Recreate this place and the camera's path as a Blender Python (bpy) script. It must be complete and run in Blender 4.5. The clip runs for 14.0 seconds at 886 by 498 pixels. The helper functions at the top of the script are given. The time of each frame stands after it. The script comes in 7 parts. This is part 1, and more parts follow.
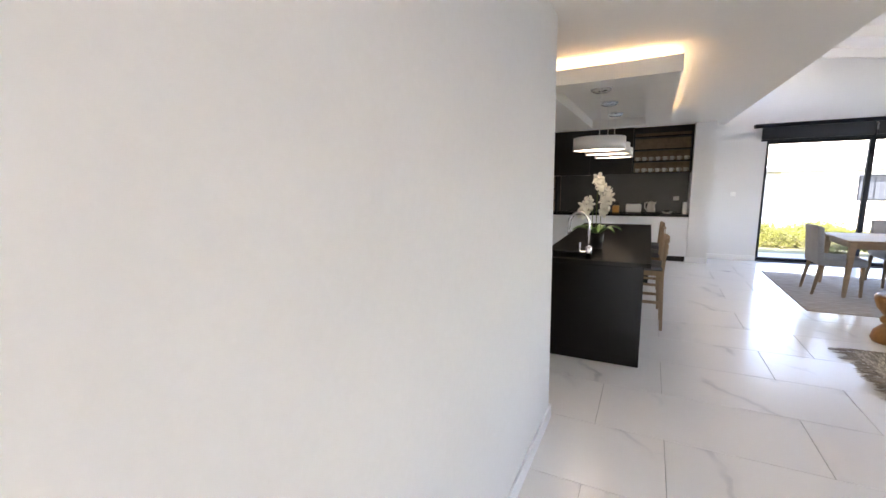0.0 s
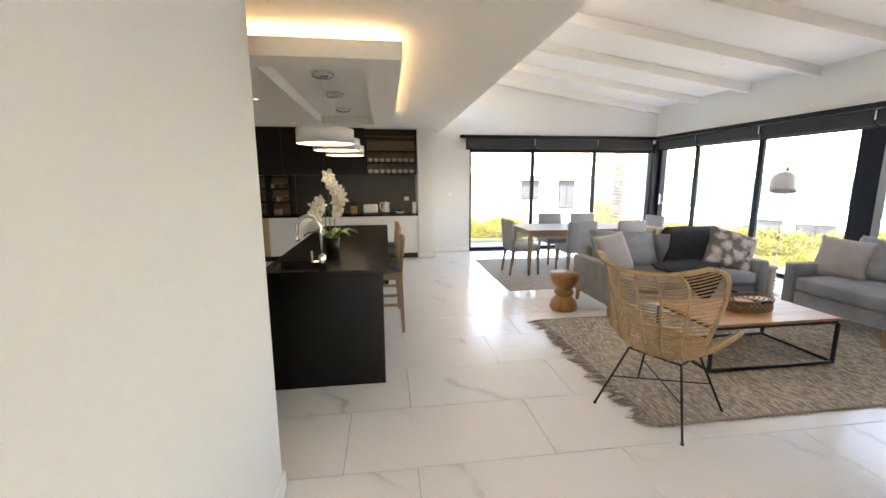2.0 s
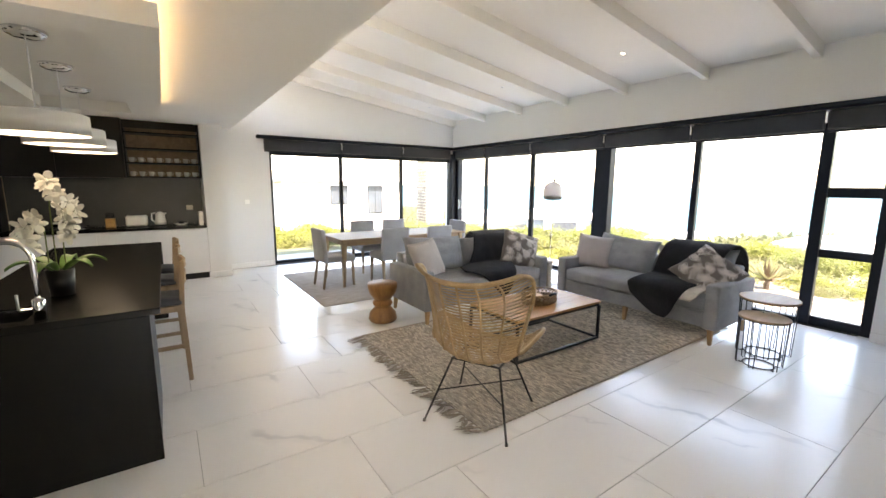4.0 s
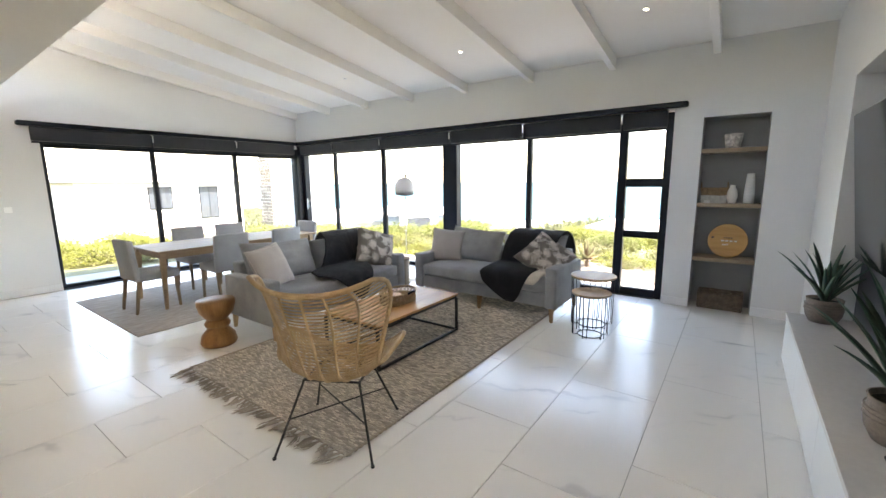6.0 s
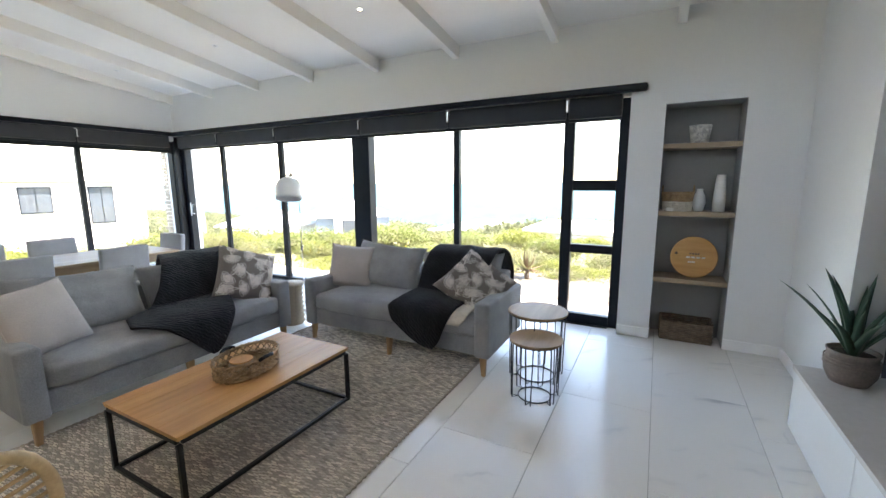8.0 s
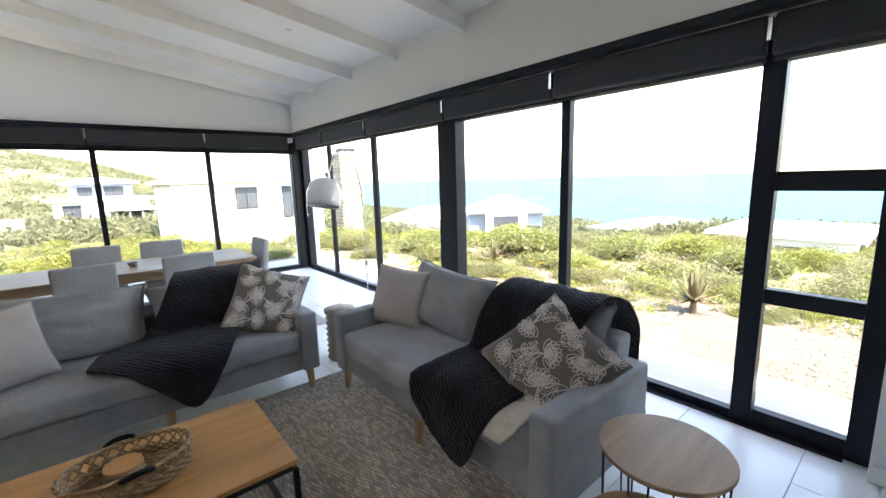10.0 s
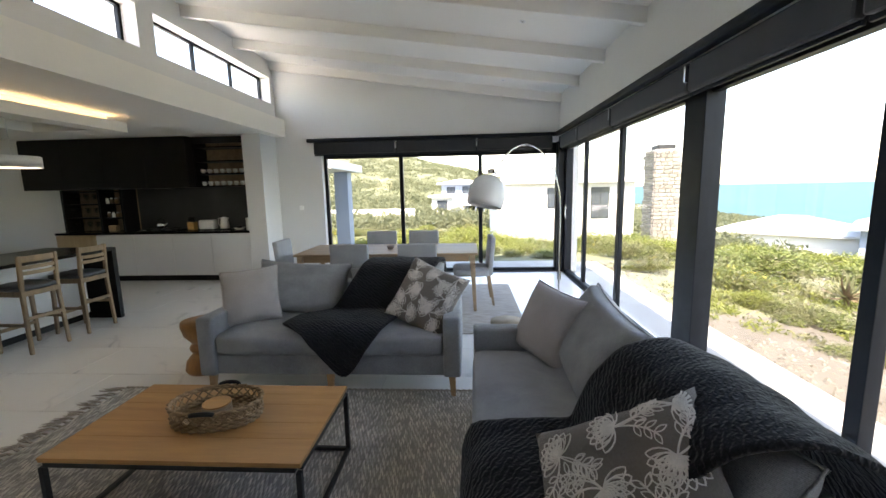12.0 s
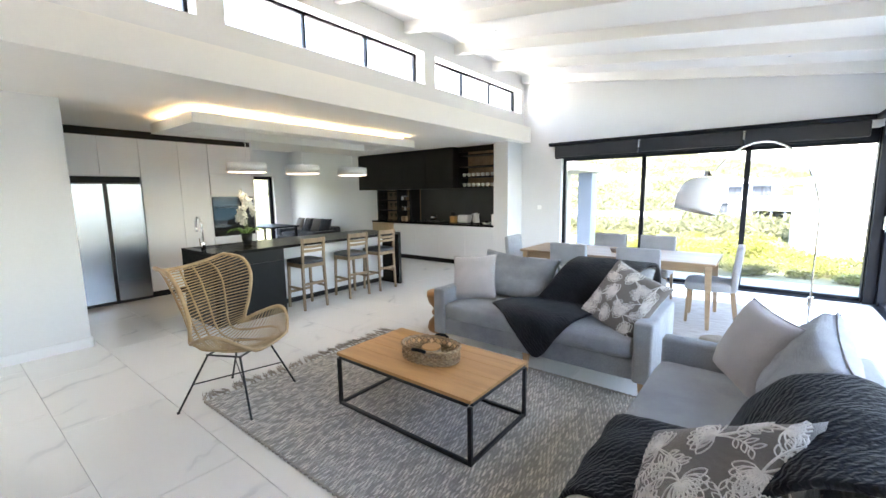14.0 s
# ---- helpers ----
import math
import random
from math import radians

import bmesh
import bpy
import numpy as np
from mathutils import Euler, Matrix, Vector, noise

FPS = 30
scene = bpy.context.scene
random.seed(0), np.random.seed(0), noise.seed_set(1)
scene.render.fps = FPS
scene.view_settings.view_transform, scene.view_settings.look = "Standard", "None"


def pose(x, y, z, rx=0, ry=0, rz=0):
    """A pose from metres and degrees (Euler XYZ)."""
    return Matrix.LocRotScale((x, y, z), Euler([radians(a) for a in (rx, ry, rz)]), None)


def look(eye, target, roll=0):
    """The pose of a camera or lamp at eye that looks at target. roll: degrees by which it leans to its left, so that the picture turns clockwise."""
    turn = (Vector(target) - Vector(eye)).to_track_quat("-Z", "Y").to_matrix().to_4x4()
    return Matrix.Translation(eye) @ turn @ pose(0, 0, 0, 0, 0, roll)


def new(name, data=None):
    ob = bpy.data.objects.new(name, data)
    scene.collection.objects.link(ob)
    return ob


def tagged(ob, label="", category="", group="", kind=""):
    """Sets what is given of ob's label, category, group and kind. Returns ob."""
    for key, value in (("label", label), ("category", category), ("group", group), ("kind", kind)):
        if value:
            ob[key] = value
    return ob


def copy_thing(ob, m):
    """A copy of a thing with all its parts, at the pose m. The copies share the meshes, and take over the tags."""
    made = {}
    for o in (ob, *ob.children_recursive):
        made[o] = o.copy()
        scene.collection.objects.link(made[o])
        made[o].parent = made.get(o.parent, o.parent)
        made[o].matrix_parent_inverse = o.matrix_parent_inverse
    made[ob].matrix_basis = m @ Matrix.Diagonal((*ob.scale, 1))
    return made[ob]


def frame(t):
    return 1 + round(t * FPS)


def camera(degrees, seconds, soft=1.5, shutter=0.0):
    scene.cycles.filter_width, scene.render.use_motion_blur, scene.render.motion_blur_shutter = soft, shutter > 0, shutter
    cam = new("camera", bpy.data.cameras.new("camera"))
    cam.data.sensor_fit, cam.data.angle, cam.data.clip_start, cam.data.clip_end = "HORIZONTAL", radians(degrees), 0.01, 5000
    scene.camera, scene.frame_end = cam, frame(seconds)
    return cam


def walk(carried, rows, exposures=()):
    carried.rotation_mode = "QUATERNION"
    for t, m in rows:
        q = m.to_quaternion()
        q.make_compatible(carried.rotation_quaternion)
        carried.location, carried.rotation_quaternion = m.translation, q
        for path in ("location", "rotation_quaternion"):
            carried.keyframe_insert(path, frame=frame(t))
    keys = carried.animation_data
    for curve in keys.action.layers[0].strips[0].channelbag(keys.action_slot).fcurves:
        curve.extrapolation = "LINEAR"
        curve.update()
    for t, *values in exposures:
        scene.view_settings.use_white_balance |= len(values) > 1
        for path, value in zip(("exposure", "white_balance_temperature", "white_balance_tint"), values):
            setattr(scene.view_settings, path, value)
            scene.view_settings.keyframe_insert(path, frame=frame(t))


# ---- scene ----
cam = camera(94.8, 14.0)
PATH = [
    (0, (2.94, 2.722, 1.595), (2.047, 4.481, 1.265), -1.2),
    (0.5, (2.901, 2.873, 1.568), (2.327, 4.759, 1.234), -0.8),
    (1, (2.9, 3.055, 1.557), (2.642, 5.009, 1.219), -0.4),
    (1.5, (2.941, 3.261, 1.508), (2.955, 5.235, 1.183), -0.3),
    (2, (2.964, 3.353, 1.555), (3.237, 5.305, 1.218), -0.2),
    (2.5, (2.966, 3.474, 1.541), (3.478, 5.378, 1.209), -0.0),
    (3, (3.015, 3.606, 1.503), (3.737, 5.443, 1.181), 0.2),
    (3.2, (3.023, 3.626, 1.524), (3.836, 5.425, 1.206), 0.6),
    (5.3, (3.131, 3.745, 1.601), (4.588, 5.076, 1.274), -0.8),
    (5.5, (3.149, 3.776, 1.576), (4.654, 5.053, 1.251), -0.5),
    (6, (3.248, 3.798, 1.56), (4.848, 4.953, 1.236), -0.6),
    (6.5, (3.414, 3.868, 1.535), (5.102, 4.892, 1.215), -0.4),
    (7, (3.652, 3.944, 1.531), (5.401, 4.858, 1.206), -0.4),
    (7.2, (3.787, 4.005, 1.54), (5.549, 4.894, 1.212), -0.5),
    (9.3, (5.654, 4.365, 1.581), (7.217, 5.566, 1.249), -1.0),
    (9.5, (5.725, 4.379, 1.586), (7.219, 5.664, 1.246), -1.5),
    (10, (6.161, 4.451, 1.588), (7.425, 5.964, 1.251), -1.6),
    (10.5, (6.515, 4.5, 1.566), (7.542, 6.187, 1.248), -1.6),
    (11, (6.853, 4.54, 1.545), (7.54, 6.392, 1.229), -1.3),
    (11.5, (7.121, 4.583, 1.543), (7.443, 6.533, 1.238), -1.0),
    (12, (7.39, 4.579, 1.535), (7.267, 6.553, 1.243), -1.2),
    (12.5, (7.55, 4.461, 1.525), (7.119, 6.394, 1.244), -1.0),
    (13, (7.722, 4.417, 1.533), (6.939, 6.237, 1.258), -1.0),
    (13.5, (7.827, 4.419, 1.523), (6.753, 6.085, 1.256), -0.6),
    (14, (7.876, 4.348, 1.55), (6.648, 5.904, 1.278), -0.8),
]
walk(cam, [(t, look(eye, target, roll)) for t, eye, target, roll in PATH],
     exposures=[(0.0, 3.95, 7350, 22), (1.0, 4.0, 8200, 19), (3.0, 4.08, 8700, 18), (7.0, 3.88, 7900, 13), (9.5, 3.62, 7500, 12), (10.5, 3.24, 7950, 12), (11.5, 2.9, 7950, 12),
                (12.3, 3.25, 7800, 12), (13.0, 3.75, 7600, 13), (14.0, 4.34, 7250, 13)])

# ---- world, sun, exposure ----
world = bpy.data.worlds.new("sky")
scene.world = world
world.use_nodes = True
_wn = world.node_tree.nodes
_sky = _wn.new("ShaderNodeTexSky")
_sky.sky_type = "NISHITA"
_sky.sun_disc = False
SUN_AZ, SUN_EL = radians(183), radians(56)      # compass from +Y, clockwise
_sky.sun_elevation, _sky.sun_rotation = SUN_EL, SUN_AZ
_sky.air_density, _sky.dust_density, _sky.ozone_density = 1.0, 1.2, 1.0
world.node_tree.links.new(_sky.outputs[0], _wn["Background"].inputs[0])
_wn["Background"].inputs[1].default_value = 0.15
_sd = bpy.data.lights.new("sun", "SUN")
_sd.energy, _sd.angle, _sd.color = 2.9, radians(0.5), (1, 0.95, 0.88)
_so = new("sun", _sd)
_dir = Vector((math.sin(SUN_AZ) * math.cos(SUN_EL), math.cos(SUN_AZ) * math.cos(SUN_EL), math.sin(SUN_EL)))
_so.matrix_world = look(_dir * 60, (0, 0, 0))


# ---- materials ----
def mat(name, color, rough=0.6, metal=0.0, var=0.12, scale=6.0, bump=0.15, fine=60.0, color2=None, stretch=(1, 1, 1), rand=0.0,
        spec=0.5, coat=0.0, sheen=0.0, island=False, dist=0.01, rough_var=0.08, span=None):
    """A surface with variation at two scales: broad stains and fine grain with relief."""
    m = bpy.data.materials.new(name)
    m.use_nodes = True
    nt = m.node_tree
    b = nt.nodes["Principled BSDF"]
    L = nt.links.new
    tc = nt.nodes.new("ShaderNodeTexCoord")
    mp = nt.nodes.new("ShaderNodeMapping")
    mp.inputs["Scale"].default_value = stretch
    L(tc.outputs["Object"], mp.inputs[0])
    n1 = nt.nodes.new("ShaderNodeTexNoise")
    n1.inputs["Scale"].default_value, n1.inputs["Detail"].default_value = scale, 5
    n2 = nt.nodes.new("ShaderNodeTexNoise")
    n2.inputs["Scale"].default_value, n2.inputs["Detail"].default_value = fine, 3
    L(mp.outputs[0], n1.inputs[0]), L(mp.outputs[0], n2.inputs[0])
    add = nt.nodes.new("ShaderNodeMath")
    add.operation = "MULTIPLY_ADD"
    L(n2.outputs[0], add.inputs[0])
    add.inputs[1].default_value = 0.6
    L(n1.outputs[0], add.inputs[2])
    src = add.outputs[0]
    if rand:
        oi = nt.nodes.new("ShaderNodeNewGeometry" if island else "ShaderNodeObjectInfo")
        ra = nt.nodes.new("ShaderNodeMath")
        ra.operation = "MULTIPLY_ADD"
        L(oi.outputs["Random Per Island" if island else "Random"], ra.inputs[0])
        ra.inputs[1].default_value = rand
        L(src, ra.inputs[2])
        src = ra.outputs[0]
    cr = nt.nodes.new("ShaderNodeMapRange")
    cr.inputs[1].default_value, cr.inputs[2].default_value = span or (0.45, 1.15 + rand)
    L(src, cr.inputs[0])
    mx = nt.nodes.new("ShaderNodeMix")
    mx.data_type = "RGBA"
    c2 = color2 or tuple(c * (1 - 2 * var) for c in color)
    c1 = color if color2 else tuple(min(1, c * (1 + var)) for c in color)
    mx.inputs[6].default_value, mx.inputs[7].default_value = (*c1, 1), (*c2, 1)
    L(cr.outputs[0], mx.inputs[0])
    L(mx.outputs[2], b.inputs["Base Color"])
    rr = nt.nodes.new("ShaderNodeMapRange")
    rr.inputs[3].default_value, rr.inputs[4].default_value = max(0.02, rough - rough_var), min(1, rough + rough_var)
    L(n1.outputs[0], rr.inputs[0])
    L(rr.outputs[0], b.inputs["Roughness"])
    b.inputs["Metallic"].default_value = metal
    b.inputs["Specular IOR Level"].default_value = spec
    b.inputs["Coat Weight"].default_value = coat
    b.inputs["Sheen Weight"].default_value = sheen
    if bump:
        bp = nt.nodes.new("ShaderNodeBump")
        bp.inputs["Strength"].default_value, bp.inputs["Distance"].default_value = bump, dist
        L(src if not rand else add.outputs[0], bp.inputs["Height"])
        L(bp.outputs[0], b.inputs["Normal"])
    return m


def nodes_of(m):
    nt = m.node_tree
    return nt, nt.nodes, nt.links.new, nt.nodes["Principled BSDF"]


def marble_mat(name, base, vein, rough):
    """Polished marble-look porcelain: pale body, thin wandering grey veins and soft clouds, each tile cut from another place."""
    m = bpy.data.materials.new(name)
    m.use_nodes = True
    nt, N, L, b = nodes_of(m)
    tc = N.new("ShaderNodeTexCoord")
    oi = N.new("ShaderNodeObjectInfo")
    vm = N.new("ShaderNodeVectorMath")
    vm.operation = "MULTIPLY_ADD"
    comb = N.new("ShaderNodeCombineXYZ")
    L(oi.outputs["Random"], comb.inputs[0]), L(oi.outputs["Random"], comb.inputs[1])
    comb.inputs[2].default_value = 0
    L(comb.outputs[0], vm.inputs[0])
    vm.inputs[1].default_value = (37, 71, 0)
    L(tc.outputs["Object"], vm.inputs[2])
    warp = N.new("ShaderNodeTexNoise")
    warp.inputs["Scale"].default_value, warp.inputs["Detail"].default_value = 2.2, 6
    L(vm.outputs[0], warp.inputs[0])

    def math_node(op, a, b_, clamp=False):
        n = N.new("ShaderNodeMath")
        n.operation, n.use_clamp = op, clamp
        for k, q in enumerate((a, b_)):
            if isinstance(q, (int, float)):
                n.inputs[k].default_value = q
            else:
                L(q, n.inputs[k])
        return n.outputs[0]

    def veins(turn, scale, bend, thin, halo, share):
        """Long wandering lines on the crests of a bent wave: a thin core in a soft halo, broken up by a mask."""
        mp = N.new("ShaderNodeMapping")
        mp.vector_type = "TEXTURE"
        mp.inputs["Rotation"].default_value = (0, 0, radians(turn))
        L(vm.outputs[0], mp.inputs[0])
        wave = N.new("ShaderNodeTexWave")
        wave.inputs["Scale"].default_value, wave.inputs["Distortion"].default_value = scale, bend
        wave.inputs["Detail"].default_value, wave.inputs["Detail Scale"].default_value, wave.inputs["Detail Roughness"].default_value = 5, 1.3, 0.6
        L(mp.outputs[0], wave.inputs[0])
        core, soft = N.new("ShaderNodeMapRange"), N.new("ShaderNodeMapRange")
        for node, wide, top in ((core, thin, 0.55), (soft, halo, 0.20)):
            node.inputs[1].default_value, node.inputs[2].default_value, node.inputs[3].default_value, node.inputs[4].default_value = 1 - wide, 1, 0, top
            L(wave.outputs["Fac"], node.inputs[0])
        mask = N.new("ShaderNodeTexNoise")
        mask.inputs["Scale"].default_value = 1.3 + 0.01 * turn
        L(vm.outputs[0], mask.inputs[0])
        cut = N.new("ShaderNodeMapRange")
        cut.inputs[1].default_value, cut.inputs[2].default_value = share, share + 0.2
        L(mask.outputs[0], cut.inputs[0])
        return math_node("MULTIPLY", math_node("ADD", core.outputs[0], soft.outputs[0]), cut.outputs[0])

    cl = N.new("ShaderNodeMath")
    cl.operation, cl.use_clamp = "ADD", True
    L(veins(24, 0.33, 5.5, 0.010, 0.09, 0.47), cl.inputs[0])
    L(math_node("MULTIPLY", veins(52, 0.45, 7.0, 0.006, 0.05, 0.54), 0.7), cl.inputs[1])
    mx = N.new("ShaderNodeMix")
    mx.data_type = "RGBA"
    mx.inputs[6].default_value, mx.inputs[7].default_value = (*base, 1), (*vein, 1)
    L(cl.outputs[0], mx.inputs[0])
    L(mx.outputs[2], b.inputs["Base Color"])
    rr = N.new("ShaderNodeMapRange")
    rr.inputs[3].default_value, rr.inputs[4].default_value = rough - 0.04, rough + 0.06
    L(warp.outputs[0], rr.inputs[0])
    L(rr.outputs[0], b.inputs["Roughness"])
    return m


def wood_mat(name, c1, c2, rough=0.45, axis=0, scale=1.0, rand=0.0):
    """Grain running along one axis: broad figure, fine pores, slight gloss change."""
    m = bpy.data.materials.new(name)
    m.use_nodes = True
    nt, N, L, b = nodes_of(m)
    tc = N.new("ShaderNodeTexCoord")
    oi = N.new("ShaderNodeObjectInfo")
    vm = N.new("ShaderNodeVectorMath")
    vm.operation = "MULTIPLY_ADD"
    comb = N.new("ShaderNodeCombineXYZ")
    for i in range(3):
        L(oi.outputs["Random"], comb.inputs[i])
    L(comb.outputs[0], vm.inputs[0])
    vm.inputs[1].default_value = (9, 7, 5)
    L(tc.outputs["Object"], vm.inputs[2])
    mp = N.new("ShaderNodeMapping")
    s = [9 * scale] * 3
    s[axis] = 0.7 * scale
    mp.inputs["Scale"].default_value = s
    L(vm.outputs[0], mp.inputs[0])
    n1 = N.new("ShaderNodeTexNoise")
    n1.inputs["Scale"].default_value, n1.inputs["Detail"].default_value, n1.inputs["Distortion"].default_value = 1.3, 6, 0.8
    n2 = N.new("ShaderNodeTexNoise")
    n2.inputs["Scale"].default_value, n2.inputs["Detail"].default_value = 14, 2
    L(mp.outputs[0], n1.inputs[0]), L(mp.outputs[0], n2.inputs[0])
    ad = N.new("ShaderNodeMath")
    ad.operation = "MULTIPLY_ADD"
    L(n2.outputs[0], ad.inputs[0])
    ad.inputs[1].default_value = 0.35
    L(n1.outputs[0], ad.inputs[2])
    mr = N.new("ShaderNodeMapRange")
    mr.inputs[1].default_value, mr.inputs[2].default_value = 0.42, 0.92
    L(ad.outputs[0], mr.inputs[0])
    mx = N.new("ShaderNodeMix")
    mx.data_type = "RGBA"
    mx.inputs[6].default_value, mx.inputs[7].default_value = (*c1, 1), (*c2, 1)
    L(mr.outputs[0], mx.inputs[0])
    L(mx.outputs[2], b.inputs["Base Color"])
    b.inputs["Roughness"].default_value = rough
    bp = N.new("ShaderNodeBump")
    bp.inputs["Strength"].default_value, bp.inputs["Distance"].default_value = 0.12, 0.003
    L(ad.outputs[0], bp.inputs["Height"])
    L(bp.outputs[0], b.inputs["Normal"])
    return m


def weave_mat(name, c1, c2, pitch=0.004, rough=0.9, bump=0.5):
    """Woven cloth: crossing threads with slubs and soft broad shading."""
    m = bpy.data.materials.new(name)
    m.use_nodes = True
    nt, N, L, b = nodes_of(m)
    tc = N.new("ShaderNodeTexCoord")
    hs = []
    for k, d in enumerate(("X", "Y", "Z")):
        w = N.new("ShaderNodeTexWave")
        w.wave_type, w.bands_direction = "BANDS", d
        w.inputs["Scale"].default_value = 0.314 / pitch
        w.inputs["Distortion"].default_value, w.inputs["Detail"].default_value, w.inputs["Detail Scale"].default_value = 1.5, 2, 1.5
        L(tc.outputs["Object"], w.inputs[0])
        hs.append(w)
    a = N.new("ShaderNodeMath")
    a.operation = "ADD"
    L(hs[0].outputs[1], a.inputs[0]), L(hs[1].outputs[1], a.inputs[1])
    a2 = N.new("ShaderNodeMath")
    a2.operation = "ADD"
    L(a.outputs[0], a2.inputs[0]), L(hs[2].outputs[1], a2.inputs[1])
    n = N.new("ShaderNodeTexNoise")
    n.inputs["Scale"].default_value, n.inputs["Detail"].default_value = 5, 6
    L(tc.outputs["Object"], n.inputs[0])
    nf = N.new("ShaderNodeTexNoise")
    nf.inputs["Scale"].default_value, nf.inputs["Detail"].default_value = 170, 2
    L(tc.outputs["Object"], nf.inputs[0])
    s = N.new("ShaderNodeMath")
    s.operation = "MULTIPLY_ADD"
    L(nf.outputs[0], s.inputs[0])
    s.inputs[1].default_value = 0.9
    L(n.outputs[0], s.inputs[2])
    mr = N.new("ShaderNodeMapRange")
    mr.inputs[1].default_value, mr.inputs[2].default_value = 0.6, 1.3
    L(s.outputs[0], mr.inputs[0])
    mx = N.new("ShaderNodeMix")
    mx.data_type = "RGBA"
    mx.inputs[6].default_value, mx.inputs[7].default_value = (*c1, 1), (*c2, 1)
    L(mr.outputs[0], mx.inputs[0])
    L(mx.outputs[2], b.inputs["Base Color"])
    b.inputs["Roughness"].default_value = rough
    b.inputs["Sheen Weight"].default_value = 0.25
    b.inputs["Specular IOR Level"].default_value = 0.2
    bp = N.new("ShaderNodeBump")
    bp.inputs["Strength"].default_value, bp.inputs["Distance"].default_value = bump, pitch * 0.4
    L(a2.outputs[0], bp.inputs["Height"])
    bp2 = N.new("ShaderNodeBump")
    bp2.inputs["Strength"].default_value, bp2.inputs["Distance"].default_value = 0.25, 0.02
    L(n.outputs[0], bp2.inputs["Height"])
    L(bp.outputs[0], bp2.inputs["Normal"])
    L(bp2.outputs[0], b.inputs["Normal"])
    return m


def glass_mat(name, tint=(1, 1, 1), rough=0.0):
    m = bpy.data.materials.new(name)
    m.use_nodes = True
    nt, N, L, b = nodes_of(m)
    N.remove(b)
    tr = N.new("ShaderNodeBsdfTransparent")
    tr.inputs[0].default_value = (*tint, 1)
    gl = N.new("ShaderNodeBsdfGlossy")
    gl.inputs["Roughness"].default_value = rough
    lw = N.new("ShaderNodeLayerWeight")
    lw.inputs[0].default_value = 0.5
    pw = N.new("ShaderNodeMath")
    pw.operation = "POWER"
    pw.inputs[1].default_value = 4.5
    L(lw.outputs["Facing"], pw.inputs[0])
    fr = N.new("ShaderNodeMath")
    fr.operation = "MULTIPLY_ADD"
    fr.inputs[1].default_value, fr.inputs[2].default_value = 0.5, 0.022
    L(pw.outputs[0], fr.inputs[0])
    mx = N.new("ShaderNodeMixShader")
    L(fr.outputs[0], mx.inputs[0]), L(tr.outputs[0], mx.inputs[1]), L(gl.outputs[0], mx.inputs[2])
    L(mx.outputs[0], N["Material Output"].inputs[0])
    return m


def glow_mat(name, color, strength):
    m = bpy.data.materials.new(name)
    m.use_nodes = True
    nt, N, L, b = nodes_of(m)
    b.inputs["Base Color"].default_value = (*color, 1)
    b.inputs["Emission Color"].default_value = (*color, 1)
    b.inputs["Emission Strength"].default_value = strength
    return m


def knit_mat(name, c1, c2):
    """Chunky cable knit: rows of slanting loops."""
    m = mat(name, c1, 0.95, color2=c2, scale=9, fine=140, bump=0.3, sheen=0.1, spec=0.1)
    nt, N, L, b = nodes_of(m)
    tc = N.new("ShaderNodeTexCoord")
    w = N.new("ShaderNodeTexWave")
    w.wave_type, w.bands_direction = "BANDS", "DIAGONAL"
    w.inputs["Scale"].default_value, w.inputs["Distortion"].default_value, w.inputs["Detail"].default_value = 17, 6, 2
    w.inputs["Detail Scale"].default_value = 2.0
    L(tc.outputs["Object"], w.inputs[0])
    bp = N.new("ShaderNodeBump")
    bp.inputs["Strength"].default_value, bp.inputs["Distance"].default_value = 0.7, 0.008
    L(w.outputs[1], bp.inputs["Height"])
    L(bp.outputs[0], b.inputs["Normal"])
    return m


M_WALL = mat("painted_plaster", (0.74, 0.74, 0.74), 0.75, var=0.02, scale=1.2, fine=45, bump=0.06, dist=0.004)
M_CEIL = mat("ceiling_paint", (0.87, 0.85, 0.81), 0.8, var=0.015, scale=1.0, fine=40, bump=0.04, dist=0.004)
M_TRIM = mat("trim_paint", (0.82, 0.82, 0.83), 0.4, var=0.02, scale=3, bump=0.03)
M_TILE = marble_mat("marble_porcelain", (0.80, 0.78, 0.75), (0.42, 0.42, 0.43), 0.20)
M_GROUT = mat("grout", (0.42, 0.40, 0.37), 0.9, scale=20, bump=0.3)
M_ALU = mat("black_aluminium", (0.008, 0.011, 0.017), 0.45, var=0.15, scale=8, bump=0.02, spec=0.2)
M_BLIND = weave_mat("blind_fabric", (0.045, 0.045, 0.048), (0.03, 0.03, 0.033), 0.002, 0.85, 0.2)
M_WHITE_PLASTIC = mat("white_plastic", (0.78, 0.78, 0.77), 0.35, var=0.02, scale=20, bump=0.0)
M_GLASS = glass_mat("window_glass")
M_CLEAR = glass_mat("drinking_glass", (0.93, 0.95, 0.95), 0.02)
M_BLACK = mat("black_lacquer", (0.009, 0.009, 0.010), 0.45, var=0.15, spec=0.22, scale=5, bump=0.03)
M_BLACKSTONE = mat("black_stone", (0.009, 0.0085, 0.0085), 0.26, var=0.03, scale=9, fine=160, bump=0.0, spec=0.14, rough_var=0.004)
M_SPLASH = mat("charcoal_splashback", (0.045, 0.047, 0.05), 0.4, var=0.1, scale=4, bump=0.05)
M_CABWHITE = mat("white_cabinet", (0.72, 0.72, 0.73), 0.35, var=0.02, scale=2, bump=0.02)
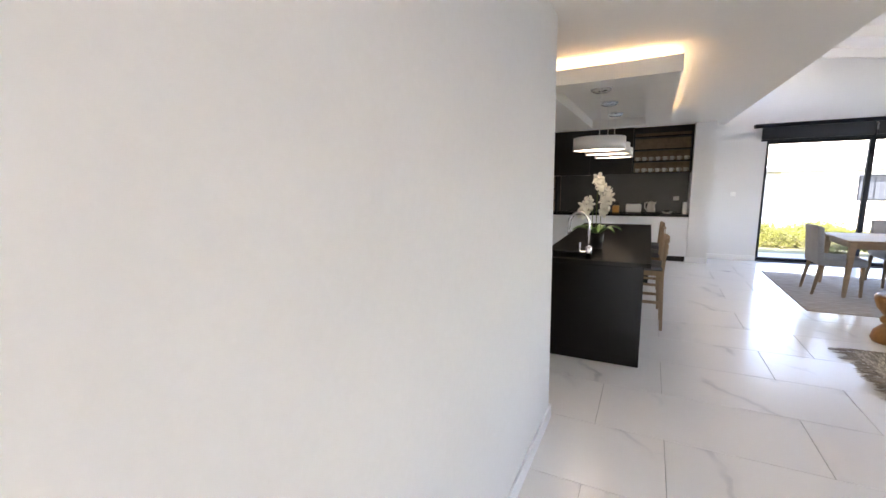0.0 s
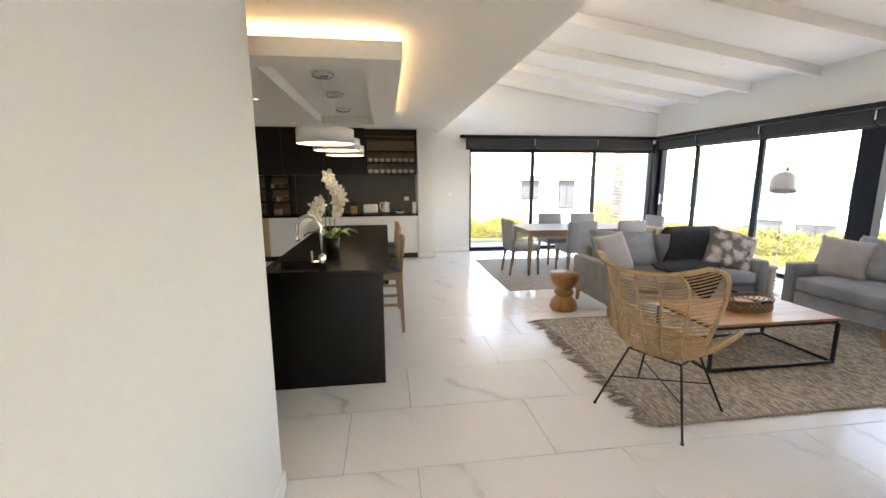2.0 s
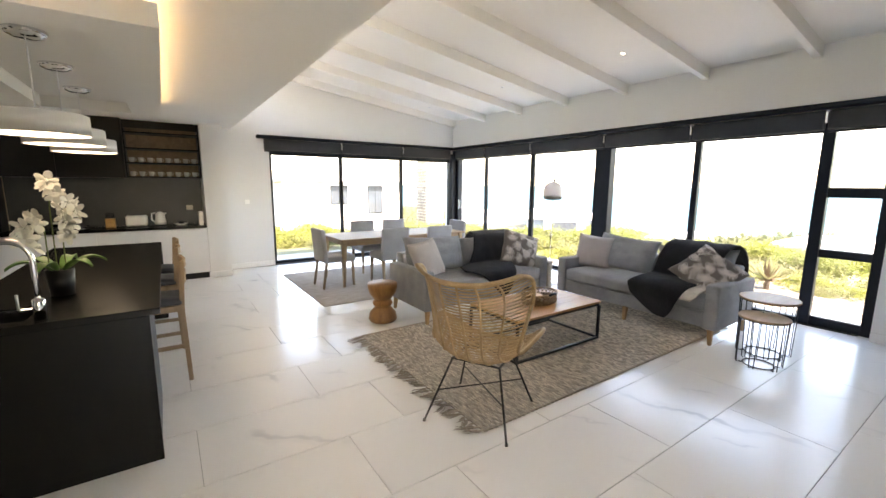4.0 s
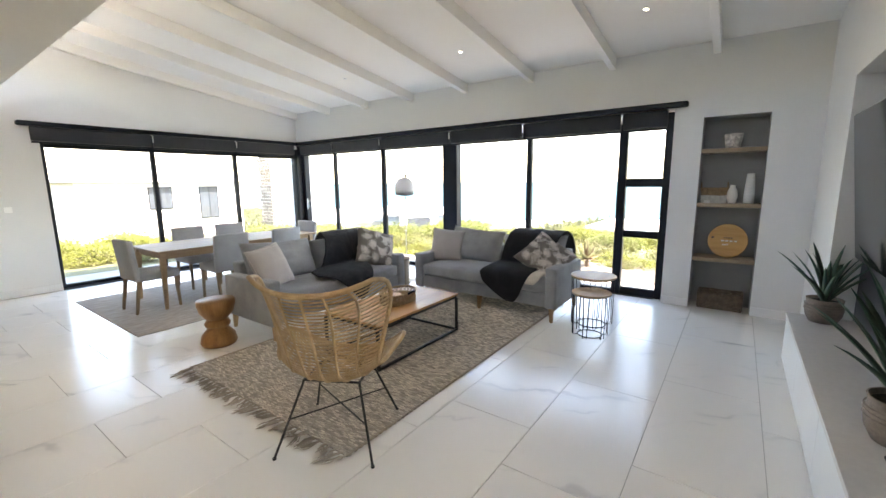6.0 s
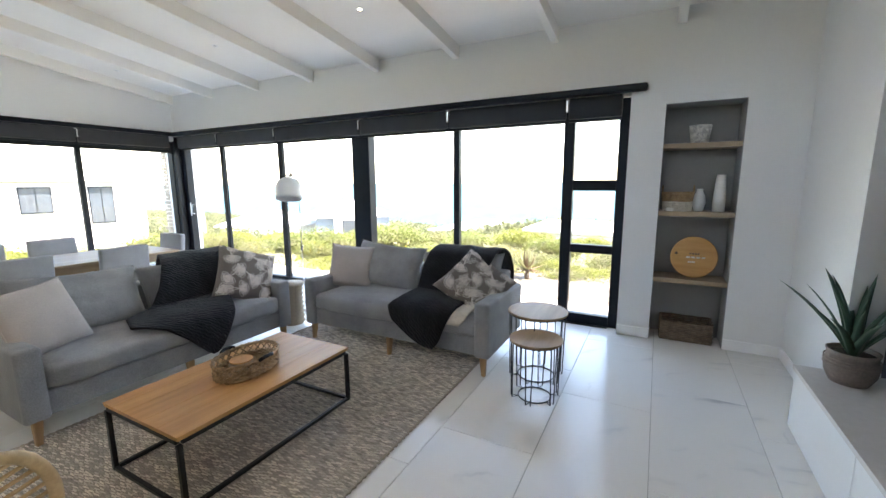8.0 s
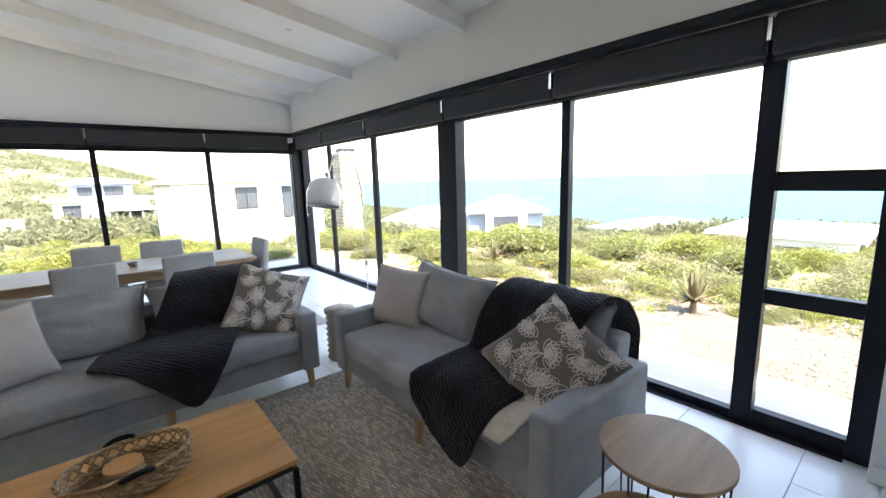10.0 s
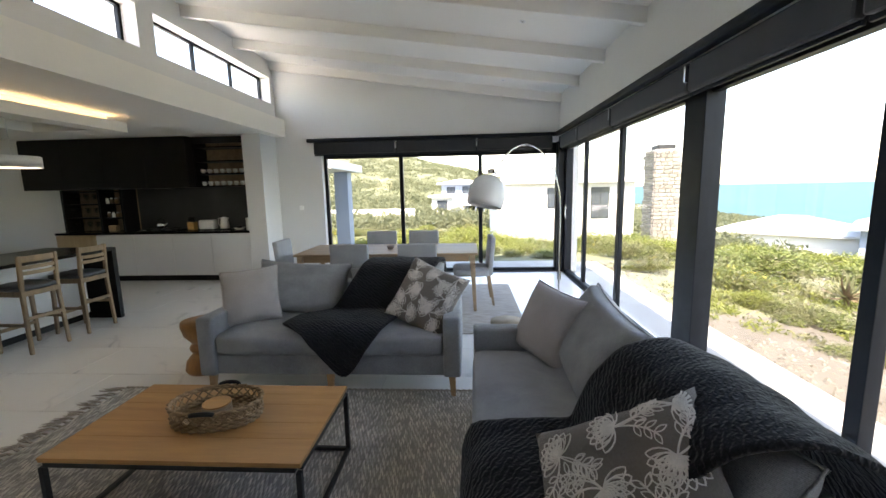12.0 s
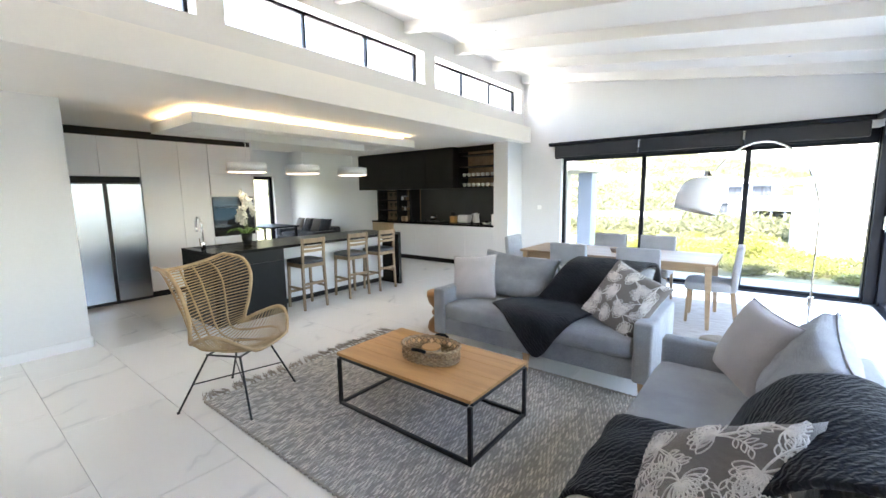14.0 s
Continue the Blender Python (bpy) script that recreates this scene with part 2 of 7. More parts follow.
M_STEEL = mat("brushed_steel", (0.36, 0.38, 0.42), 0.23, metal=1.0, var=0.05, scale=3, fine=9, bump=0.0, rough_var=0.02)
M_CHROME = mat("chrome", (0.75, 0.76, 0.78), 0.08, metal=1.0, var=0.02, scale=10, bump=0, rough_var=0.03)
M_OVENGLASS = mat("oven_glass", (0.012, 0.013, 0.015), 0.06, var=0.1, scale=6, bump=0, rough_var=0.03)
M_SINK = mat("dark_steel", (0.10, 0.10, 0.105), 0.36, metal=1.0, var=0.1, scale=8, bump=0.0)
M_OAK = wood_mat("oak_top", (0.56, 0.285, 0.095), (0.42, 0.20, 0.06), 0.42, 0)
M_OAKBOARD = wood_mat("oak_board", (0.56, 0.29, 0.10), (0.40, 0.19, 0.06), 0.42, 0, 1.0, 0.35)
M_OAKLEG = wood_mat("pale_oak_leg", (0.48, 0.30, 0.15), (0.32, 0.19, 0.09), 0.5, 2)
M_TABLEWOOD = wood_mat("dining_oak", (0.38, 0.265, 0.165), (0.26, 0.17, 0.10), 0.55, 0)
M_ROUNDWOOD = wood_mat("round_table_wood", (0.44, 0.27, 0.145), (0.29, 0.165, 0.08), 0.55, 0)
M_STOOLWOOD = wood_mat("weathered_oak", (0.31, 0.215, 0.13), (0.18, 0.12, 0.07), 0.6, 2)
M_SHELFWOOD = wood_mat("shelf_oak", (0.42, 0.31, 0.21), (0.28, 0.20, 0.13), 0.55, 1)
M_STUMP = wood_mat("suar_wood", (0.42, 0.20, 0.065), (0.20, 0.085, 0.025), 0.4, 2, 0.8)
M_GREYWOOD = wood_mat("greyed_wood", (0.36, 0.29, 0.22), (0.22, 0.17, 0.12), 0.7, 2)
M_BOARD = wood_mat("board_wood", (0.60, 0.34, 0.12), (0.45, 0.22, 0.06), 0.45, 1)
M_WOODCAB = wood_mat("birch_cabinet", (0.45, 0.33, 0.19), (0.36, 0.25, 0.13), 0.45, 2)
M_RATTAN = mat("rattan_cane", (0.50, 0.35, 0.19), 0.5, color2=(0.27, 0.165, 0.075), scale=14, fine=90, bump=0.2, dist=0.002)
M_IRON = mat("black_iron", (0.015, 0.015, 0.016), 0.45, var=0.2, scale=20, bump=0.08, dist=0.002)
M_SOFA = weave_mat("grey_sofa_cloth", (0.385, 0.39, 0.405), (0.205, 0.21, 0.225), 0.0045)
M_CHAIRCLOTH = weave_mat("grey_chair_cloth", (0.37, 0.375, 0.395), (0.27, 0.275, 0.29), 0.004)
M_CUSHION = weave_mat("pale_cushion_cloth", (0.52, 0.475, 0.46), (0.40, 0.365, 0.355), 0.003)
M_TAUPE = weave_mat("taupe_cushion_cloth", (0.20, 0.172, 0.152), (0.145, 0.122, 0.108), 0.003)
M_EMB = mat("cream_embroidery", (0.74, 0.69, 0.64), 0.85, var=0.12, scale=30, fine=250, bump=0.4, dist=0.002, sheen=0.1)
M_THROW = knit_mat("charcoal_knit", (0.022, 0.022, 0.025), (0.012, 0.012, 0.014))
M_FLEECE = mat("cream_fleece", (0.66, 0.60, 0.52), 0.95, scale=20, fine=150, bump=0.5, sheen=0.3)
M_SEATPAD = mat("grey_vinyl_pad", (0.055, 0.057, 0.065), 0.5, var=0.15, scale=8, bump=0.1)
M_RUG = mat("braided_wool", (0.73, 0.67, 0.59), 0.95, color2=(0.31, 0.285, 0.26), rand=1.0, span=(0.8, 1.75), island=True, scale=24, fine=150, bump=0.4, spec=0.1)
M_RUGBASE = mat("rug_backing", (0.36, 0.33, 0.30), 0.95, scale=20, fine=120, bump=0.4, spec=0.1)
M_TASSEL = mat("wool_tassel", (0.52, 0.46, 0.40), 0.95, rand=0.6, island=True, color2=(0.20, 0.175, 0.155), scale=10, fine=160, bump=0.4, spec=0.1)
M_RUG2 = mat("flat_rug", (0.56, 0.51, 0.46), 0.95, color2=(0.24, 0.22, 0.21), scale=7, fine=110, stretch=(1, 5, 1), bump=0.35, spec=0.1)
M_WICKER = mat("wicker", (0.48, 0.32, 0.17), 0.6, color2=(0.16, 0.09, 0.045), scale=25, fine=120, bump=0.3, dist=0.003)
M_DARKWICKER = mat("dark_wicker", (0.22, 0.15, 0.10), 0.65, color2=(0.07, 0.045, 0.03), scale=25, fine=120, bump=0.3, dist=0.003)
M_WICKERWHITE = mat("white_wicker", (0.66, 0.63, 0.58), 0.7, var=0.15, scale=25, bump=0.3)
M_CERAMIC = mat("white_ceramic", (0.78, 0.77, 0.75), 0.3, var=0.03, scale=10, bump=0.03)
M_SILVER = mat("ribbed_silver", (0.55, 0.55, 0.56), 0.3, metal=0.9, var=0.1, scale=20, bump=0.1)
M_POT = mat("clay_pot", (0.26, 0.205, 0.18), 0.85, var=0.2, scale=12, fine=80, bump=0.4)
M_SOIL = mat("soil", (0.05, 0.038, 0.028), 0.95, var=0.4, scale=60, bump=0.8)
M_ALOE = mat("succulent_leaf", (0.055, 0.12, 0.075), 0.45, color2=(0.025, 0.065, 0.045), scale=5, fine=60, bump=0.1)
M_ORCHIDLEAF = mat("orchid_leaf", (0.10, 0.22, 0.04), 0.4, var=0.25, scale=8, bump=0.08)
M_STEM = mat("orchid_stem", (0.12, 0.16, 0.05), 0.5, var=0.2, scale=20, bump=0.1)
M_PETAL = mat("orchid_petal", (0.82, 0.80, 0.72), 0.6, var=0.06, scale=25, bump=0.1)
M_TVGLASS = mat("tv_screen", (0.005, 0.005, 0.006), 0.06, spec=0.35, var=0.1, scale=4, bump=0, rough_var=0.02)
M_PANEL = mat("dark_concrete_panel", (0.050, 0.055, 0.066), 0.6, color2=(0.030, 0.032, 0.039), spec=0.3, scale=2.5, fine=40, bump=0.25, dist=0.006)
M_BENCH = mat("pale_quartz", (0.60, 0.57, 0.55), 0.34, rough_var=0.03, var=0.04, scale=30, fine=200, bump=0.02)
M_NICHE = mat("niche_paint", (0.30, 0.295, 0.29), 0.75, var=0.05, scale=3, bump=0.05)
M_SHADE = mat("white_shade", (0.78, 0.77, 0.76), 0.5, var=0.02, scale=10, bump=0.02)
M_ACRYLIC = mat("white_acrylic", (0.80, 0.80, 0.83), 0.22, var=0.02, scale=5, bump=0)
M_GLOW = glow_mat("lamp_diffuser", (1.0, 0.88, 0.70), 0.6)
M_COVE = glow_mat("cove_strip", (1.0, 0.74, 0.42), 1.15)
M_SWITCH = mat("switch_plastic", (0.92, 0.92, 0.91), 0.3, var=0.01, scale=20, bump=0)
M_LENS_OFF = mat("unlit_lens", (0.45, 0.44, 0.42), 0.3, var=0.1, scale=30, bump=0)
M_MOTTLED = mat("mottled_glaze", (0.72, 0.70, 0.66), 0.35, color2=(0.34, 0.33, 0.32), scale=26, fine=120, bump=0.1, span=(0.62, 0.95))
M_DOWN = glow_mat("downlight_lens", (1.0, 0.90, 0.75), 3.0)
M_DARKSOFA = weave_mat("charcoal_sofa_cloth", (0.04, 0.04, 0.045), (0.025, 0.025, 0.03), 0.005)
# outdoors
M_GROUND = mat("sandy_scrub_ground", (0.145, 0.145, 0.08), 0.95, color2=(0.088, 0.10, 0.048), scale=0.22, fine=3.5, bump=0.6, dist=0.12)
M_GRAVEL = mat("pale_pebble", (0.19, 0.172, 0.145), 0.9, color2=(0.035, 0.03, 0.026), rand=0.8, island=True, scale=8, fine=60, bump=0.3)
M_PAVE = mat("paving", (0.33, 0.32, 0.30), 0.75, var=0.1, scale=3, fine=40, bump=0.2)
M_SEA = mat("sea_water", (0.034, 0.085, 0.108), 0.6, color2=(0.043, 0.10, 0.124), scale=0.02, fine=0.4, bump=0.5, dist=0.4, spec=0.05)
M_LEAF = mat("fynbos_leaf", (0.165, 0.19, 0.052), 0.6, color2=(0.10, 0.125, 0.038), rand=0.9, island=True, scale=2, fine=20, bump=0)
M_LEAF2 = mat("olive_leaf", (0.18, 0.175, 0.088), 0.65, color2=(0.115, 0.118, 0.06), rand=0.9, island=True, scale=2, fine=20, bump=0)
M_LEAF3 = mat("bright_leaf", (0.20, 0.22, 0.046), 0.6, color2=(0.13, 0.15, 0.034), rand=0.9, island=True, scale=2, fine=20, bump=0)


def thin_leaf(m):
    """Light passes through a leaf: half of it leaves by the other side."""
    nt, N, L, b = nodes_of(m)
    tr = N.new("ShaderNodeBsdfTranslucent")
    ms = N.new("ShaderNodeMixShader")
    ms.inputs[0].default_value = 0.45
    L(b.inputs["Base Color"].links[0].from_socket, tr.inputs[0])
    L(b.outputs[0], ms.inputs[1]), L(tr.outputs[0], ms.inputs[2])
    L(ms.outputs[0], N["Material Output"].inputs[0])


for _m in (M_LEAF, M_LEAF2, M_LEAF3):
    thin_leaf(_m)
M_FLOWER = mat("yellow_flower", (0.45, 0.33, 0.03), 0.7, rand=0.5, island=True, color2=(0.22, 0.20, 0.03), scale=4, bump=0)
M_TWIG = mat("twig", (0.16, 0.11, 0.07), 0.9, var=0.2, scale=20, bump=0.3)
M_HOUSE = mat("white_render", (0.62, 0.61, 0.60), 0.85, var=0.05, scale=0.7, fine=20, bump=0.15)
M_ROOF = mat("grey_roof_sheet", (0.50, 0.50, 0.50), 0.5, var=0.08, scale=1.2, fine=14, bump=0.15)
M_STONEWORK = mat("chimney_stone", (0.24, 0.22, 0.195), 0.9, color2=(0.10, 0.09, 0.08), rand=1.0, scale=4, fine=30, bump=0.5)
M_FARGLASS = mat("far_window_glass", (0.05, 0.06, 0.075), 0.1, var=0.15, scale=2, bump=0)
M_BLUEGREY = mat("bluegrey_render", (0.21, 0.25, 0.32), 0.8, var=0.06, scale=1.5, fine=25, bump=0.15)


# ---- building helpers ----
def mesh_of(bm, name, material, smooth=False):
    me = bpy.data.meshes.new(name)
    bmesh.ops.recalc_face_normals(bm, faces=bm.faces)
    bm.to_mesh(me)
    bm.free()
    if smooth:
        for p in me.polygons:
            p.use_smooth = True
    me.materials.append(material)
    return me


def part(name, bm, material, parent, label="", smooth=False):
    ob = new(name, mesh_of(bm, name, material, smooth))
    ob.parent = parent
    if label:
        tagged(ob, label)
    return ob


def thing(name, label, category, group="", at=(0, 0, 0), turn=0.0, kind=""):
    ob = new(name)
    ob.empty_display_size = 0.1
    ob.matrix_world = pose(*at, 0, 0, turn)
    return tagged(ob, label, category, group, kind)


def struct(name, bm, material, label="", smooth=False):
    return tagged(new(name, mesh_of(bm, name, material, smooth)), label or name.replace("_", " "), "", "", "structure")


def box(bm, a, b, bevel=0.0, seg=2):
    r = bmesh.ops.create_cube(bm, size=1)
    v = r["verts"]
    c = [(a[i] + b[i]) / 2 for i in range(3)]
    s = [abs(b[i] - a[i]) for i in range(3)]
    for q in v:
        q.co = Vector((c[0] + q.co.x * s[0], c[1] + q.co.y * s[1], c[2] + q.co.z * s[2]))
    if bevel:
        e = {x for q in v for x in q.link_edges}
        bmesh.ops.bevel(bm, geom=list(e), offset=min(bevel, min(s) * 0.45), segments=seg, affect="EDGES", profile=0.5)
    return bm


def B(a, b, bevel=0.0, seg=2):
    return box(bmesh.new(), a, b, bevel, seg)


def tube(bm, pts, r, n=8, closed=False, cap=True):
    """A round rod along points; r is a number or one for each point."""
    pts = [Vector(p) for p in pts]
    rs = r if isinstance(r, (list, tuple)) else [r] * len(pts)
    rings, up = [], None
    m = len(pts)
    for i, p in enumerate(pts):
        if closed:
            d = pts[(i + 1) % m] - pts[i - 1]
        else:
            d = pts[min(i + 1, m - 1)] - pts[max(i - 1, 0)]
        d = d.normalized() if d.length > 1e-9 else Vector((0, 0, 1))
        if up is None:
            up = d.orthogonal().normalized()
        up = (up - d * up.dot(d))
        up = up.normalized() if up.length > 1e-6 else d.orthogonal().normalized()
        sd = d.cross(up)
        rings.append([bm.verts.new(p + (up * math.cos(2 * math.pi * k / n) + sd * math.sin(2 * math.pi * k / n)) * rs[i]) for k in range(n)])
    for i in range(m if closed else m - 1):
        a, b = rings[i], rings[(i + 1) % m]
        for k in range(n):
            bm.faces.new((a[k], a[(k + 1) % n], b[(k + 1) % n], b[k]))
    if cap and not closed:
        bm.faces.new(rings[0][::-1]), bm.faces.new(rings[-1])
    return bm


def T(pts, r, n=8, closed=False):
    return tube(bmesh.new(), pts, r, n, closed)


def lathe(bm, prof, n=32, c=(0, 0)):
    rings = []
    for r, z in prof:
        if r < 1e-5:
            rings.append([bm.verts.new((c[0], c[1], z))])
        else:
            rings.append([bm.verts.new((c[0] + r * math.cos(2 * math.pi * k / n), c[1] + r * math.sin(2 * math.pi * k / n), z)) for k in range(n)])
    for a, b in zip(rings, rings[1:]):
        for k in range(n):
            q = [a[k % len(a)], a[(k + 1) % len(a)], b[(k + 1) % len(b)], b[k % len(b)]]
            u = list(dict.fromkeys(q))
            if len(u) > 2:
                bm.faces.new(u)
    return bm


def Lt(prof, n=32, c=(0, 0)):
    return lathe(bmesh.new(), prof, n, c)


def puff(w, d, h, crown=0.02, n=10, r=0.05, seed=0, sag=0.0):
    """A stuffed cushion: rounded block with a crowned top, soft seams and small wrinkles; its base at z 0."""
    bm = bmesh.new()
    bmesh.ops.create_cube(bm, size=2)
    bmesh.ops.subdivide_edges(bm, edges=bm.edges, cuts=n, use_grid_fill=True)
    for v in bm.verts:
        x, y, z = v.co
        q = []
        for c, half in ((x, w / 2), (y, d / 2), (z, h / 2)):
            q.append(c * half)
        p = Vector(q)
        inner = Vector([max(-(hf - r), min(hf - r, c)) for c, hf in zip(p, (w / 2, d / 2, h / 2))])
        dlt = p - inner
        if dlt.length > 1e-6:
            p = inner + dlt.normalized() * min(r, max(abs(dlt.x), abs(dlt.y), abs(dlt.z)))
        k = (1 - x * x) * (1 - y * y)
        p.z += crown * k * (1 if z > 0 else -0.3)
        p.y += crown * 0.8 * y * (1 - x ** 2) * (1 - z ** 2)
        p.x += crown * 0.5 * x * (1 - y ** 2) * (1 - z ** 2)
        nz = noise.noise(Vector((x * 2.2 * max(1, w / d) + seed, y * 2.2, z * 2 + seed * 3)))
        nz += 0.45 * noise.noise(Vector((x * 5.5 + y * 3 + seed, y * 6.5 - seed, z * 3)))
        p += Vector((0.3, 0.3, 1)) * nz * 0.009
        p.z += h / 2 - sag * abs(x) ** 3 * (z > 0)
        v.co = p
    return bm


def pillow_point(u, v, side, s, t):
    """A point of a scatter cushion, u and v from -1 to 1: pinched corners, plump middle."""
    k = max(0.0, (1 - u * u)) ** 0.5 * max(0.0, (1 - v * v)) ** 0.5
    e = 1 - 0.075 * (1 - u * u) * (v * v) - 0.0
    f = 1 - 0.075 * (1 - v * v) * (u * u)
    w = noise.noise(Vector((u * 2, v * 2, side * 4 + s * 9))) * 0.008
    return Vector((u * s / 2 * f, v * s / 2 * e, side * (t / 2 * k ** 0.8 + 0.004) + w))


def pillow(s=0.45, t=0.16, n=18):
    bm = bmesh.new()
    for side in (1, -1):
        g = [[bm.verts.new(pillow_point(-1 + 2 * i / n, -1 + 2 * j / n, side, s, t)) for j in range(n + 1)] for i in range(n + 1)]
        for i in range(n):
            for j in range(n):
                bm.faces.new((g[i][j], g[i + 1][j], g[i + 1][j + 1], g[i][j + 1]))
    bmesh.ops.remove_doubles(bm, verts=bm.verts, dist=0.0095)
    return bm


def stitched(bm, line, side, s, t, r=0.0022):
    """A raised thread over the cushion along a line of (u, v)."""
    pts = []
    for u, v in line:
        if abs(u) > 0.96 or abs(v) > 0.96:
            break
        p = pillow_point(u, v, side, s, t)
        p.z += side * 0.001
        pts.append(p)
    if len(pts) > 2:
        tube(bm, pts, r, 4)


def embroidery(s, t, seed):
    """Protea heads of layered petals on stems with narrow leaves."""
    rnd = random.Random(seed)
    bm = bmesh.new()
    heads = [(-0.55, 0.5), (0.15, 0.62), (0.68, 0.2), (-0.1, 0.02), (-0.62, -0.25), (0.38, -0.42), (-0.2, -0.68), (0.75, -0.75), (-0.8, -0.8), (0.72, 0.8)]
    for side in (1, -1):
        for hx, hy in heads:
            hx, hy = hx + rnd.uniform(-0.06, 0.06), hy + rnd.uniform(-0.06, 0.06)
            turn = rnd.uniform(0, 6.28)
            for ring, (m, ln, wd) in enumerate(((5, 0.14, 0.055), (7, 0.23, 0.075), (9, 0.31, 0.085))):
                for k in range(m):
                    a = turn + (k - (m - 1) / 2) * (1.7 + 0.65 * ring) / m
                    line = []
                    for q in range(11):
                        f = q / 10
                        side2 = (f - 0.5) * 2
                        rr = ln * (1 - abs(side2) ** 1.6)
                        ww = wd * side2 * (1 - abs(side2) ** 3) * 1.6
                        line.append((hx + math.cos(a) * rr - math.sin(a) * ww, hy + math.sin(a) * rr + math.cos(a) * ww))
                    stitched(bm, line, side, s, t, 0.0026 if ring else 0.003)
            for k in range(3):
                a = turn + math.pi + rnd.uniform(-0.8, 0.8)
                bend = rnd.uniform(-0.7, 0.7)
                stem = [(hx + math.cos(a + bend * f) * 0.5 * f, hy + math.sin(a + bend * f) * 0.5 * f) for f in [q / 9 for q in range(10)]]
                stitched(bm, stem, side, s, t, 0.003)
                for lf in (4, 6, 8):
                    bx, by = stem[lf]
                    for sg in (1, -1):
                        aa = a + bend + sg * 0.8
                        for ed in (1, -1):
                            stitched(bm, [(bx + math.cos(aa) * 0.15 * f - math.sin(aa) * ed * 0.03 * math.sin(math.pi * f),
                                           by + math.sin(aa) * 0.15 * f + math.cos(aa) * ed * 0.03 * math.sin(math.pi * f)) for f in [q / 6 for q in range(7)]], side, s, t, 0.002)
    return bm


def sheet(prof, left, right, nv=26, wrinkle=0.012, seed=0, lift=0.012):
    """A cloth laid over a profile of (y, z): at each profile point it reaches from left to right along x."""
    pts = [Vector((0, p[0], p[1])) for p in prof]
    fine = []
    for i in range(len(pts) - 1):
        m = max(2, int((pts[i + 1] - pts[i]).length / 0.03))
        for k in range(m):
            f = k / m
            fine.append((pts[i].lerp(pts[i + 1], f), left[i] + (left[i + 1] - left[i]) * f, right[i] + (right[i + 1] - right[i]) * f))
    fine.append((pts[-1], left[-1], right[-1]))
    for _ in range(2):
        sm = []
        for i in range(len(fine)):
            a, b, c = fine[max(0, i - 1)], fine[i], fine[min(len(fine) - 1, i + 1)]
            sm.append(((a[0] + b[0] * 2 + c[0]) / 4, b[1], b[2]))
        fine = sm
    bm = bmesh.new()
    rows = []
    for i, (p, l, r) in enumerate(fine):
        d = fine[min(i + 1, len(fine) - 1)][0] - fine[max(i - 1, 0)][0]
        nr = Vector((0, -d.z, d.y)).normalized() * -1
        if nr.z < -0.2:
            nr = -nr
        row = []
        for j in range(nv + 1):
            f = j / nv
            x = l + (r - l) * f
            w = noise.noise(Vector((x * 7 + seed, i * 0.12, seed * 2.0))) * wrinkle + noise.noise(Vector((x * 19, i * 0.3, seed))) * wrinkle * 0.4
            row.append(bm.verts.new(p + Vector((x, 0, 0)) + nr * (lift + wrinkle + w)))
        rows.append(row)
    for a, b in zip(rows, rows[1:]):
        for j in range(nv):
            bm.faces.new((a[j], a[j + 1], b[j + 1], b[j]))
    return bm


def thick(ob, t, offset=1.0):
    s = ob.modifiers.new("thickness", "SOLIDIFY")
    s.thickness, s.offset = t, offset
    return ob


def tapered(a, b, r0, r1, square=True):
    """A tapered leg from a (top) to b (foot)."""
    bm = bmesh.new()
    a, b = Vector(a), Vector(b)
    top, bot = [], []
    for sx, sy in ((-1, -1), (1, -1), (1, 1), (-1, 1)):
        top.append(bm.verts.new(a + Vector((sx * r0, sy * r0, 0))))
        bot.append(bm.verts.new(b + Vector((sx * r1, sy * r1, 0))))
    for k in range(4):
        bm.faces.new((top[k], top[(k + 1) % 4], bot[(k + 1) % 4], bot[k]))
    bm.faces.new(top), bm.faces.new(bot[::-1])
    bmesh.ops.bevel(bm, geom=list(bm.edges), offset=min(r0, r1) * 0.3, segments=2, affect="EDGES")
    return bm


# ---- large structure ----
CEIL_K = 2.52          # kitchen ceiling and underside of the beam
XS, YN = 9.0, 12.0     # faces of the sea wall and of the far wall
SLOPE = (3.80 - 3.09) / (9.0 - 3.95)


def ceil_z(x):
    return 3.09 + (9.0 - x) * SLOPE


def wall_with_holes(name, axis, p0, p1, lo, hi, z0, z1, holes, material, label):
    """A wall between p0 and p1 along its thin axis, from lo to hi, with rectangular openings (lo, hi, z0, z1) right through it."""
    bm = bmesh.new()
    cuts = sorted({lo, hi, *[h[0] for h in holes], *[h[1] for h in holes]})
    for a, b in zip(cuts, cuts[1:]):
        mid = (a + b) / 2
        hs = sorted([h for h in holes if h[0] <= mid <= h[1]], key=lambda h: h[2])
        z = z0
        spans = []
        for h in hs:
            if h[2] > z:
                spans.append((z, h[2]))
            z = h[3]
        if z < z1:
            spans.append((z, z1))
        for s0, s1 in spans:
            if axis == "x":
                box(bm, (p0, a, s0), (p1, b, s1))
            else:
                box(bm, (a, p0, s0), (b, p1, s1))
    bmesh.ops.remove_doubles(bm, verts=bm.verts, dist=0.0005)
    bm.verts.index_update()
    seen = {}
    for f in bm.faces:
        seen.setdefault(tuple(sorted(v.index for v in f.verts)), []).append(f)
    bmesh.ops.delete(bm, geom=[f for fs in seen.values() if len(fs) > 1 for f in fs], context="FACES")
    return struct(name, bm, material, label)


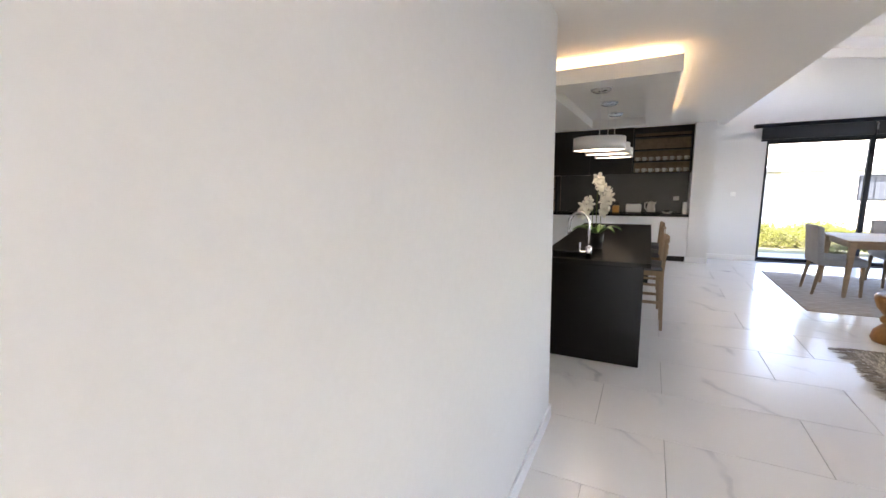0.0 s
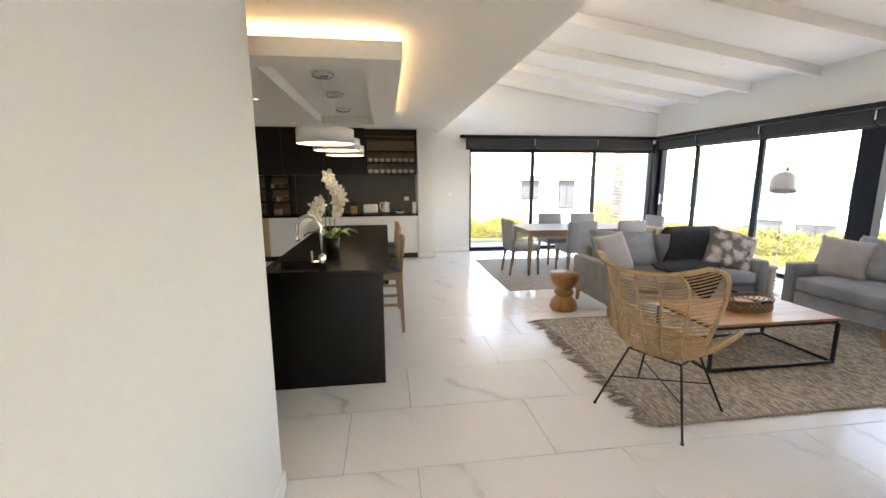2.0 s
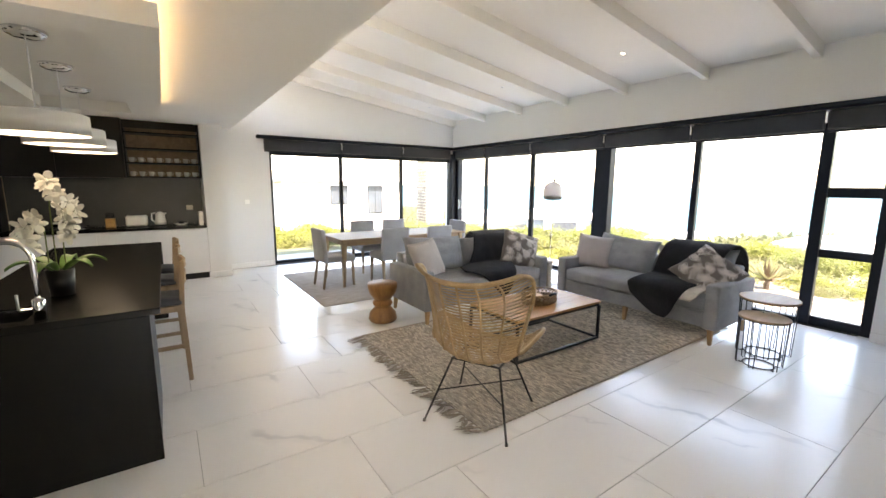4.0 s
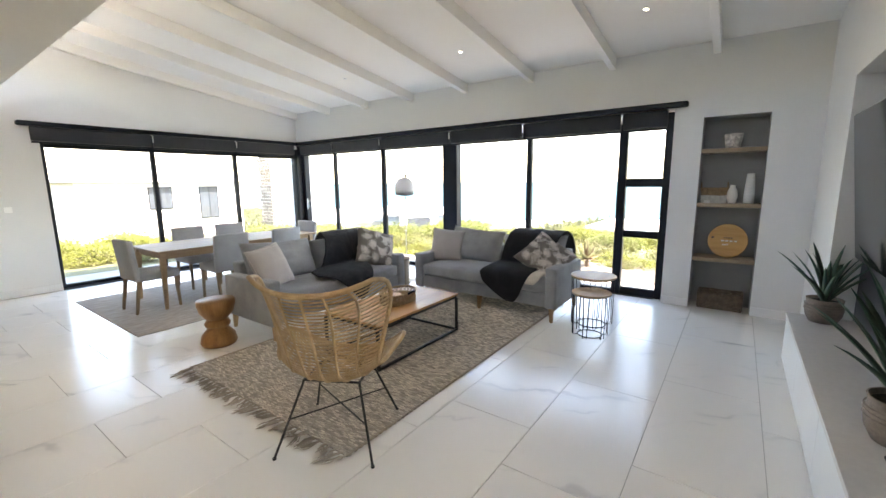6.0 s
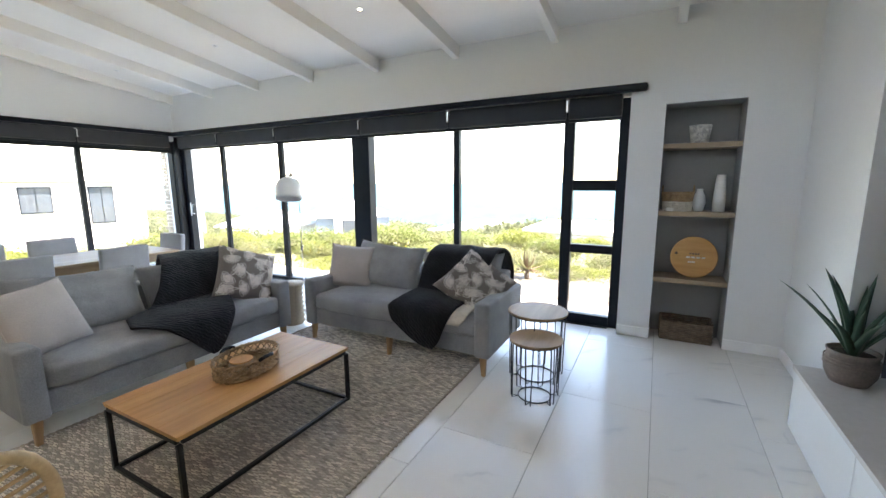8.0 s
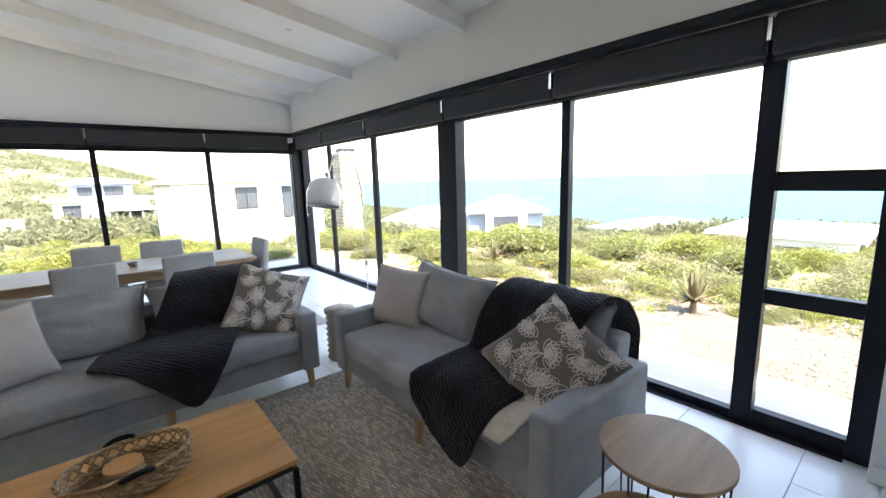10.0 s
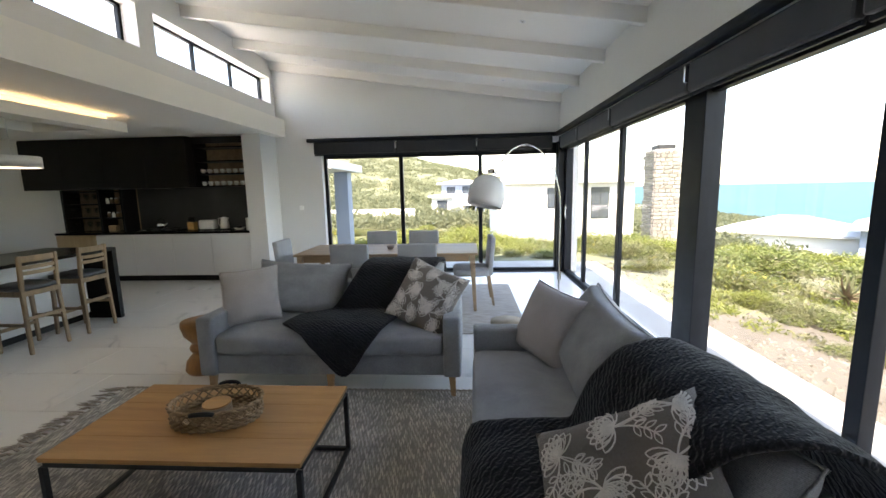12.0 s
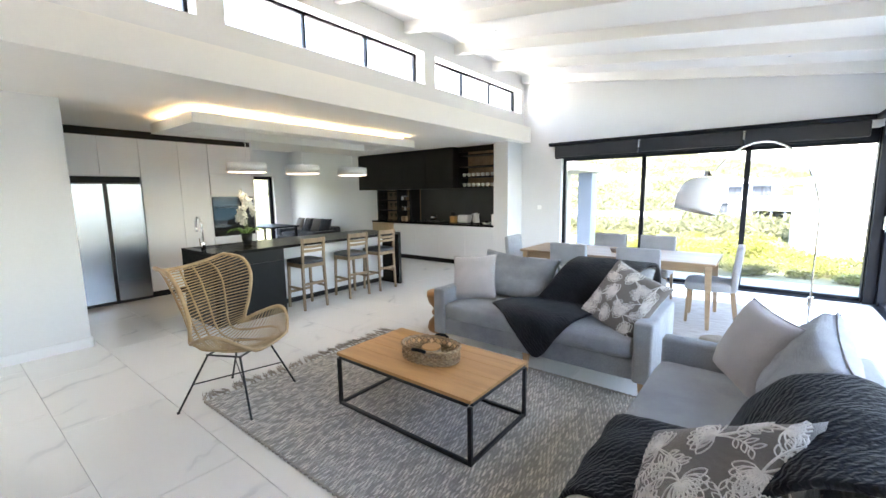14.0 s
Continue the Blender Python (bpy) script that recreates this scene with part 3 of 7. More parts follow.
wall_with_holes("wall_sea", "x", XS, 9.35, 2.7, 12.3, 0, 3.3, [(4.5, 12.0, 0.0, 2.40), (3.58, 4.20, 0.0, 2.27)], M_WALL, "white plastered wall with long sliding windows and shelf niche")
struct("niche_back", B((9.33, 3.5, 0), (9.40, 4.28, 2.35)), M_NICHE, "grey painted back of the shelf niche")
_b = bmesh.new()
box(_b, (9.004, 3.58, 0), (9.33, 3.583, 2.27)), box(_b, (9.004, 4.197, 0), (9.33, 4.20, 2.27)), box(_b, (9.004, 3.583, 2.266), (9.33, 4.197, 2.27))
struct("niche_lining", _b, M_NICHE, "grey painted sides of the shelf niche")
wall_with_holes("wall_far", "y", YN, 12.3, 3.62, 9.0, 0, 3.9, [(4.75, 9.0, 0.0, 2.32)], M_WALL, "white plastered gable wall over the dining windows")
wall_with_holes("wall_kitchen_back", "y", 12.0, 12.3, -4.9, 3.62, 0, 3.0, [], M_WALL, "white plastered wall behind the kitchen units")
struct("pier", B((3.60, 11.42, 0), (3.92, 11.998, CEIL_K)), M_WALL, "white plastered pier beside the kitchen units")
wall_with_holes("wall_clerestory", "x", 3.70, 3.95, 2.7, 12.0, CEIL_K + 0.2, 3.95,
                [(9.20, 11.87, 3.08, 3.52), (6.22, 8.96, 3.08, 3.52), (3.24, 5.98, 3.08, 3.52)], M_WALL, "white upper wall with a row of clerestory windows")
struct("beam", B((3.68, 2.7, CEIL_K), (4.11, 11.998, 2.82)), M_CEIL, "white plastered beam between kitchen and living room")
struct("wall_passage", B((2.16, -1.0, 0), (2.41, 5.287, CEIL_K), 0.004), M_WALL, "plain white plastered wall beside the passage")
# the opening is out of view, added to brighten the passage wall
wall_with_holes("wall_south", "y", -1.25, -1.0, -0.4, 4.6, 0, CEIL_K, [(2.6, 4.2, 0.0, 2.2)], M_WALL, "plain white wall with an unseen opening added for daylight")
struct("wall_passage_header", B((3.70, 2.7, CEIL_K + 0.2), (4.35, 2.95, 3.95)), M_WALL, "white wall above the passage")
struct("wall_tv_side", B((4.35, -1.0, 0), (4.6, 2.7, CEIL_K)), M_WALL)
wall_with_holes("wall_tv", "y", 2.7, 3.14, 4.35, 9.0, 0, 3.95, [(4.95, 7.80, 0.0, 2.34)], M_WALL, "white plastered wall with a framed television recess")
struct("tv_panel_wall", B((4.9, 2.66, 0), (7.85, 2.95, 2.38)), M_PANEL, "dark grey concrete-look panel behind the television")
struct("wall_fridge_back", B((-0.4, -1.0, 0), (-0.15, 8.2, CEIL_K)), M_WALL)
wall_with_holes("wall_lounge_west", "x", -4.9, -4.6, 7.9, 12.0, 0, 3.0, [(9.6, 11.42, 0.0, 2.15)], M_WALL, "white wall of the back lounge with a window")
struct("wall_lounge_south", B((-4.9, 7.65, 0), (-0.15, 7.9, 3.0)), M_WALL)
struct("wall_lounge_header", B((-0.4, 8.2, CEIL_K + 0.2), (-0.15, 12.0, 3.0)), M_WALL)
struct("ceiling_lounge", B((-4.95, 7.6, 2.95), (-0.15, 12.35, 3.1)), M_CEIL, "white ceiling of the back lounge")
struct("ceiling_kitchen", B((-0.42, -1.25, CEIL_K), (3.68, 12.3, CEIL_K + 0.2)), M_CEIL, "white flat kitchen ceiling")
struct("ceiling_passage", B((3.68, -1.25, CEIL_K), (4.6, 2.7, CEIL_K + 0.2)), M_CEIL)
# sloped ceiling and its rafters
_b = bmesh.new()
# runs on past the walls: unseen overhang, added to cut skylight indoors
_v = [_b.verts.new(c) for c in ((3.6, 2.6, ceil_z(3.6)), (9.6, 2.6, ceil_z(9.6)), (9.6, 12.5, ceil_z(9.6)), (3.6, 12.5, ceil_z(3.6)))]
_f = _b.faces.new(_v)
_e = bmesh.ops.extrude_face_region(_b, geom=[_f])
for q in _e["geom"]:
    if isinstance(q, bmesh.types.BMVert):
        q.co.z += 0.22
struct("ceiling_sloped", _b, M_CEIL, "white sloping boarded ceiling with an unseen overhang added against skylight")
for k in range(9):
    y = 11.93 - 1.115 * k
    _b = bmesh.new()
    lo, hi = [], []
    for x in (3.952, 8.998):
        for yy in (y - 0.0375, y + 0.0375):
            lo.append(_b.verts.new((x, yy, ceil_z(x) - 0.14)))
            hi.append(_b.verts.new((x, yy, ceil_z(x) + 0.02)))
    for q in ((0, 1, 3, 2),):
        _b.faces.new([lo[i] for i in q]), _b.faces.new([hi[i] for i in q])
    for i, j in ((0, 1), (1, 3), (3, 2), (2, 0)):
        _b.faces.new((lo[i], lo[j], hi[j], hi[i]))
    bmesh.ops.bevel(_b, geom=list(_b.edges), offset=0.004, segments=1, affect="EDGES")
    struct("rafter_%d" % (k + 1), _b, M_CEIL, "white painted rafter under the sloping ceiling")

# skirting
for i, (a, b) in enumerate((((2.41, -1.0), (2.425, 5.302)), ((8.985, 3.14), (9.0, 3.58)), ((8.985, 4.20), (9.0, 4.50)), ((3.92, 11.985), (4.75, 12.0)),
                            ((7.80, 3.14), (9.0, 3.155)), ((3.58, 11.405), (3.935, 11.42)), ((2.16, 5.287), (2.425, 5.302)), ((3.92, 11.42), (3.935, 11.985)))):
    struct("baseboard_%d" % (i + 1), B((*a, 0.0), (*b, 0.10), 0.004), M_TRIM, "white painted skirting board")

# floor
struct("floor", B((-4.9, -1.2, -0.2), (9.35, 12.3, -0.006)), M_GROUT, "screed and grout under the floor tiles")


# ---- windows and blinds ----
def window(name, label, axis, plane, bars, panes, depth=0.07):
    """Members (along0, along1, z0, z1[, depth]) and panes (along0, along1, z0, z1) in a plane across axis."""
    w = thing(name, label, "window", kind="structure")

    def cube(a0, a1, z0, z1, d, bev):
        if axis == "x":
            return B((plane - d / 2, a0, z0), (plane + d / 2, a1, z1), bev)
        return B((a0, plane - d / 2, z0), (a1, plane + d / 2, z1), bev)
    for q in bars:
        part("window_frame", cube(q[0], q[1], q[2], q[3], q[4] if len(q) > 4 else depth, 0.004), M_ALU, w)
    for q in panes:
        p = part("pane", cube(*q[:4], 0.006, 0.0), M_GLASS, w)
        p.visible_shadow = False
    return w


WT = 2.38
XW = 9.17
w1 = window("window_1", "tall black aluminium sliding doors facing the sea", "x", XW,
            [(11.90, 12.0, 0, WT, 0.12), (10.86, 10.95, 0.06, WT, 0.05), (9.43, 9.53, 0.06, WT, 0.05), (7.72, 8.01, 0, WT, 0.14),
             (6.38, 6.46, 0.06, WT), (5.03, 5.14, 0, WT, 0.09), (4.50, 4.60, 0, WT, 0.09),
             (8.01, 11.90, 0.0, 0.06), (5.14, 7.72, 0.0, 0.06), (4.60, 5.03, 0.0, 0.11), (4.60, 11.90, WT - 0.2, WT),
             (4.60, 5.03, 1.47, 1.58), (4.60, 5.03, 0.80, 0.89)],
            [(10.95, 11.90, 0.06, WT - 0.2), (9.53, 10.86, 0.06, WT - 0.2), (8.01, 9.43, 0.06, WT - 0.2), (6.46, 7.72, 0.06, WT - 0.2), (5.14, 6.38, 0.06, WT - 0.2),
             (4.60, 5.03, 0.11, 0.80), (4.60, 5.03, 0.89, 1.47), (4.60, 5.03, 1.58, WT - 0.2)])
part("door_handle", T([(9.11, 11.78, 1.02), (9.07, 11.78, 1.02), (9.07, 11.78, 1.18), (9.11, 11.78, 1.18)], 0.008), M_CHROME, w1, "white D-shaped pull handle")
part("lock_plate", B((9.10, 11.86, 0.98), (9.108, 11.885, 1.22), 0.002), M_WHITE_PLASTIC, w1)
part("door_track", B((9.08, 4.6, 0.0), (9.134, 12.0, 0.010), 0.003), M_ALU, w1)
YW = 12.14
w2 = window("window_2", "tall black aluminium windows beside the dining table", "y", YW,
            [(4.75, 4.81, 0, 2.3), (6.15, 6.22, 0.06, 2.3), (7.59, 7.66, 0.06, 2.3), (8.98, 9.10, 0, 2.38, 0.14), (4.81, 8.98, 0, 0.06), (4.81, 8.98, 2.12, 2.31)],
            [(4.81, 6.15, 0.06, 2.12), (6.22, 7.59, 0.06, 2.12), (7.66, 8.98, 0.06, 2.12)])
part("window_sill", B((4.75, 12.0, 0.0), (8.98, 12.10, 0.008)), M_ALU, w2)
struct("corner_post", B((8.995, 11.995, 0), (9.16, 12.10, 2.42), 0.003), M_ALU, "black aluminium corner post between the glass walls")
for i, (y0, y1) in enumerate(((9.20, 11.87), (6.22, 8.96), (3.24, 5.98))):
    bars = [(y0, y0 + 0.035, 3.08, 3.52), (y1 - 0.035, y1, 3.08, 3.52), (y0 + 0.035, y1 - 0.035, 3.08, 3.11), (y0 + 0.035, y1 - 0.035, 3.49, 3.52)]
    ps, a = [], y0 + 0.035
    for k in range(3):
        b = y0 + 0.035 + (y1 - y0 - 0.07) * (k + 1) / 3
        if k < 2:
            bars.append((b - 0.015, b + 0.015, 3.11, 3.49))
        ps.append((a, b, 3.11, 3.49))
        a = b
    window("window_%d" % (i + 3), "narrow black-framed clerestory window under the ceiling", "x", 3.76, bars, ps, 0.05)
w6 = window("window_6", "black-framed window of the back lounge", "x", -4.75, [(9.6, 9.68, 0, 2.15), (11.30, 11.42, 0, 2.15), (9.68, 11.30, 2.05, 2.15), (9.68, 11.30, 0, 0.06)], [(9.68, 11.30, 0.06, 2.05)])

# unseen glazing, added so that daylight reaches the passage wall
w7 = window("window_7", "black-framed glazing, unseen, added to let daylight into the passage", "y", -1.12, [(2.6, 2.68, 0, 2.2), (4.12, 4.2, 0, 2.2), (2.68, 4.12, 2.12, 2.2), (2.68, 4.12, 0, 0.06)], [(2.68, 4.12, 0.06, 2.12)])


def blind(name, label, axis, wall, a0, a1, joints, bar0, bar1, out, z0=2.17, z1=2.44):
    """Rolled-up blinds in a row: fabric drops, a tube along the top, white brackets between them."""
    bl = thing(name, label, "roller blind")

    def cube(p0, p1, q0, q1, zz0, zz1, bev):
        if axis == "x":
            return B((p0, q0, zz0), (p1, q1, zz1), bev)
        return B((q0, p0, zz0), (q1, p1, zz1), bev)
    part("top_bar", cube(wall - out, wall - 0.002, bar0, bar1, 2.40, 2.465, 0.02), M_ALU, bl)
    ends = [a0, *joints, a1]
    off = 0.06 if axis == "y" else -0.03
    for p, q in zip(ends, ends[1:]):
        part("blind_drop", cube(wall - off - 0.045, wall - off + 0.012, p + 0.012, q - 0.012, z0 + 0.02, 2.398, 0.018), M_BLIND, bl, "charcoal rolled blind fabric")
        part("bottom_rail", cube(wall - off - 0.012, wall - off + 0.01, p + 0.015, q - 0.015, z0 - 0.005, z0 + 0.02, 0.004), M_ALU, bl)
    for j in joints:
        part("bracket", cube(wall - off - 0.065, wall - off - 0.02, j - 0.011, j + 0.011, 2.26, 2.38, 0.004), M_CHROME, bl, "pale metal bracket")
    return bl


blind("roller_blind", "charcoal roller blinds drawn up above the sea windows", "x", XS, 4.56, 11.9, [5.09, 6.46, 7.78, 9.39, 10.77], 4.36, 11.92, 0.10)
blind("roller_blind", "charcoal roller blinds drawn up above the dining windows", "y", YN, 4.64, 8.88, [6.135, 7.56], 4.53, 8.98, 0.12)

sw = thing("light_switch", "white square light switch on the dining wall", "switch", at=(4.32, 11.995, 1.24))
part("plate", B((-0.04, -0.01, -0.04), (0.04, 0.005, 0.04), 0.004), M_SWITCH, sw)
part("rocker", B((-0.015, -0.014, -0.022), (0.015, -0.0105, 0.022), 0.002), M_SWITCH, sw)


def downlight(x, y, z, tilt=0.0, lit=True):
    d = thing("downlight", "small round recessed ceiling downlight, lit" if lit else "small round recessed ceiling downlight, switched off", "downlight", "recessed downlights", (x, y, z))
    if tilt:
        d.rotation_euler = (0, tilt, 0)
    part("ring", Lt([(0.019, -0.001), (0.036, -0.001), (0.036, -0.005), (0.021, -0.007), (0.019, -0.001)], 24), M_TRIM, d, smooth=True)
    part("lens", Lt([(0.0, -0.004), (0.0185, -0.004)], 24), M_DOWN if lit else M_LENS_OFF, d, "glowing warm lens" if lit else "dull grey lens")


_t = math.atan(SLOPE)
for x, y, lit in ((7.98, 4.70, True), (7.98, 6.90, True), (7.98, 9.14, False), (7.98, 11.46, False), (4.92, 9.28, False), (4.92, 11.5, False)):
    downlight(x, y, ceil_z(x), _t, lit)
for x, y in ((1.44, 8.77), (1.44, 10.9)):
    downlight(x, y, CEIL_K)

# ---- kitchen ----
# hung ceiling tray with a hidden warm strip
tray = thing("ceiling_tray", "white dropped ceiling tray with warm hidden strip light over the island", "ceiling tray")
_b = bmesh.new()
for a, b in (((1.84, 6.2), (3.10, 6.47)), ((1.84, 9.40), (3.10, 9.66)), ((1.84, 6.47), (2.11, 9.40)), ((2.83, 6.47), (3.10, 9.40))):
    box(_b, (*a, 2.325), (*b, 2.44))
bmesh.ops.remove_doubles(_b, verts=_b.verts, dist=0.0005)
part("tray_rim", _b, M_CEIL, tray)
part("tray_panel", B((2.0, 6.36, 2.435), (2.94, 9.5, 2.45)), M_CEIL, tray)
part("tray_core", B((1.98, 6.33, 2.442), (2.96, 9.53, CEIL_K)), M_CEIL, tray)
for a, b in (((1.93, 6.28), (3.01, 6.30)), ((1.93, 9.56), (3.01, 9.58)), ((1.92, 6.30), (1.94, 9.56)), ((3.0, 6.30), (3.02, 9.56))):
    part("light_strip", B((*a, 2.442), (*b, 2.452)), M_COVE, tray, "glowing warm strip")


def pendant(x, y):
    p = thing("pendant_lamp", "white drum pendant lamp hanging over the island, lit", "pendant lamp", "island pendants", (x, y, 0))
    part("shade", Lt([(0.236, 1.86), (0.24, 1.855), (0.24, 1.975), (0.232, 1.98), (0.06, 1.985), (0.0, 1.985)], 48), M_SHADE, p, smooth=True)
    part("diffuser", Lt([(0.0, 1.862), (0.234, 1.862)], 48), M_GLOW, p, "glowing opal diffuser")
    part("cable", T([(0, 0, 1.98), (0, 0, 2.41)], 0.004), M_SHADE, p)
    part("ceiling_rose", Lt([(0.0, 2.39), (0.05, 2.39), (0.085, 2.405), (0.10, 2.42), (0.10, 2.434), (0.0, 2.434)], 32), M_CHROME, p, "round ribbed ceiling rose", True)


for y in (7.05, 7.88, 8.80):
    pendant(2.47, y)

# island
isl = thing("kitchen_island", "black stone kitchen island with waterfall ends and overhang for stools", "kitchen island")
part("end_panel", B((2.05, 6.33, 0), (2.93, 6.37, 0.862), 0.003), M_BLACKSTONE, isl)
part("end_panel", B((2.05, 9.32, 0), (2.98, 9.38, 0.862), 0.003), M_BLACKSTONE, isl)
part("base_cabinet", B((2.06, 6.372, 0), (2.92, 7.23, 0.705), 0.002), M_BLACK, isl)
for x in (2.06, 2.90):
    part("drawer_front", B((x, 6.372, 0.708), (x + 0.02, 7.23, 0.862), 0.002), M_BLACK, isl)
part("base_cabinet", B((2.06, 7.234, 0.08), (2.58, 9.318, 0.862), 0.002), M_CABWHITE, isl, "white island cabinet back")
part("plinth", B((2.08, 7.234, 0), (2.55, 9.318, 0.08)), M_BLACK, isl)
# worktop with a real opening for the sink
_b = bmesh.new()
for a, b in (((2.05, 6.33), (2.11, 9.38)), ((2.43, 6.33), (2.98, 9.38)), ((2.11, 6.33), (2.43, 6.42)), ((2.11, 6.72), (2.43, 9.38))):
    box(_b, (*a, 0.864), (*b, 0.90))
bmesh.ops.remove_doubles(_b, verts=_b.verts, dist=0.0005)
part("worktop", _b, M_BLACKSTONE, isl, "polished black stone worktop")
_b = bmesh.new()
for a, b in (((2.11, 6.42), (2.116, 6.72)), ((2.424, 6.42), (2.43, 6.72)), ((2.116, 6.42), (2.424, 6.426)), ((2.116, 6.714), (2.424, 6.72))):
    box(_b, (*a, 0.72), (*b, 0.892))
box(_b, (2.116, 6.426, 0.72), (2.424, 6.714, 0.728))
part("sink", _b, M_SINK, isl, "dark steel undermount sink bowl")
tap = thing("kitchen_tap", "chrome swan-neck kitchen tap standing on the island", "tap", at=(2.487, 6.425, 0.90))
tap.scale = (1.0, 1.0, 1.06)
_arc = [(0, 0, 0.0), (0, 0, 0.28)] + [(-0.085 + 0.085 * math.cos(a), 0, 0.28 + 0.095 * math.sin(a)) for a in [math.pi * k / 12 for k in range(1, 13)]] + [(-0.17, 0, 0.24)]
part("base", Lt([(0.0, 0.0), (0.027, 0.0), (0.027, 0.09), (0.02, 0.10), (0.0, 0.10)], 20), M_CHROME, tap, smooth=True)
part("spout", T(_arc, 0.0125, 12), M_CHROME, tap, smooth=True)
part("nozzle", Lt([(0.0, 0.20), (0.016, 0.20), (0.016, 0.25), (0.0, 0.25)], 14, (-0.17, 0)), M_CHROME, tap, smooth=True)
part("lever", T([(-0.02, 0.0, 0.05), (-0.07, -0.01, 0.05), (-0.072, -0.01, 0.055), (-0.072, -0.01, 0.13)], 0.008, 8), M_CHROME, tap)

# orchid
orc = thing("potted_orchid", "white orchid in a black pot standing on the island", "orchid", at=(2.49, 6.97, 0.90))
part("pot", Lt([(0.0, 0), (0.055, 0), (0.07, 0.16), (0.066, 0.16), (0.06, 0.13), (0.0, 0.13)], 28), M_BLACK, orc, "black ceramic pot", True)
rnd = random.Random(4)
for k in range(6):
    a = k * 1.05 + 0.3
    _b = bmesh.new()
    rows = []
    for i in range(9):
        f = i / 8
        r = 0.03 + 0.2 * f
        z = 0.15 + 0.10 * math.sin(f * 2.2) - 0.05 * f
        w = 0.032 * math.sin(math.pi * min(1, f * 0.85 + 0.12))
        c = Vector((math.cos(a) * r, math.sin(a) * r, z))
        s = Vector((-math.sin(a), math.cos(a), 0))
        rows.append([_b.verts.new(c - s * w + Vector((0, 0, 0.012))), _b.verts.new(c), _b.verts.new(c + s * w + Vector((0, 0, 0.012)))])
    for p, q in zip(rows, rows[1:]):
        for j in range(2):
            _b.faces.new((p[j], p[j + 1], q[j + 1], q[j]))
    thick(part("leaf", _b, M_ORCHIDLEAF, orc, smooth=True), 0.004)


def blossom(c, nrm, s):
    bm = bmesh.new()
    q = Vector(nrm).to_track_quat("Z", "Y").to_matrix()
    for k in range(5):
        a = k * 2 * math.pi / 5
        w = 0.62 if k % 2 else 0.5
        ring = [bm.verts.new(Vector(c))]
        for i in range(7):
            f = i / 6
            b2 = a + (f - 0.5) * 1.25 * (1.2 if k in (1, 4) else 0.8)
            r = s * (0.55 + 0.45 * math.sin(math.pi * f))
            ring.append(bm.verts.new(Vector(c) + q @ Vector((math.cos(b2) * r, math.sin(b2) * r, s * 0.25 * math.sin(math.pi * f) + 0.002 * k))))
        for i in range(1, 7):
            bm.faces.new((ring[0], ring[i], ring[i + 1]))
    bmesh.ops.create_icosphere(bm, subdivisions=1, radius=s * 0.2, matrix=Matrix.Translation(Vector(c) + q @ Vector((0, 0, s * 0.2))))
    return bm


def orchid_spray(x0, top, side, drop, n):
    """A stem that rises, nods over to one side and carries a falling spray of blossoms."""
    pts = [(x0 + 0.10 * side * max(0, f - 0.55) ** 1.5, 0.02 * f, 0.13 + (top - 0.13) * min(1, f * 1.25) - 0.1 * max(0, f - 0.8)) for f in [i / 12 for i in range(13)]]
    part("stem", T(pts, 0.004, 6), M_STEM, orc)
    for i in range(n):
        f = i / (n - 1)
        c = Vector((x0 + side * (0.01 + 0.085 * math.sin(f * 2.0)), 0.01, top + 0.02 - drop * f))
        d = Vector((rnd.uniform(-0.9, 0.9), rnd.uniform(-1.1, 0.7), rnd.uniform(-0.25, 0.3))).normalized()
        part("blossom", blossom(c + Vector((d.x * 0.034, d.y * 0.045, 0)), d, rnd.uniform(0.052, 0.066)), M_PETAL, orc)


orchid_spray(-0.045, 0.46, -1, 0.18, 10)
orchid_spray(-0.01, 0.67, 1, 0.33, 17)
part("stem", T([(0.03, 0.0, 0.13), (0.032, 0.01, 0.42)], 0.004, 6), M_STEM, orc)

# stools
stool = thing("bar_stool", "weathered oak bar stool with slatted back and grey padded seat", "bar stool", "stools at the island", (2.93, 7.52, 0), 90)
# local: front -y, back +y
for sx in (-1, 1):
    part("leg", tapered((sx * 0.165, -0.17, 0.62), (sx * 0.18, -0.18, 0.0), 0.018, 0.016), M_STOOLWOOD, stool)
    _b = tapered((sx * 0.165, 0.19, 0.98), (sx * 0.165, 0.165, 0.60), 0.017, 0.018)
    part("back_post", _b, M_STOOLWOOD, stool)
    part("leg", tapered((sx * 0.165, 0.165, 0.60), (sx * 0.18, 0.185, 0.0), 0.018, 0.016), M_STOOLWOOD, stool)
    part("stretcher", B((sx * 0.175 - 0.011, -0.16, 0.28), (sx * 0.175 + 0.011, 0.165, 0.31), 0.003), M_STOOLWOOD, stool)
for y, z in ((-0.178, 0.20), (0.178, 0.34)):
    part("footrest", B((-0.165, y - 0.011, z), (0.165, y + 0.011, z + 0.035), 0.004), M_STOOLWOOD, stool)
part("seat_frame", B((-0.185, -0.19, 0.58), (0.185, 0.185, 0.63), 0.006), M_STOOLWOOD, stool)
part("seat", puff(0.38, 0.37, 0.055, 0.015, 8, 0.022), M_SEATPAD, stool, "grey padded seat", True).location = (0, -0.01, 0.628)
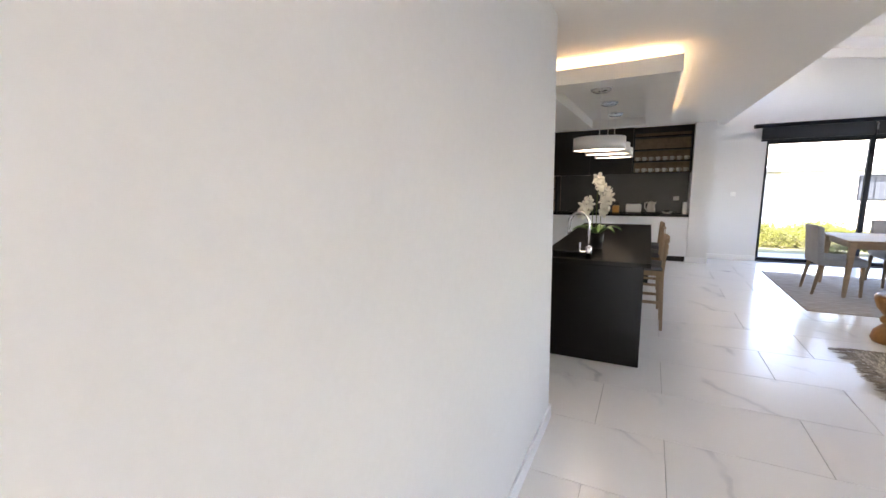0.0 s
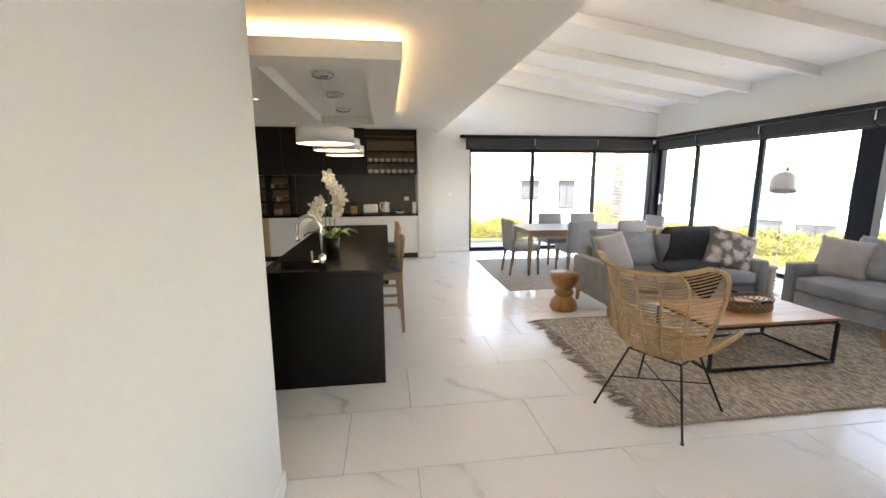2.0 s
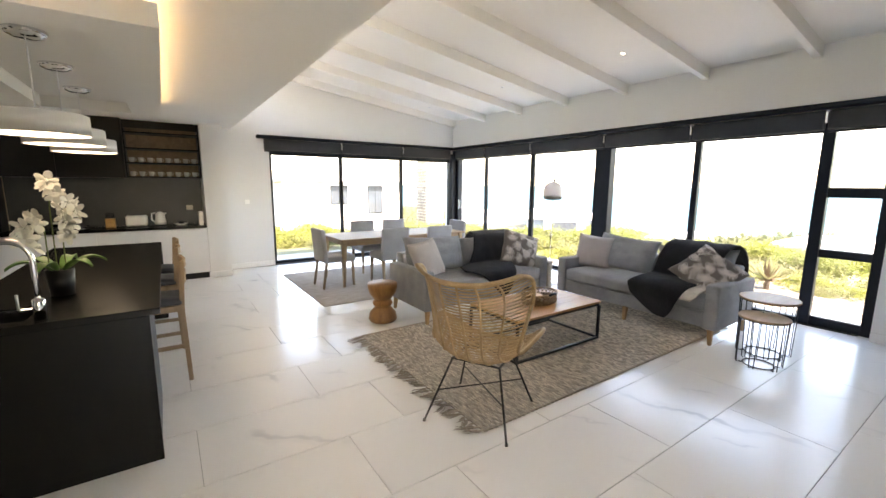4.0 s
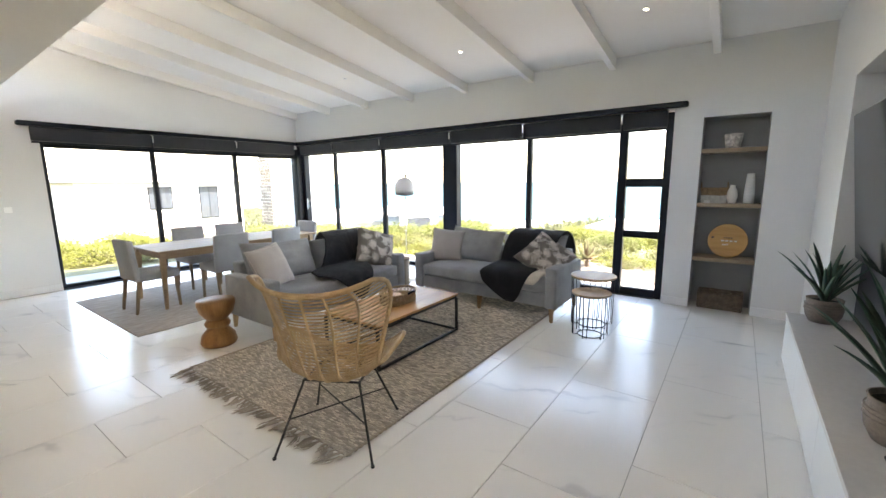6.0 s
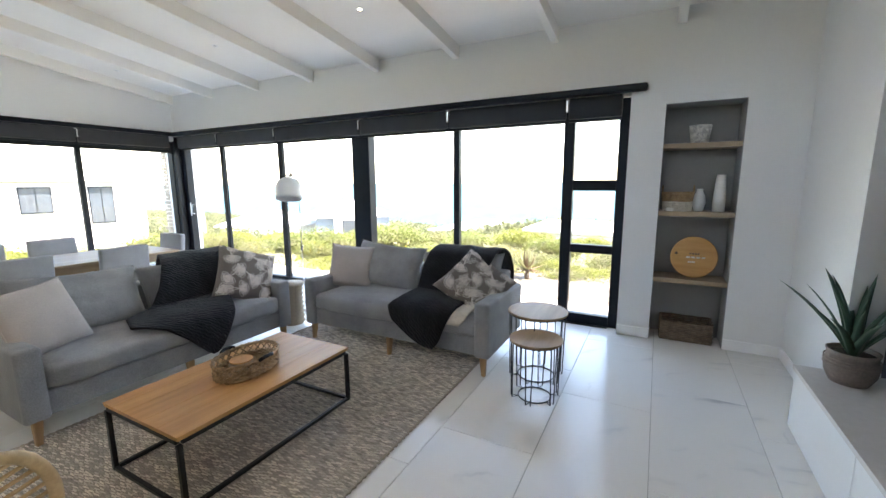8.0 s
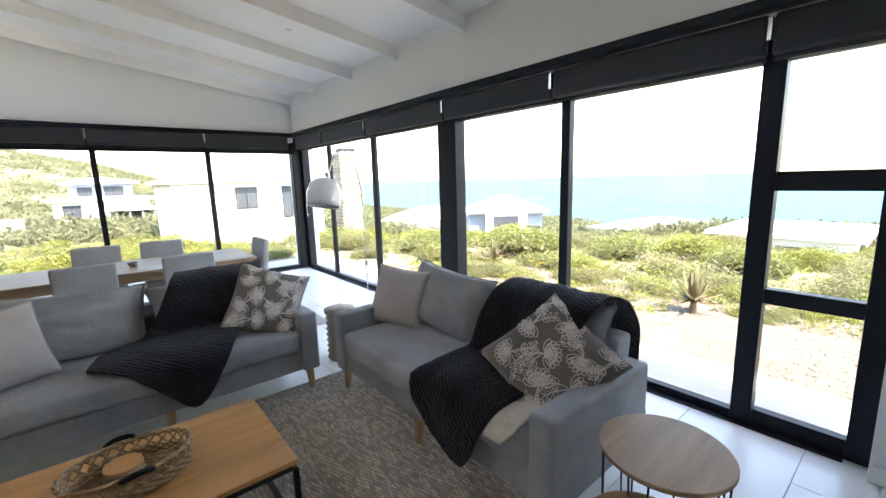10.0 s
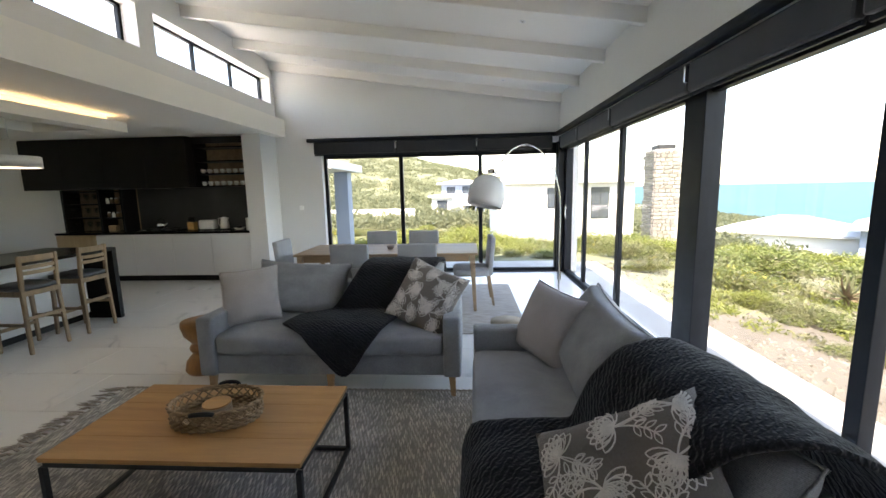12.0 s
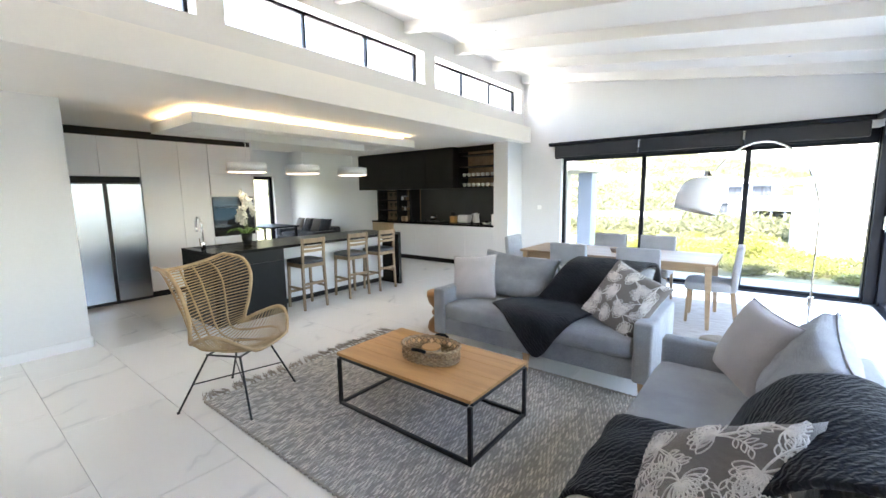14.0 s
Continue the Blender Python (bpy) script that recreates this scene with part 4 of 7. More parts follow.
for i, z in enumerate((0.915, 0.845, 0.79)):
    hgt = 0.06 if i == 0 else 0.035
    _b = bmesh.new()
    rows = []
    for k in range(11):
        f = -1 + 2 * k / 10
        yb = 0.175 + 0.028 * (1 - f * f) + (z - 0.75) * 0.06
        rows.append([_b.verts.new((f * 0.152, yb + dy, z + dz)) for dy, dz in ((-0.009, 0), (0.009, 0), (0.009, hgt), (-0.009, hgt))])
    for p, q in zip(rows, rows[1:]):
        for j in range(4):
            _b.faces.new((p[j], p[(j + 1) % 4], q[(j + 1) % 4], q[j]))
    _b.faces.new(rows[0]), _b.faces.new(rows[-1][::-1])
    part("back_slat", _b, M_STOOLWOOD, stool)
# backs point to +x: turn so local +y goes to +x
stool.matrix_world = pose(2.93, 7.55, 0, 0, 0, -90)
for y, tw in ((8.34, -93), (8.92, -88)):
    copy_thing(stool, pose(2.92, y, 0, 0, 0, tw))

# back wall units
base = thing("base_cabinet", "white handleless base cabinet with black plinth", "cabinet")
part("body", B((0.76, 11.45, 0.10), (3.598, 11.99, 0.845)), M_CABWHITE, base)
for i in range(4):
    x0 = 0.76 + i * (3.598 - 0.76) / 4
    part("drawer_front", B((x0 + 0.002, 11.425, 0.105), (x0 + 0.707, 11.449, 0.83), 0.002), M_CABWHITE, base)
part("plinth", B((0.76, 11.47, 0), (3.598, 11.95, 0.10)), M_BLACK, base)
base2 = thing("base_cabinet", "pale birch base cabinet with black plinth", "cabinet")
part("body", B((0.0, 11.45, 0.10), (0.756, 11.99, 0.845)), M_WOODCAB, base2)
part("door", B((0.004, 11.425, 0.105), (0.752, 11.449, 0.835), 0.002), M_WOODCAB, base2)
part("plinth", B((0.0, 11.47, 0), (0.756, 11.95, 0.10)), M_BLACK, base2)
wt = thing("worktop", "polished black stone worktop along the kitchen wall", "worktop")
part("slab", B((0.0, 11.41, 0.847), (3.598, 11.99, 0.885), 0.003), M_BLACKSTONE, wt)
struct("splashback", B((1.18, 11.975, 0.887), (3.596, 11.998, 1.66)), M_SPLASH, "charcoal splashback behind the worktop")
hood = thing("wall_cabinet", "black flush wall cabinets over the kitchen worktop", "cabinet")
part("body", B((-0.44, 11.43, 1.652), (2.60, 11.99, 2.515)), M_BLACK, hood)
for i in range(4):
    x0 = -0.44 + i * 0.76
    part("door", B((x0 + 0.002, 11.408, 1.65), (x0 + 0.758, 11.428, 2.50), 0.002), M_BLACK, hood)
part("hood_vent", B((1.3, 11.5, 1.64), (2.2, 11.9, 1.651), 0.002), M_STEEL, hood)
# open shelves, upper
osu = thing("open_shelf", "black open wall shelves holding white cups", "shelf")
part("back", B((2.602, 11.96, 1.66), (3.598, 11.99, 2.515)), M_SHELFWOOD, osu)
for z in (1.655, 1.87, 2.09, 2.33, 2.49):
    part("shelf_board", B((2.62, 11.62, z), (3.575, 11.958, z + 0.022)), M_BLACK, osu)
for x in (2.602, 3.578):
    part("side", B((x, 11.60, 1.655), (x + 0.018, 11.958, 2.515)), M_BLACK, osu)
part("top_panel", B((2.602, 11.595, 2.40), (3.596, 11.618, 2.515)), M_BLACK, osu)
cup = None
for z, n, r, hh in ((1.677, 8, 0.035, 0.07), (1.892, 8, 0.030, 0.085)):
    for i in range(n):
        m = pose(2.68 + i * 0.118, 11.72, z)
        if cup is None:
            cup = thing("cup", "white china cup on the open shelf", "cup", "cups on the shelf")
            part("bowl", Lt([(0.0, 0.0), (0.022, 0.0), (0.035, 0.03), (0.037, 0.075), (0.034, 0.075), (0.030, 0.03), (0.0, 0.008)], 16), M_CERAMIC, cup, smooth=True)
            part("ear", T([(0.035, 0, 0.06), (0.055, 0, 0.055), (0.055, 0, 0.03), (0.034, 0, 0.022)], 0.004, 6), M_CERAMIC, cup)
            cup.matrix_world = m
        else:
            copy_thing(cup, m)
# open shelves, lower
osl = thing("open_shelf", "black open shelf unit with wooden backs holding glasses", "shelf")
part("back", B((0.0, 11.95, 0.886), (1.176, 11.99, 1.645)), M_SHELFWOOD, osl)
for x in (0.0, 0.70, 1.13):
    part("upright", B((x, 11.62, 0.886), (x + 0.045, 11.948, 1.645)), M_BLACK, osl)
for z in (1.12, 1.37, 1.60):
    part("shelf_board", B((0.046, 11.64, z), (0.698, 11.948, z + 0.02)), M_BLACK, osl)
    part("shelf_board", B((0.747, 11.64, z), (1.128, 11.948, z + 0.02)), M_BLACK, osl)
gl = None
for z in (0.886, 1.141, 1.391):
    for i in range(8):
        m = pose(0.09 + i * 0.082, 11.72 + 0.05 * (i % 2), z)
        if gl is None:
            gl = thing("drinking_glass", "clear stemmed drinking glass on the shelf", "glass", "glasses on the shelf")
            part("glass_bowl", Lt([(0.0, 0.0), (0.03, 0.0), (0.03, 0.004), (0.005, 0.008), (0.005, 0.07), (0.03, 0.10), (0.033, 0.15), (0.028, 0.18), (0.026, 0.18), (0.03, 0.14), (0.0, 0.085)], 14), M_CLEAR, gl, smooth=True)
            gl.matrix_world = m
        else:
            copy_thing(gl, m)
jar = None
rnd = random.Random(8)
for z in (1.141, 1.391):
    for i in range(4):
        s = rnd.uniform(0.8, 1.1)
        j = thing("spice_jar", "small glass spice jar with pale lid on the shelf", "jar", "jars on the shelf", (0.80 + i * 0.085, 11.72, z))
        part("body", Lt([(0.0, 0), (0.026, 0), (0.028, 0.07 * s), (0.02, 0.09 * s), (0.0, 0.09 * s)], 14), rnd.choice((M_CERAMIC, M_WICKER, M_SHADE, M_DARKWICKER)), j, smooth=True)
        part("lid", Lt([(0.0, 0.0905 * s), (0.021, 0.0905 * s), (0.021, 0.115 * s), (0.0, 0.115 * s)], 14), M_SILVER, j)
sc = thing("canister", "pale wooden canister on the kitchen worktop", "canister", at=(0.88, 11.7, 0.886))
part("body", B((-0.07, -0.05, 0), (0.07, 0.05, 0.11), 0.01), M_SHELFWOOD, sc)
# things on the worktop
hob = thing("hob", "black glass hob with steel pan supports set on the worktop", "hob", at=(1.75, 11.72, 0.886))
part("glass", B((-0.37, -0.25, 0), (0.37, 0.25, 0.008), 0.003), M_OVENGLASS, hob)
for x in (-0.24, 0.0, 0.24):
    for y in (-0.12, 0.12):
        part("burner", Lt([(0.0, 0.009), (0.05, 0.009), (0.05, 0.022), (0.03, 0.028), (0.0, 0.028)], 18, (x, y)), M_IRON, hob)
        part("pan_support", T([(x - 0.08, y, 0.035), (x + 0.08, y, 0.035)], 0.005, 6), M_STEEL, hob)
tp = thing("teapot", "round steel teapot standing on the hob", "teapot", at=(1.72, 11.8, 0.926))
part("body", Lt([(0.0, 0), (0.06, 0), (0.085, 0.04), (0.075, 0.085), (0.03, 0.11), (0.0, 0.11)], 24), M_CHROME, tp, smooth=True)
part("handle", T([(-0.06, 0, 0.09), (-0.05, 0, 0.15), (0.0, 0, 0.175), (0.05, 0, 0.15), (0.06, 0, 0.09)], 0.006, 8), M_BLACK, tp)
part("spout", T([(0.07, 0, 0.045), (0.11, 0, 0.075), (0.125, 0, 0.10)], [0.014, 0.01, 0.008], 8), M_CHROME, tp)
kb = thing("knife_block", "wooden knife block with dark knife handles", "knife block", at=(2.33, 11.78, 0.886))
part("block", B((-0.06, -0.06, 0), (0.06, 0.06, 0.14), 0.006), M_BOARD, kb)
for i in range(5):
    part("knife_handle", B((-0.05 + i * 0.022, -0.03, 0.141), (-0.036 + i * 0.022, 0.0, 0.23), 0.004), M_BLACK, kb)
ts = thing("toaster", "white two-slot toaster on the worktop", "toaster", at=(2.66, 11.74, 0.886))
part("body", B((-0.14, -0.085, 0.01), (0.14, 0.085, 0.18), 0.03, 3), M_CERAMIC, ts, smooth=True)
# dark strips on the closed top, for the shade inside the slots
for y in (-0.03, 0.03):
    part("slot", B((-0.10, y - 0.012, 0.1805), (0.10, y + 0.012, 0.1825)), M_IRON, ts)
part("foot", B((-0.12, -0.07, 0), (0.12, 0.07, 0.011)), M_BLACK, ts)
part("lever", B((-0.155, -0.015, 0.10), (-0.14, 0.015, 0.115), 0.003), M_IRON, ts)
kt = thing("kettle", "white electric kettle on the worktop", "kettle", at=(2.97, 11.74, 0.886))
part("base", Lt([(0.0, 0), (0.075, 0), (0.075, 0.02), (0.0, 0.02)], 24), M_BLACK, kt)
part("body", Lt([(0.0, 0.021), (0.072, 0.021), (0.078, 0.05), (0.058, 0.20), (0.03, 0.225), (0.0, 0.23)], 28), M_CERAMIC, kt, smooth=True)
part("handle", T([(-0.055, 0, 0.21), (-0.11, 0, 0.20), (-0.115, 0, 0.10), (-0.075, 0, 0.06)], 0.011, 8), M_CERAMIC, kt)
part("spout", T([(0.05, 0, 0.18), (0.085, 0, 0.21)], [0.02, 0.01], 8), M_CERAMIC, kt)
ds = thing("dish", "white dish with a dark cup on the worktop", "dish", at=(3.25, 11.72, 0.886))
part("plate", Lt([(0.0, 0), (0.06, 0), (0.10, 0.03), (0.097, 0.03), (0.06, 0.008), (0.0, 0.008)], 24), M_CERAMIC, ds, smooth=True)
part("bowl", Lt([(0.0, 0.009), (0.03, 0.009), (0.045, 0.06), (0.042, 0.06), (0.0, 0.02)], 18), M_BLACK, ds, smooth=True)
so = thing("socket", "white double wall socket on the splashback", "socket", at=(3.40, 11.974, 1.16))
part("plate", B((-0.05, -0.008, -0.04), (0.05, 0.0, 0.04), 0.003), M_WHITE_PLASTIC, so)
cb = thing("tea_box", "pale upright box at the end of the worktop", "box", at=(3.53, 11.6, 0.886))
part("body", B((-0.03, -0.1, 0), (0.03, 0.1, 0.22), 0.004), M_CERAMIC, cb)

# tall units beside the fridge, facing the island
fr = thing("fridge", "brushed steel side-by-side fridge between white tall cabinets", "fridge")
part("body", B((-0.1, 5.50, 0.02), (0.485, 6.405, 1.755)), M_IRON, fr)
part("door", B((0.487, 5.505, 0.05), (0.545, 5.945, 1.75), 0.008), M_STEEL, fr, "brushed steel door")
part("door", B((0.487, 5.985, 0.05), (0.545, 6.40, 1.75), 0.008), M_STEEL, fr, "brushed steel door")
part("handle_recess", B((0.487, 5.947, 0.05), (0.530, 5.983, 1.75)), M_IRON, fr, "dark vertical grip channel")
part("foot_grille", B((0.40, 5.505, 0.0), (0.50, 6.40, 0.045)), M_IRON, fr)
# solid black block: the gap's shade is put in as colour
struct("fridge_gap", B((-0.1, 5.46, 1.765), (0.50, 6.405, 1.85)), M_BLACK, "black block standing for the shade in the gap above the fridge")


def tall(name, label, y0, y1, z0, z1, doors):
    c = thing(name, label, "cabinet", "tall white units")
    part("body", B((-0.12, y0 + 0.001, z0), (0.505, y1 - 0.001, z1)), M_CABWHITE, c)
    for a, b, p, q in doors:
        part("door", B((0.507, a + 0.002, p), (0.53, b - 0.002, q), 0.002), M_CABWHITE, c)


tall("tall_cabinet", "white flush cabinet above the fridge", 5.46, 6.41, 1.855, 2.41, [(5.46, 5.935, 1.86, 2.405), (5.935, 6.41, 1.86, 2.405)])
tall("tall_cabinet", "white flush tall cabinet with plain doors", 6.412, 7.37, 0.10, 2.41, [(6.412, 6.93, 0.10, 2.405), (6.93, 7.37, 0.10, 2.405)])
tall("oven_cabinet", "white flush cabinet housing the oven", 7.372, 8.10, 0.10, 2.41, [(7.372, 8.10, 1.93, 2.405), (7.372, 8.10, 1.56, 1.90), (7.372, 8.10, 0.10, 0.84)])
struct("cabinet_gap", B((0.44, 5.46, 2.415), (0.52, 8.10, 2.518)), M_BLACK, "black recessed strip above the tall cabinets")
struct("cabinet_plinth", B((0.3, 6.412, 0.0), (0.47, 8.10, 0.098)), M_BLACK, "black plinth under the tall cabinets")
struct("cabinet_end", B((-0.12, 8.102, 0.0), (0.53, 8.125, 2.518)), M_CABWHITE, "white end panel of the tall cabinets")
ov = thing("oven", "built-in black glass oven with steel trim", "oven")
part("body", B((-0.05, 7.40, 0.86), (0.506, 8.07, 1.54)), M_IRON, ov)
part("glass_door", B((0.508, 7.385, 0.865), (0.535, 8.085, 1.40), 0.003), M_OVENGLASS, ov)
part("control_panel", B((0.508, 7.385, 1.405), (0.535, 8.085, 1.535), 0.003), M_OVENGLASS, ov)
part("handle", T([(0.535, 7.45, 1.36), (0.57, 7.45, 1.36), (0.57, 8.02, 1.36), (0.535, 8.02, 1.36)], 0.009, 8), M_STEEL, ov)
part("trim", B((0.508, 7.385, 1.401), (0.537, 8.085, 1.404)), M_STEEL, ov)

# back lounge
ls = thing("sofa", "charcoal sofa with patterned cushions against the lounge wall", "sofa", at=(-3.0, 11.5, 0))
part("base", B((-1.05, -0.42, 0.06), (1.05, 0.42, 0.30), 0.03), M_DARKSOFA, ls)
part("backrest", B((-1.05, 0.24, 0.302), (1.05, 0.44, 0.62), 0.05, 3), M_DARKSOFA, ls)
for sx in (-1, 1):
    part("armrest", B((sx * 0.95 - 0.12, -0.42, 0.302), (sx * 0.95 + 0.12, 0.236, 0.52), 0.04, 3), M_DARKSOFA, ls)
    part("seat_cushion", puff(0.81, 0.64, 0.14, 0.02, 6), M_DARKSOFA, ls, smooth=True).location = (sx * 0.41, -0.09, 0.301)
for i, (x, m) in enumerate(((-0.55, M_TAUPE), (-0.1, M_DARKSOFA), (0.35, M_TAUPE), (0.75, M_DARKSOFA))):
    c = tagged(new("cushion", mesh_of(pillow(0.42, 0.15, 10), "cushion", m, True)), "patterned scatter cushion on the charcoal sofa", "cushion", "lounge cushions")
    c.matrix_world = pose(-3.0 + x, 11.60, 0.66, 68, 0, 8 * (i - 1.5))
lt = thing("lounge_table", "dark topped table in the back lounge", "table", at=(-2.9, 10.2, 0))
part("tabletop", B((-0.9, -0.4, 0.70), (0.9, 0.4, 0.74), 0.006), M_BLACK, lt)
for sx in (-1, 1):
    for sy in (-1, 1):
        part("leg", tapered((sx * 0.82, sy * 0.33, 0.70), (sx * 0.84, sy * 0.35, 0), 0.03, 0.02), M_BLACK, lt)


# ---- living room ----
def back_pillow(w, h, t, seed):
    """A loose knife-edged back cushion with pointed corners, slumped and creased."""
    bm = pillow(w, t, 24)
    bmesh.ops.remove_doubles(bm, verts=bm.verts, dist=0.021)
    bmesh.ops.holes_fill(bm, edges=bm.edges, sides=12)
    bmesh.ops.recalc_face_normals(bm, faces=bm.faces)
    for v in bm.verts:
        x, y, z = v.co
        f = abs(z) / (t / 2)
        u, q = x / (w / 2), y / (w / 2)
        z = math.copysign(t / 2 * f ** 0.62, z)
        z += 0.014 * noise.noise(Vector((u * 2.5 + seed, q * 2.5, 0))) * f + 0.010 * noise.noise(Vector((u * 7 + q * 3 + seed, q * 5, 1))) * f
        crease = max(0.0, 1 - abs(math.hypot(abs(u) - 1.0, abs(q) - 1.0) - 0.42 - 0.1 * noise.noise(Vector((u * 3, q * 3, seed)))) / 0.07)
        z -= math.copysign(0.012 * crease * f ** 0.5, z)
        z -= 0.02 * q * f * (1 if z > 0 else -1)
        v.co = (x, y * h / w - 0.012 * (1 - u * u) * (q > 0) * q, z)
    return bm


def sofa(at, turn, label, seed):
    """Three-seater, width along x, front at -y."""
    s = thing("sofa", label, "sofa", "grey sofas", at, turn)
    W, D = 1.98, 0.88
    part("base", B((-W / 2 + 0.005, -D / 2 + 0.03, 0.17), (W / 2 - 0.005, D / 2, 0.33), 0.015), M_SOFA, s)
    for sx in (-1, 1):
        x0 = sx * (W / 2 - 0.065)
        _b = bmesh.new()
        box(_b, (x0 - 0.065, -D / 2, 0.165), (x0 + 0.065, D / 2 - 0.02, 0.62), 0.022, 3)
        for v in _b.verts:
            v.co.z -= 0.03 * max(0, v.co.y / D) if v.co.z > 0.5 else 0
        part("armrest", _b, M_SOFA, s, smooth=True)
    _b = bmesh.new()
    box(_b, (-W / 2 + 0.131, D / 2 - 0.17, 0.332), (W / 2 - 0.131, D / 2, 0.715), 0.03, 3)
    for v in _b.verts:
        v.co.y += (v.co.z - 0.33) * 0.16
    part("backrest", _b, M_SOFA, s, smooth=True)
    sc = part("seat_cushion", puff(W - 0.27, 0.72, 0.165, 0.018, 12, 0.045, seed), M_SOFA, s, smooth=True)
    sc.location = (0, -0.085, 0.325)
    for sx in (-1, 1):
        bc = part("back_cushion", back_pillow(0.86, 0.49, 0.25, seed + sx * 3), M_SOFA, s, smooth=True)
        ring = [(-1 + k / 10, -1) for k in range(20)] + [(1, -1 + k / 10) for k in range(20)] + [(1 - k / 10, 1) for k in range(20)] + [(-1, 1 - k / 10) for k in range(20)]
        seam = [pillow_point(u, v, 0, 0.86, 0.25) for u, v in ring]
        part("seam", T([(p.x, p.y * 0.49 / 0.86 - 0.012 * (1 - (p.x / 0.43) ** 2) * max(0, p.y / 0.43), p.z * 0.5) for p in seam], 0.0042, 5, True), M_SOFA, bc, smooth=True)
        bc.matrix_basis = pose(sx * 0.43, D / 2 - 0.215, 0.668 - 0.02 * sx, 68 + 3 * sx, -sx * 2.5, sx * 2.5)
    for sx in (-1, 0, 1):
        for sy in (-1, 1):
            if sx or sy < 0:
                part("leg", tapered((sx * (W / 2 - 0.07), sy * (D / 2 - 0.06), 0.172), (sx * (W / 2 - 0.06), sy * (D / 2 - 0.05), 0.0), 0.026, 0.016), M_OAKLEG, s, "pale tapered oak leg")
    return s


sofa((6.34, 7.82, 0), 0, "grey three-seater sofa with its back to the dining table", 1.0)
sofa((7.86, 6.30, 0), -90, "grey three-seater sofa standing before the sea windows", 5.0)

# throws: dark cable knit, in the sofa's own directions
th = tagged(thick(new("throw_blanket", mesh_of(sheet(
    [(0.60, 0.60), (0.575, 0.74), (0.46, 0.86), (0.29, 0.915), (0.15, 0.875), (0.04, 0.73), (-0.02, 0.54), (-0.16, 0.53), (-0.34, 0.52), (-0.445, 0.485), (-0.475, 0.38), (-0.475, 0.26), (-0.475, 0.19)],
    [0.34, 0.32, 0.28, 0.20, 0.14, 0.05, -0.08, -0.30, -0.36, -0.18, -0.06, 0.06, 0.12],
    [0.84, 0.84, 0.84, 0.83, 0.78, 0.68, 0.60, 0.52, 0.44, 0.38, 0.30, 0.22, 0.16], 34, 0.010, 3), "throw_blanket", M_THROW, True)), 0.016),
    "charcoal cable-knit throw draped over the grey sofa", "blanket")
th.matrix_world = pose(6.34, 7.82, 0.0)
th2 = tagged(thick(new("throw_blanket", mesh_of(sheet(
    [(0.60, 0.42), (0.57, 0.72), (0.46, 0.86), (0.29, 0.925), (0.15, 0.88), (0.04, 0.735), (-0.02, 0.54), (-0.16, 0.53), (-0.34, 0.52), (-0.445, 0.485), (-0.478, 0.38), (-0.478, 0.28), (-0.478, 0.19)],
    [0.42, 0.38, 0.30, 0.18, 0.15, 0.13, 0.11, 0.10, 0.10, 0.05, 0.12, 0.28, 0.44],
    [0.84, 0.85, 0.85, 0.84, 0.81, 0.77, 0.74, 0.70, 0.68, 0.66, 0.62, 0.58, 0.52], 34, 0.010, 7), "throw_blanket", M_THROW, True)), 0.018),
    "charcoal cable-knit throw draped over the sofa by the windows", "blanket")
th2.matrix_world = pose(7.86, 6.30, 0.0, 0, 0, -90)
fl = tagged(thick(new("throw_lining", mesh_of(sheet([(-0.12, 0.512), (-0.34, 0.508), (-0.445, 0.48), (-0.47, 0.40)], [0.66, 0.66, 0.66, 0.64], [0.80, 0.80, 0.79, 0.74], 14, 0.006, 2, 0.006),
    "throw_lining", M_FLEECE, True)), 0.012), "cream fleece underside of the folded throw", "blanket")
fl.matrix_world = pose(7.86, 6.30, 0.0, 0, 0, -90)


def scatter(m, kind, seed, s, label):
    c = thing("scatter_cushion", label, "cushion", "scatter cushions")
    c.matrix_world = m
    t = 0.17
    part("cover", pillow(s, t, 20), M_TAUPE if kind == "flower" else M_CUSHION, c, smooth=True)
    if kind == "flower":
        part("embroidery", embroidery(s, t, seed), M_EMB, c, "cream embroidered protea flowers")
    else:
        edge = [pillow_point(u, v, 0, s, t) for u, v in [(-1 + 2 * k / 12, -1) for k in range(12)] + [(1, -1 + 2 * k / 12) for k in range(12)] +
                [(1 - 2 * k / 12, 1) for k in range(12)] + [(-1, 1 - 2 * k / 12) for k in range(12)]]
        part("piping", T(edge, 0.004, 6, True), M_CUSHION, c)


scatter(pose(7.06, 7.66, 0.70, 60, 0, -16) @ pose(0, 0, 0, 0, 0, -20), "flower", 1, 0.53, "taupe cushion embroidered with cream proteas on the grey sofa")
scatter(pose(5.60, 7.74, 0.70, 66, 0, 14) @ pose(0, 0, 0, 0, 0, 6), "plain", 2, 0.46, "pale blush cushion in the corner of the grey sofa")
scatter(pose(7.82, 5.60, 0.675, 46, 0, -58) @ pose(0, 0, 0, 0, 0, 45), "flower", 3, 0.54, "taupe cushion embroidered with cream proteas leaning on the throw")
scatter(pose(7.88, 7.06, 0.69, 66, 0, -60) @ pose(0, 0, 0, 0, 0, -6), "plain", 4, 0.46, "pale blush cushion on the sofa by the windows")

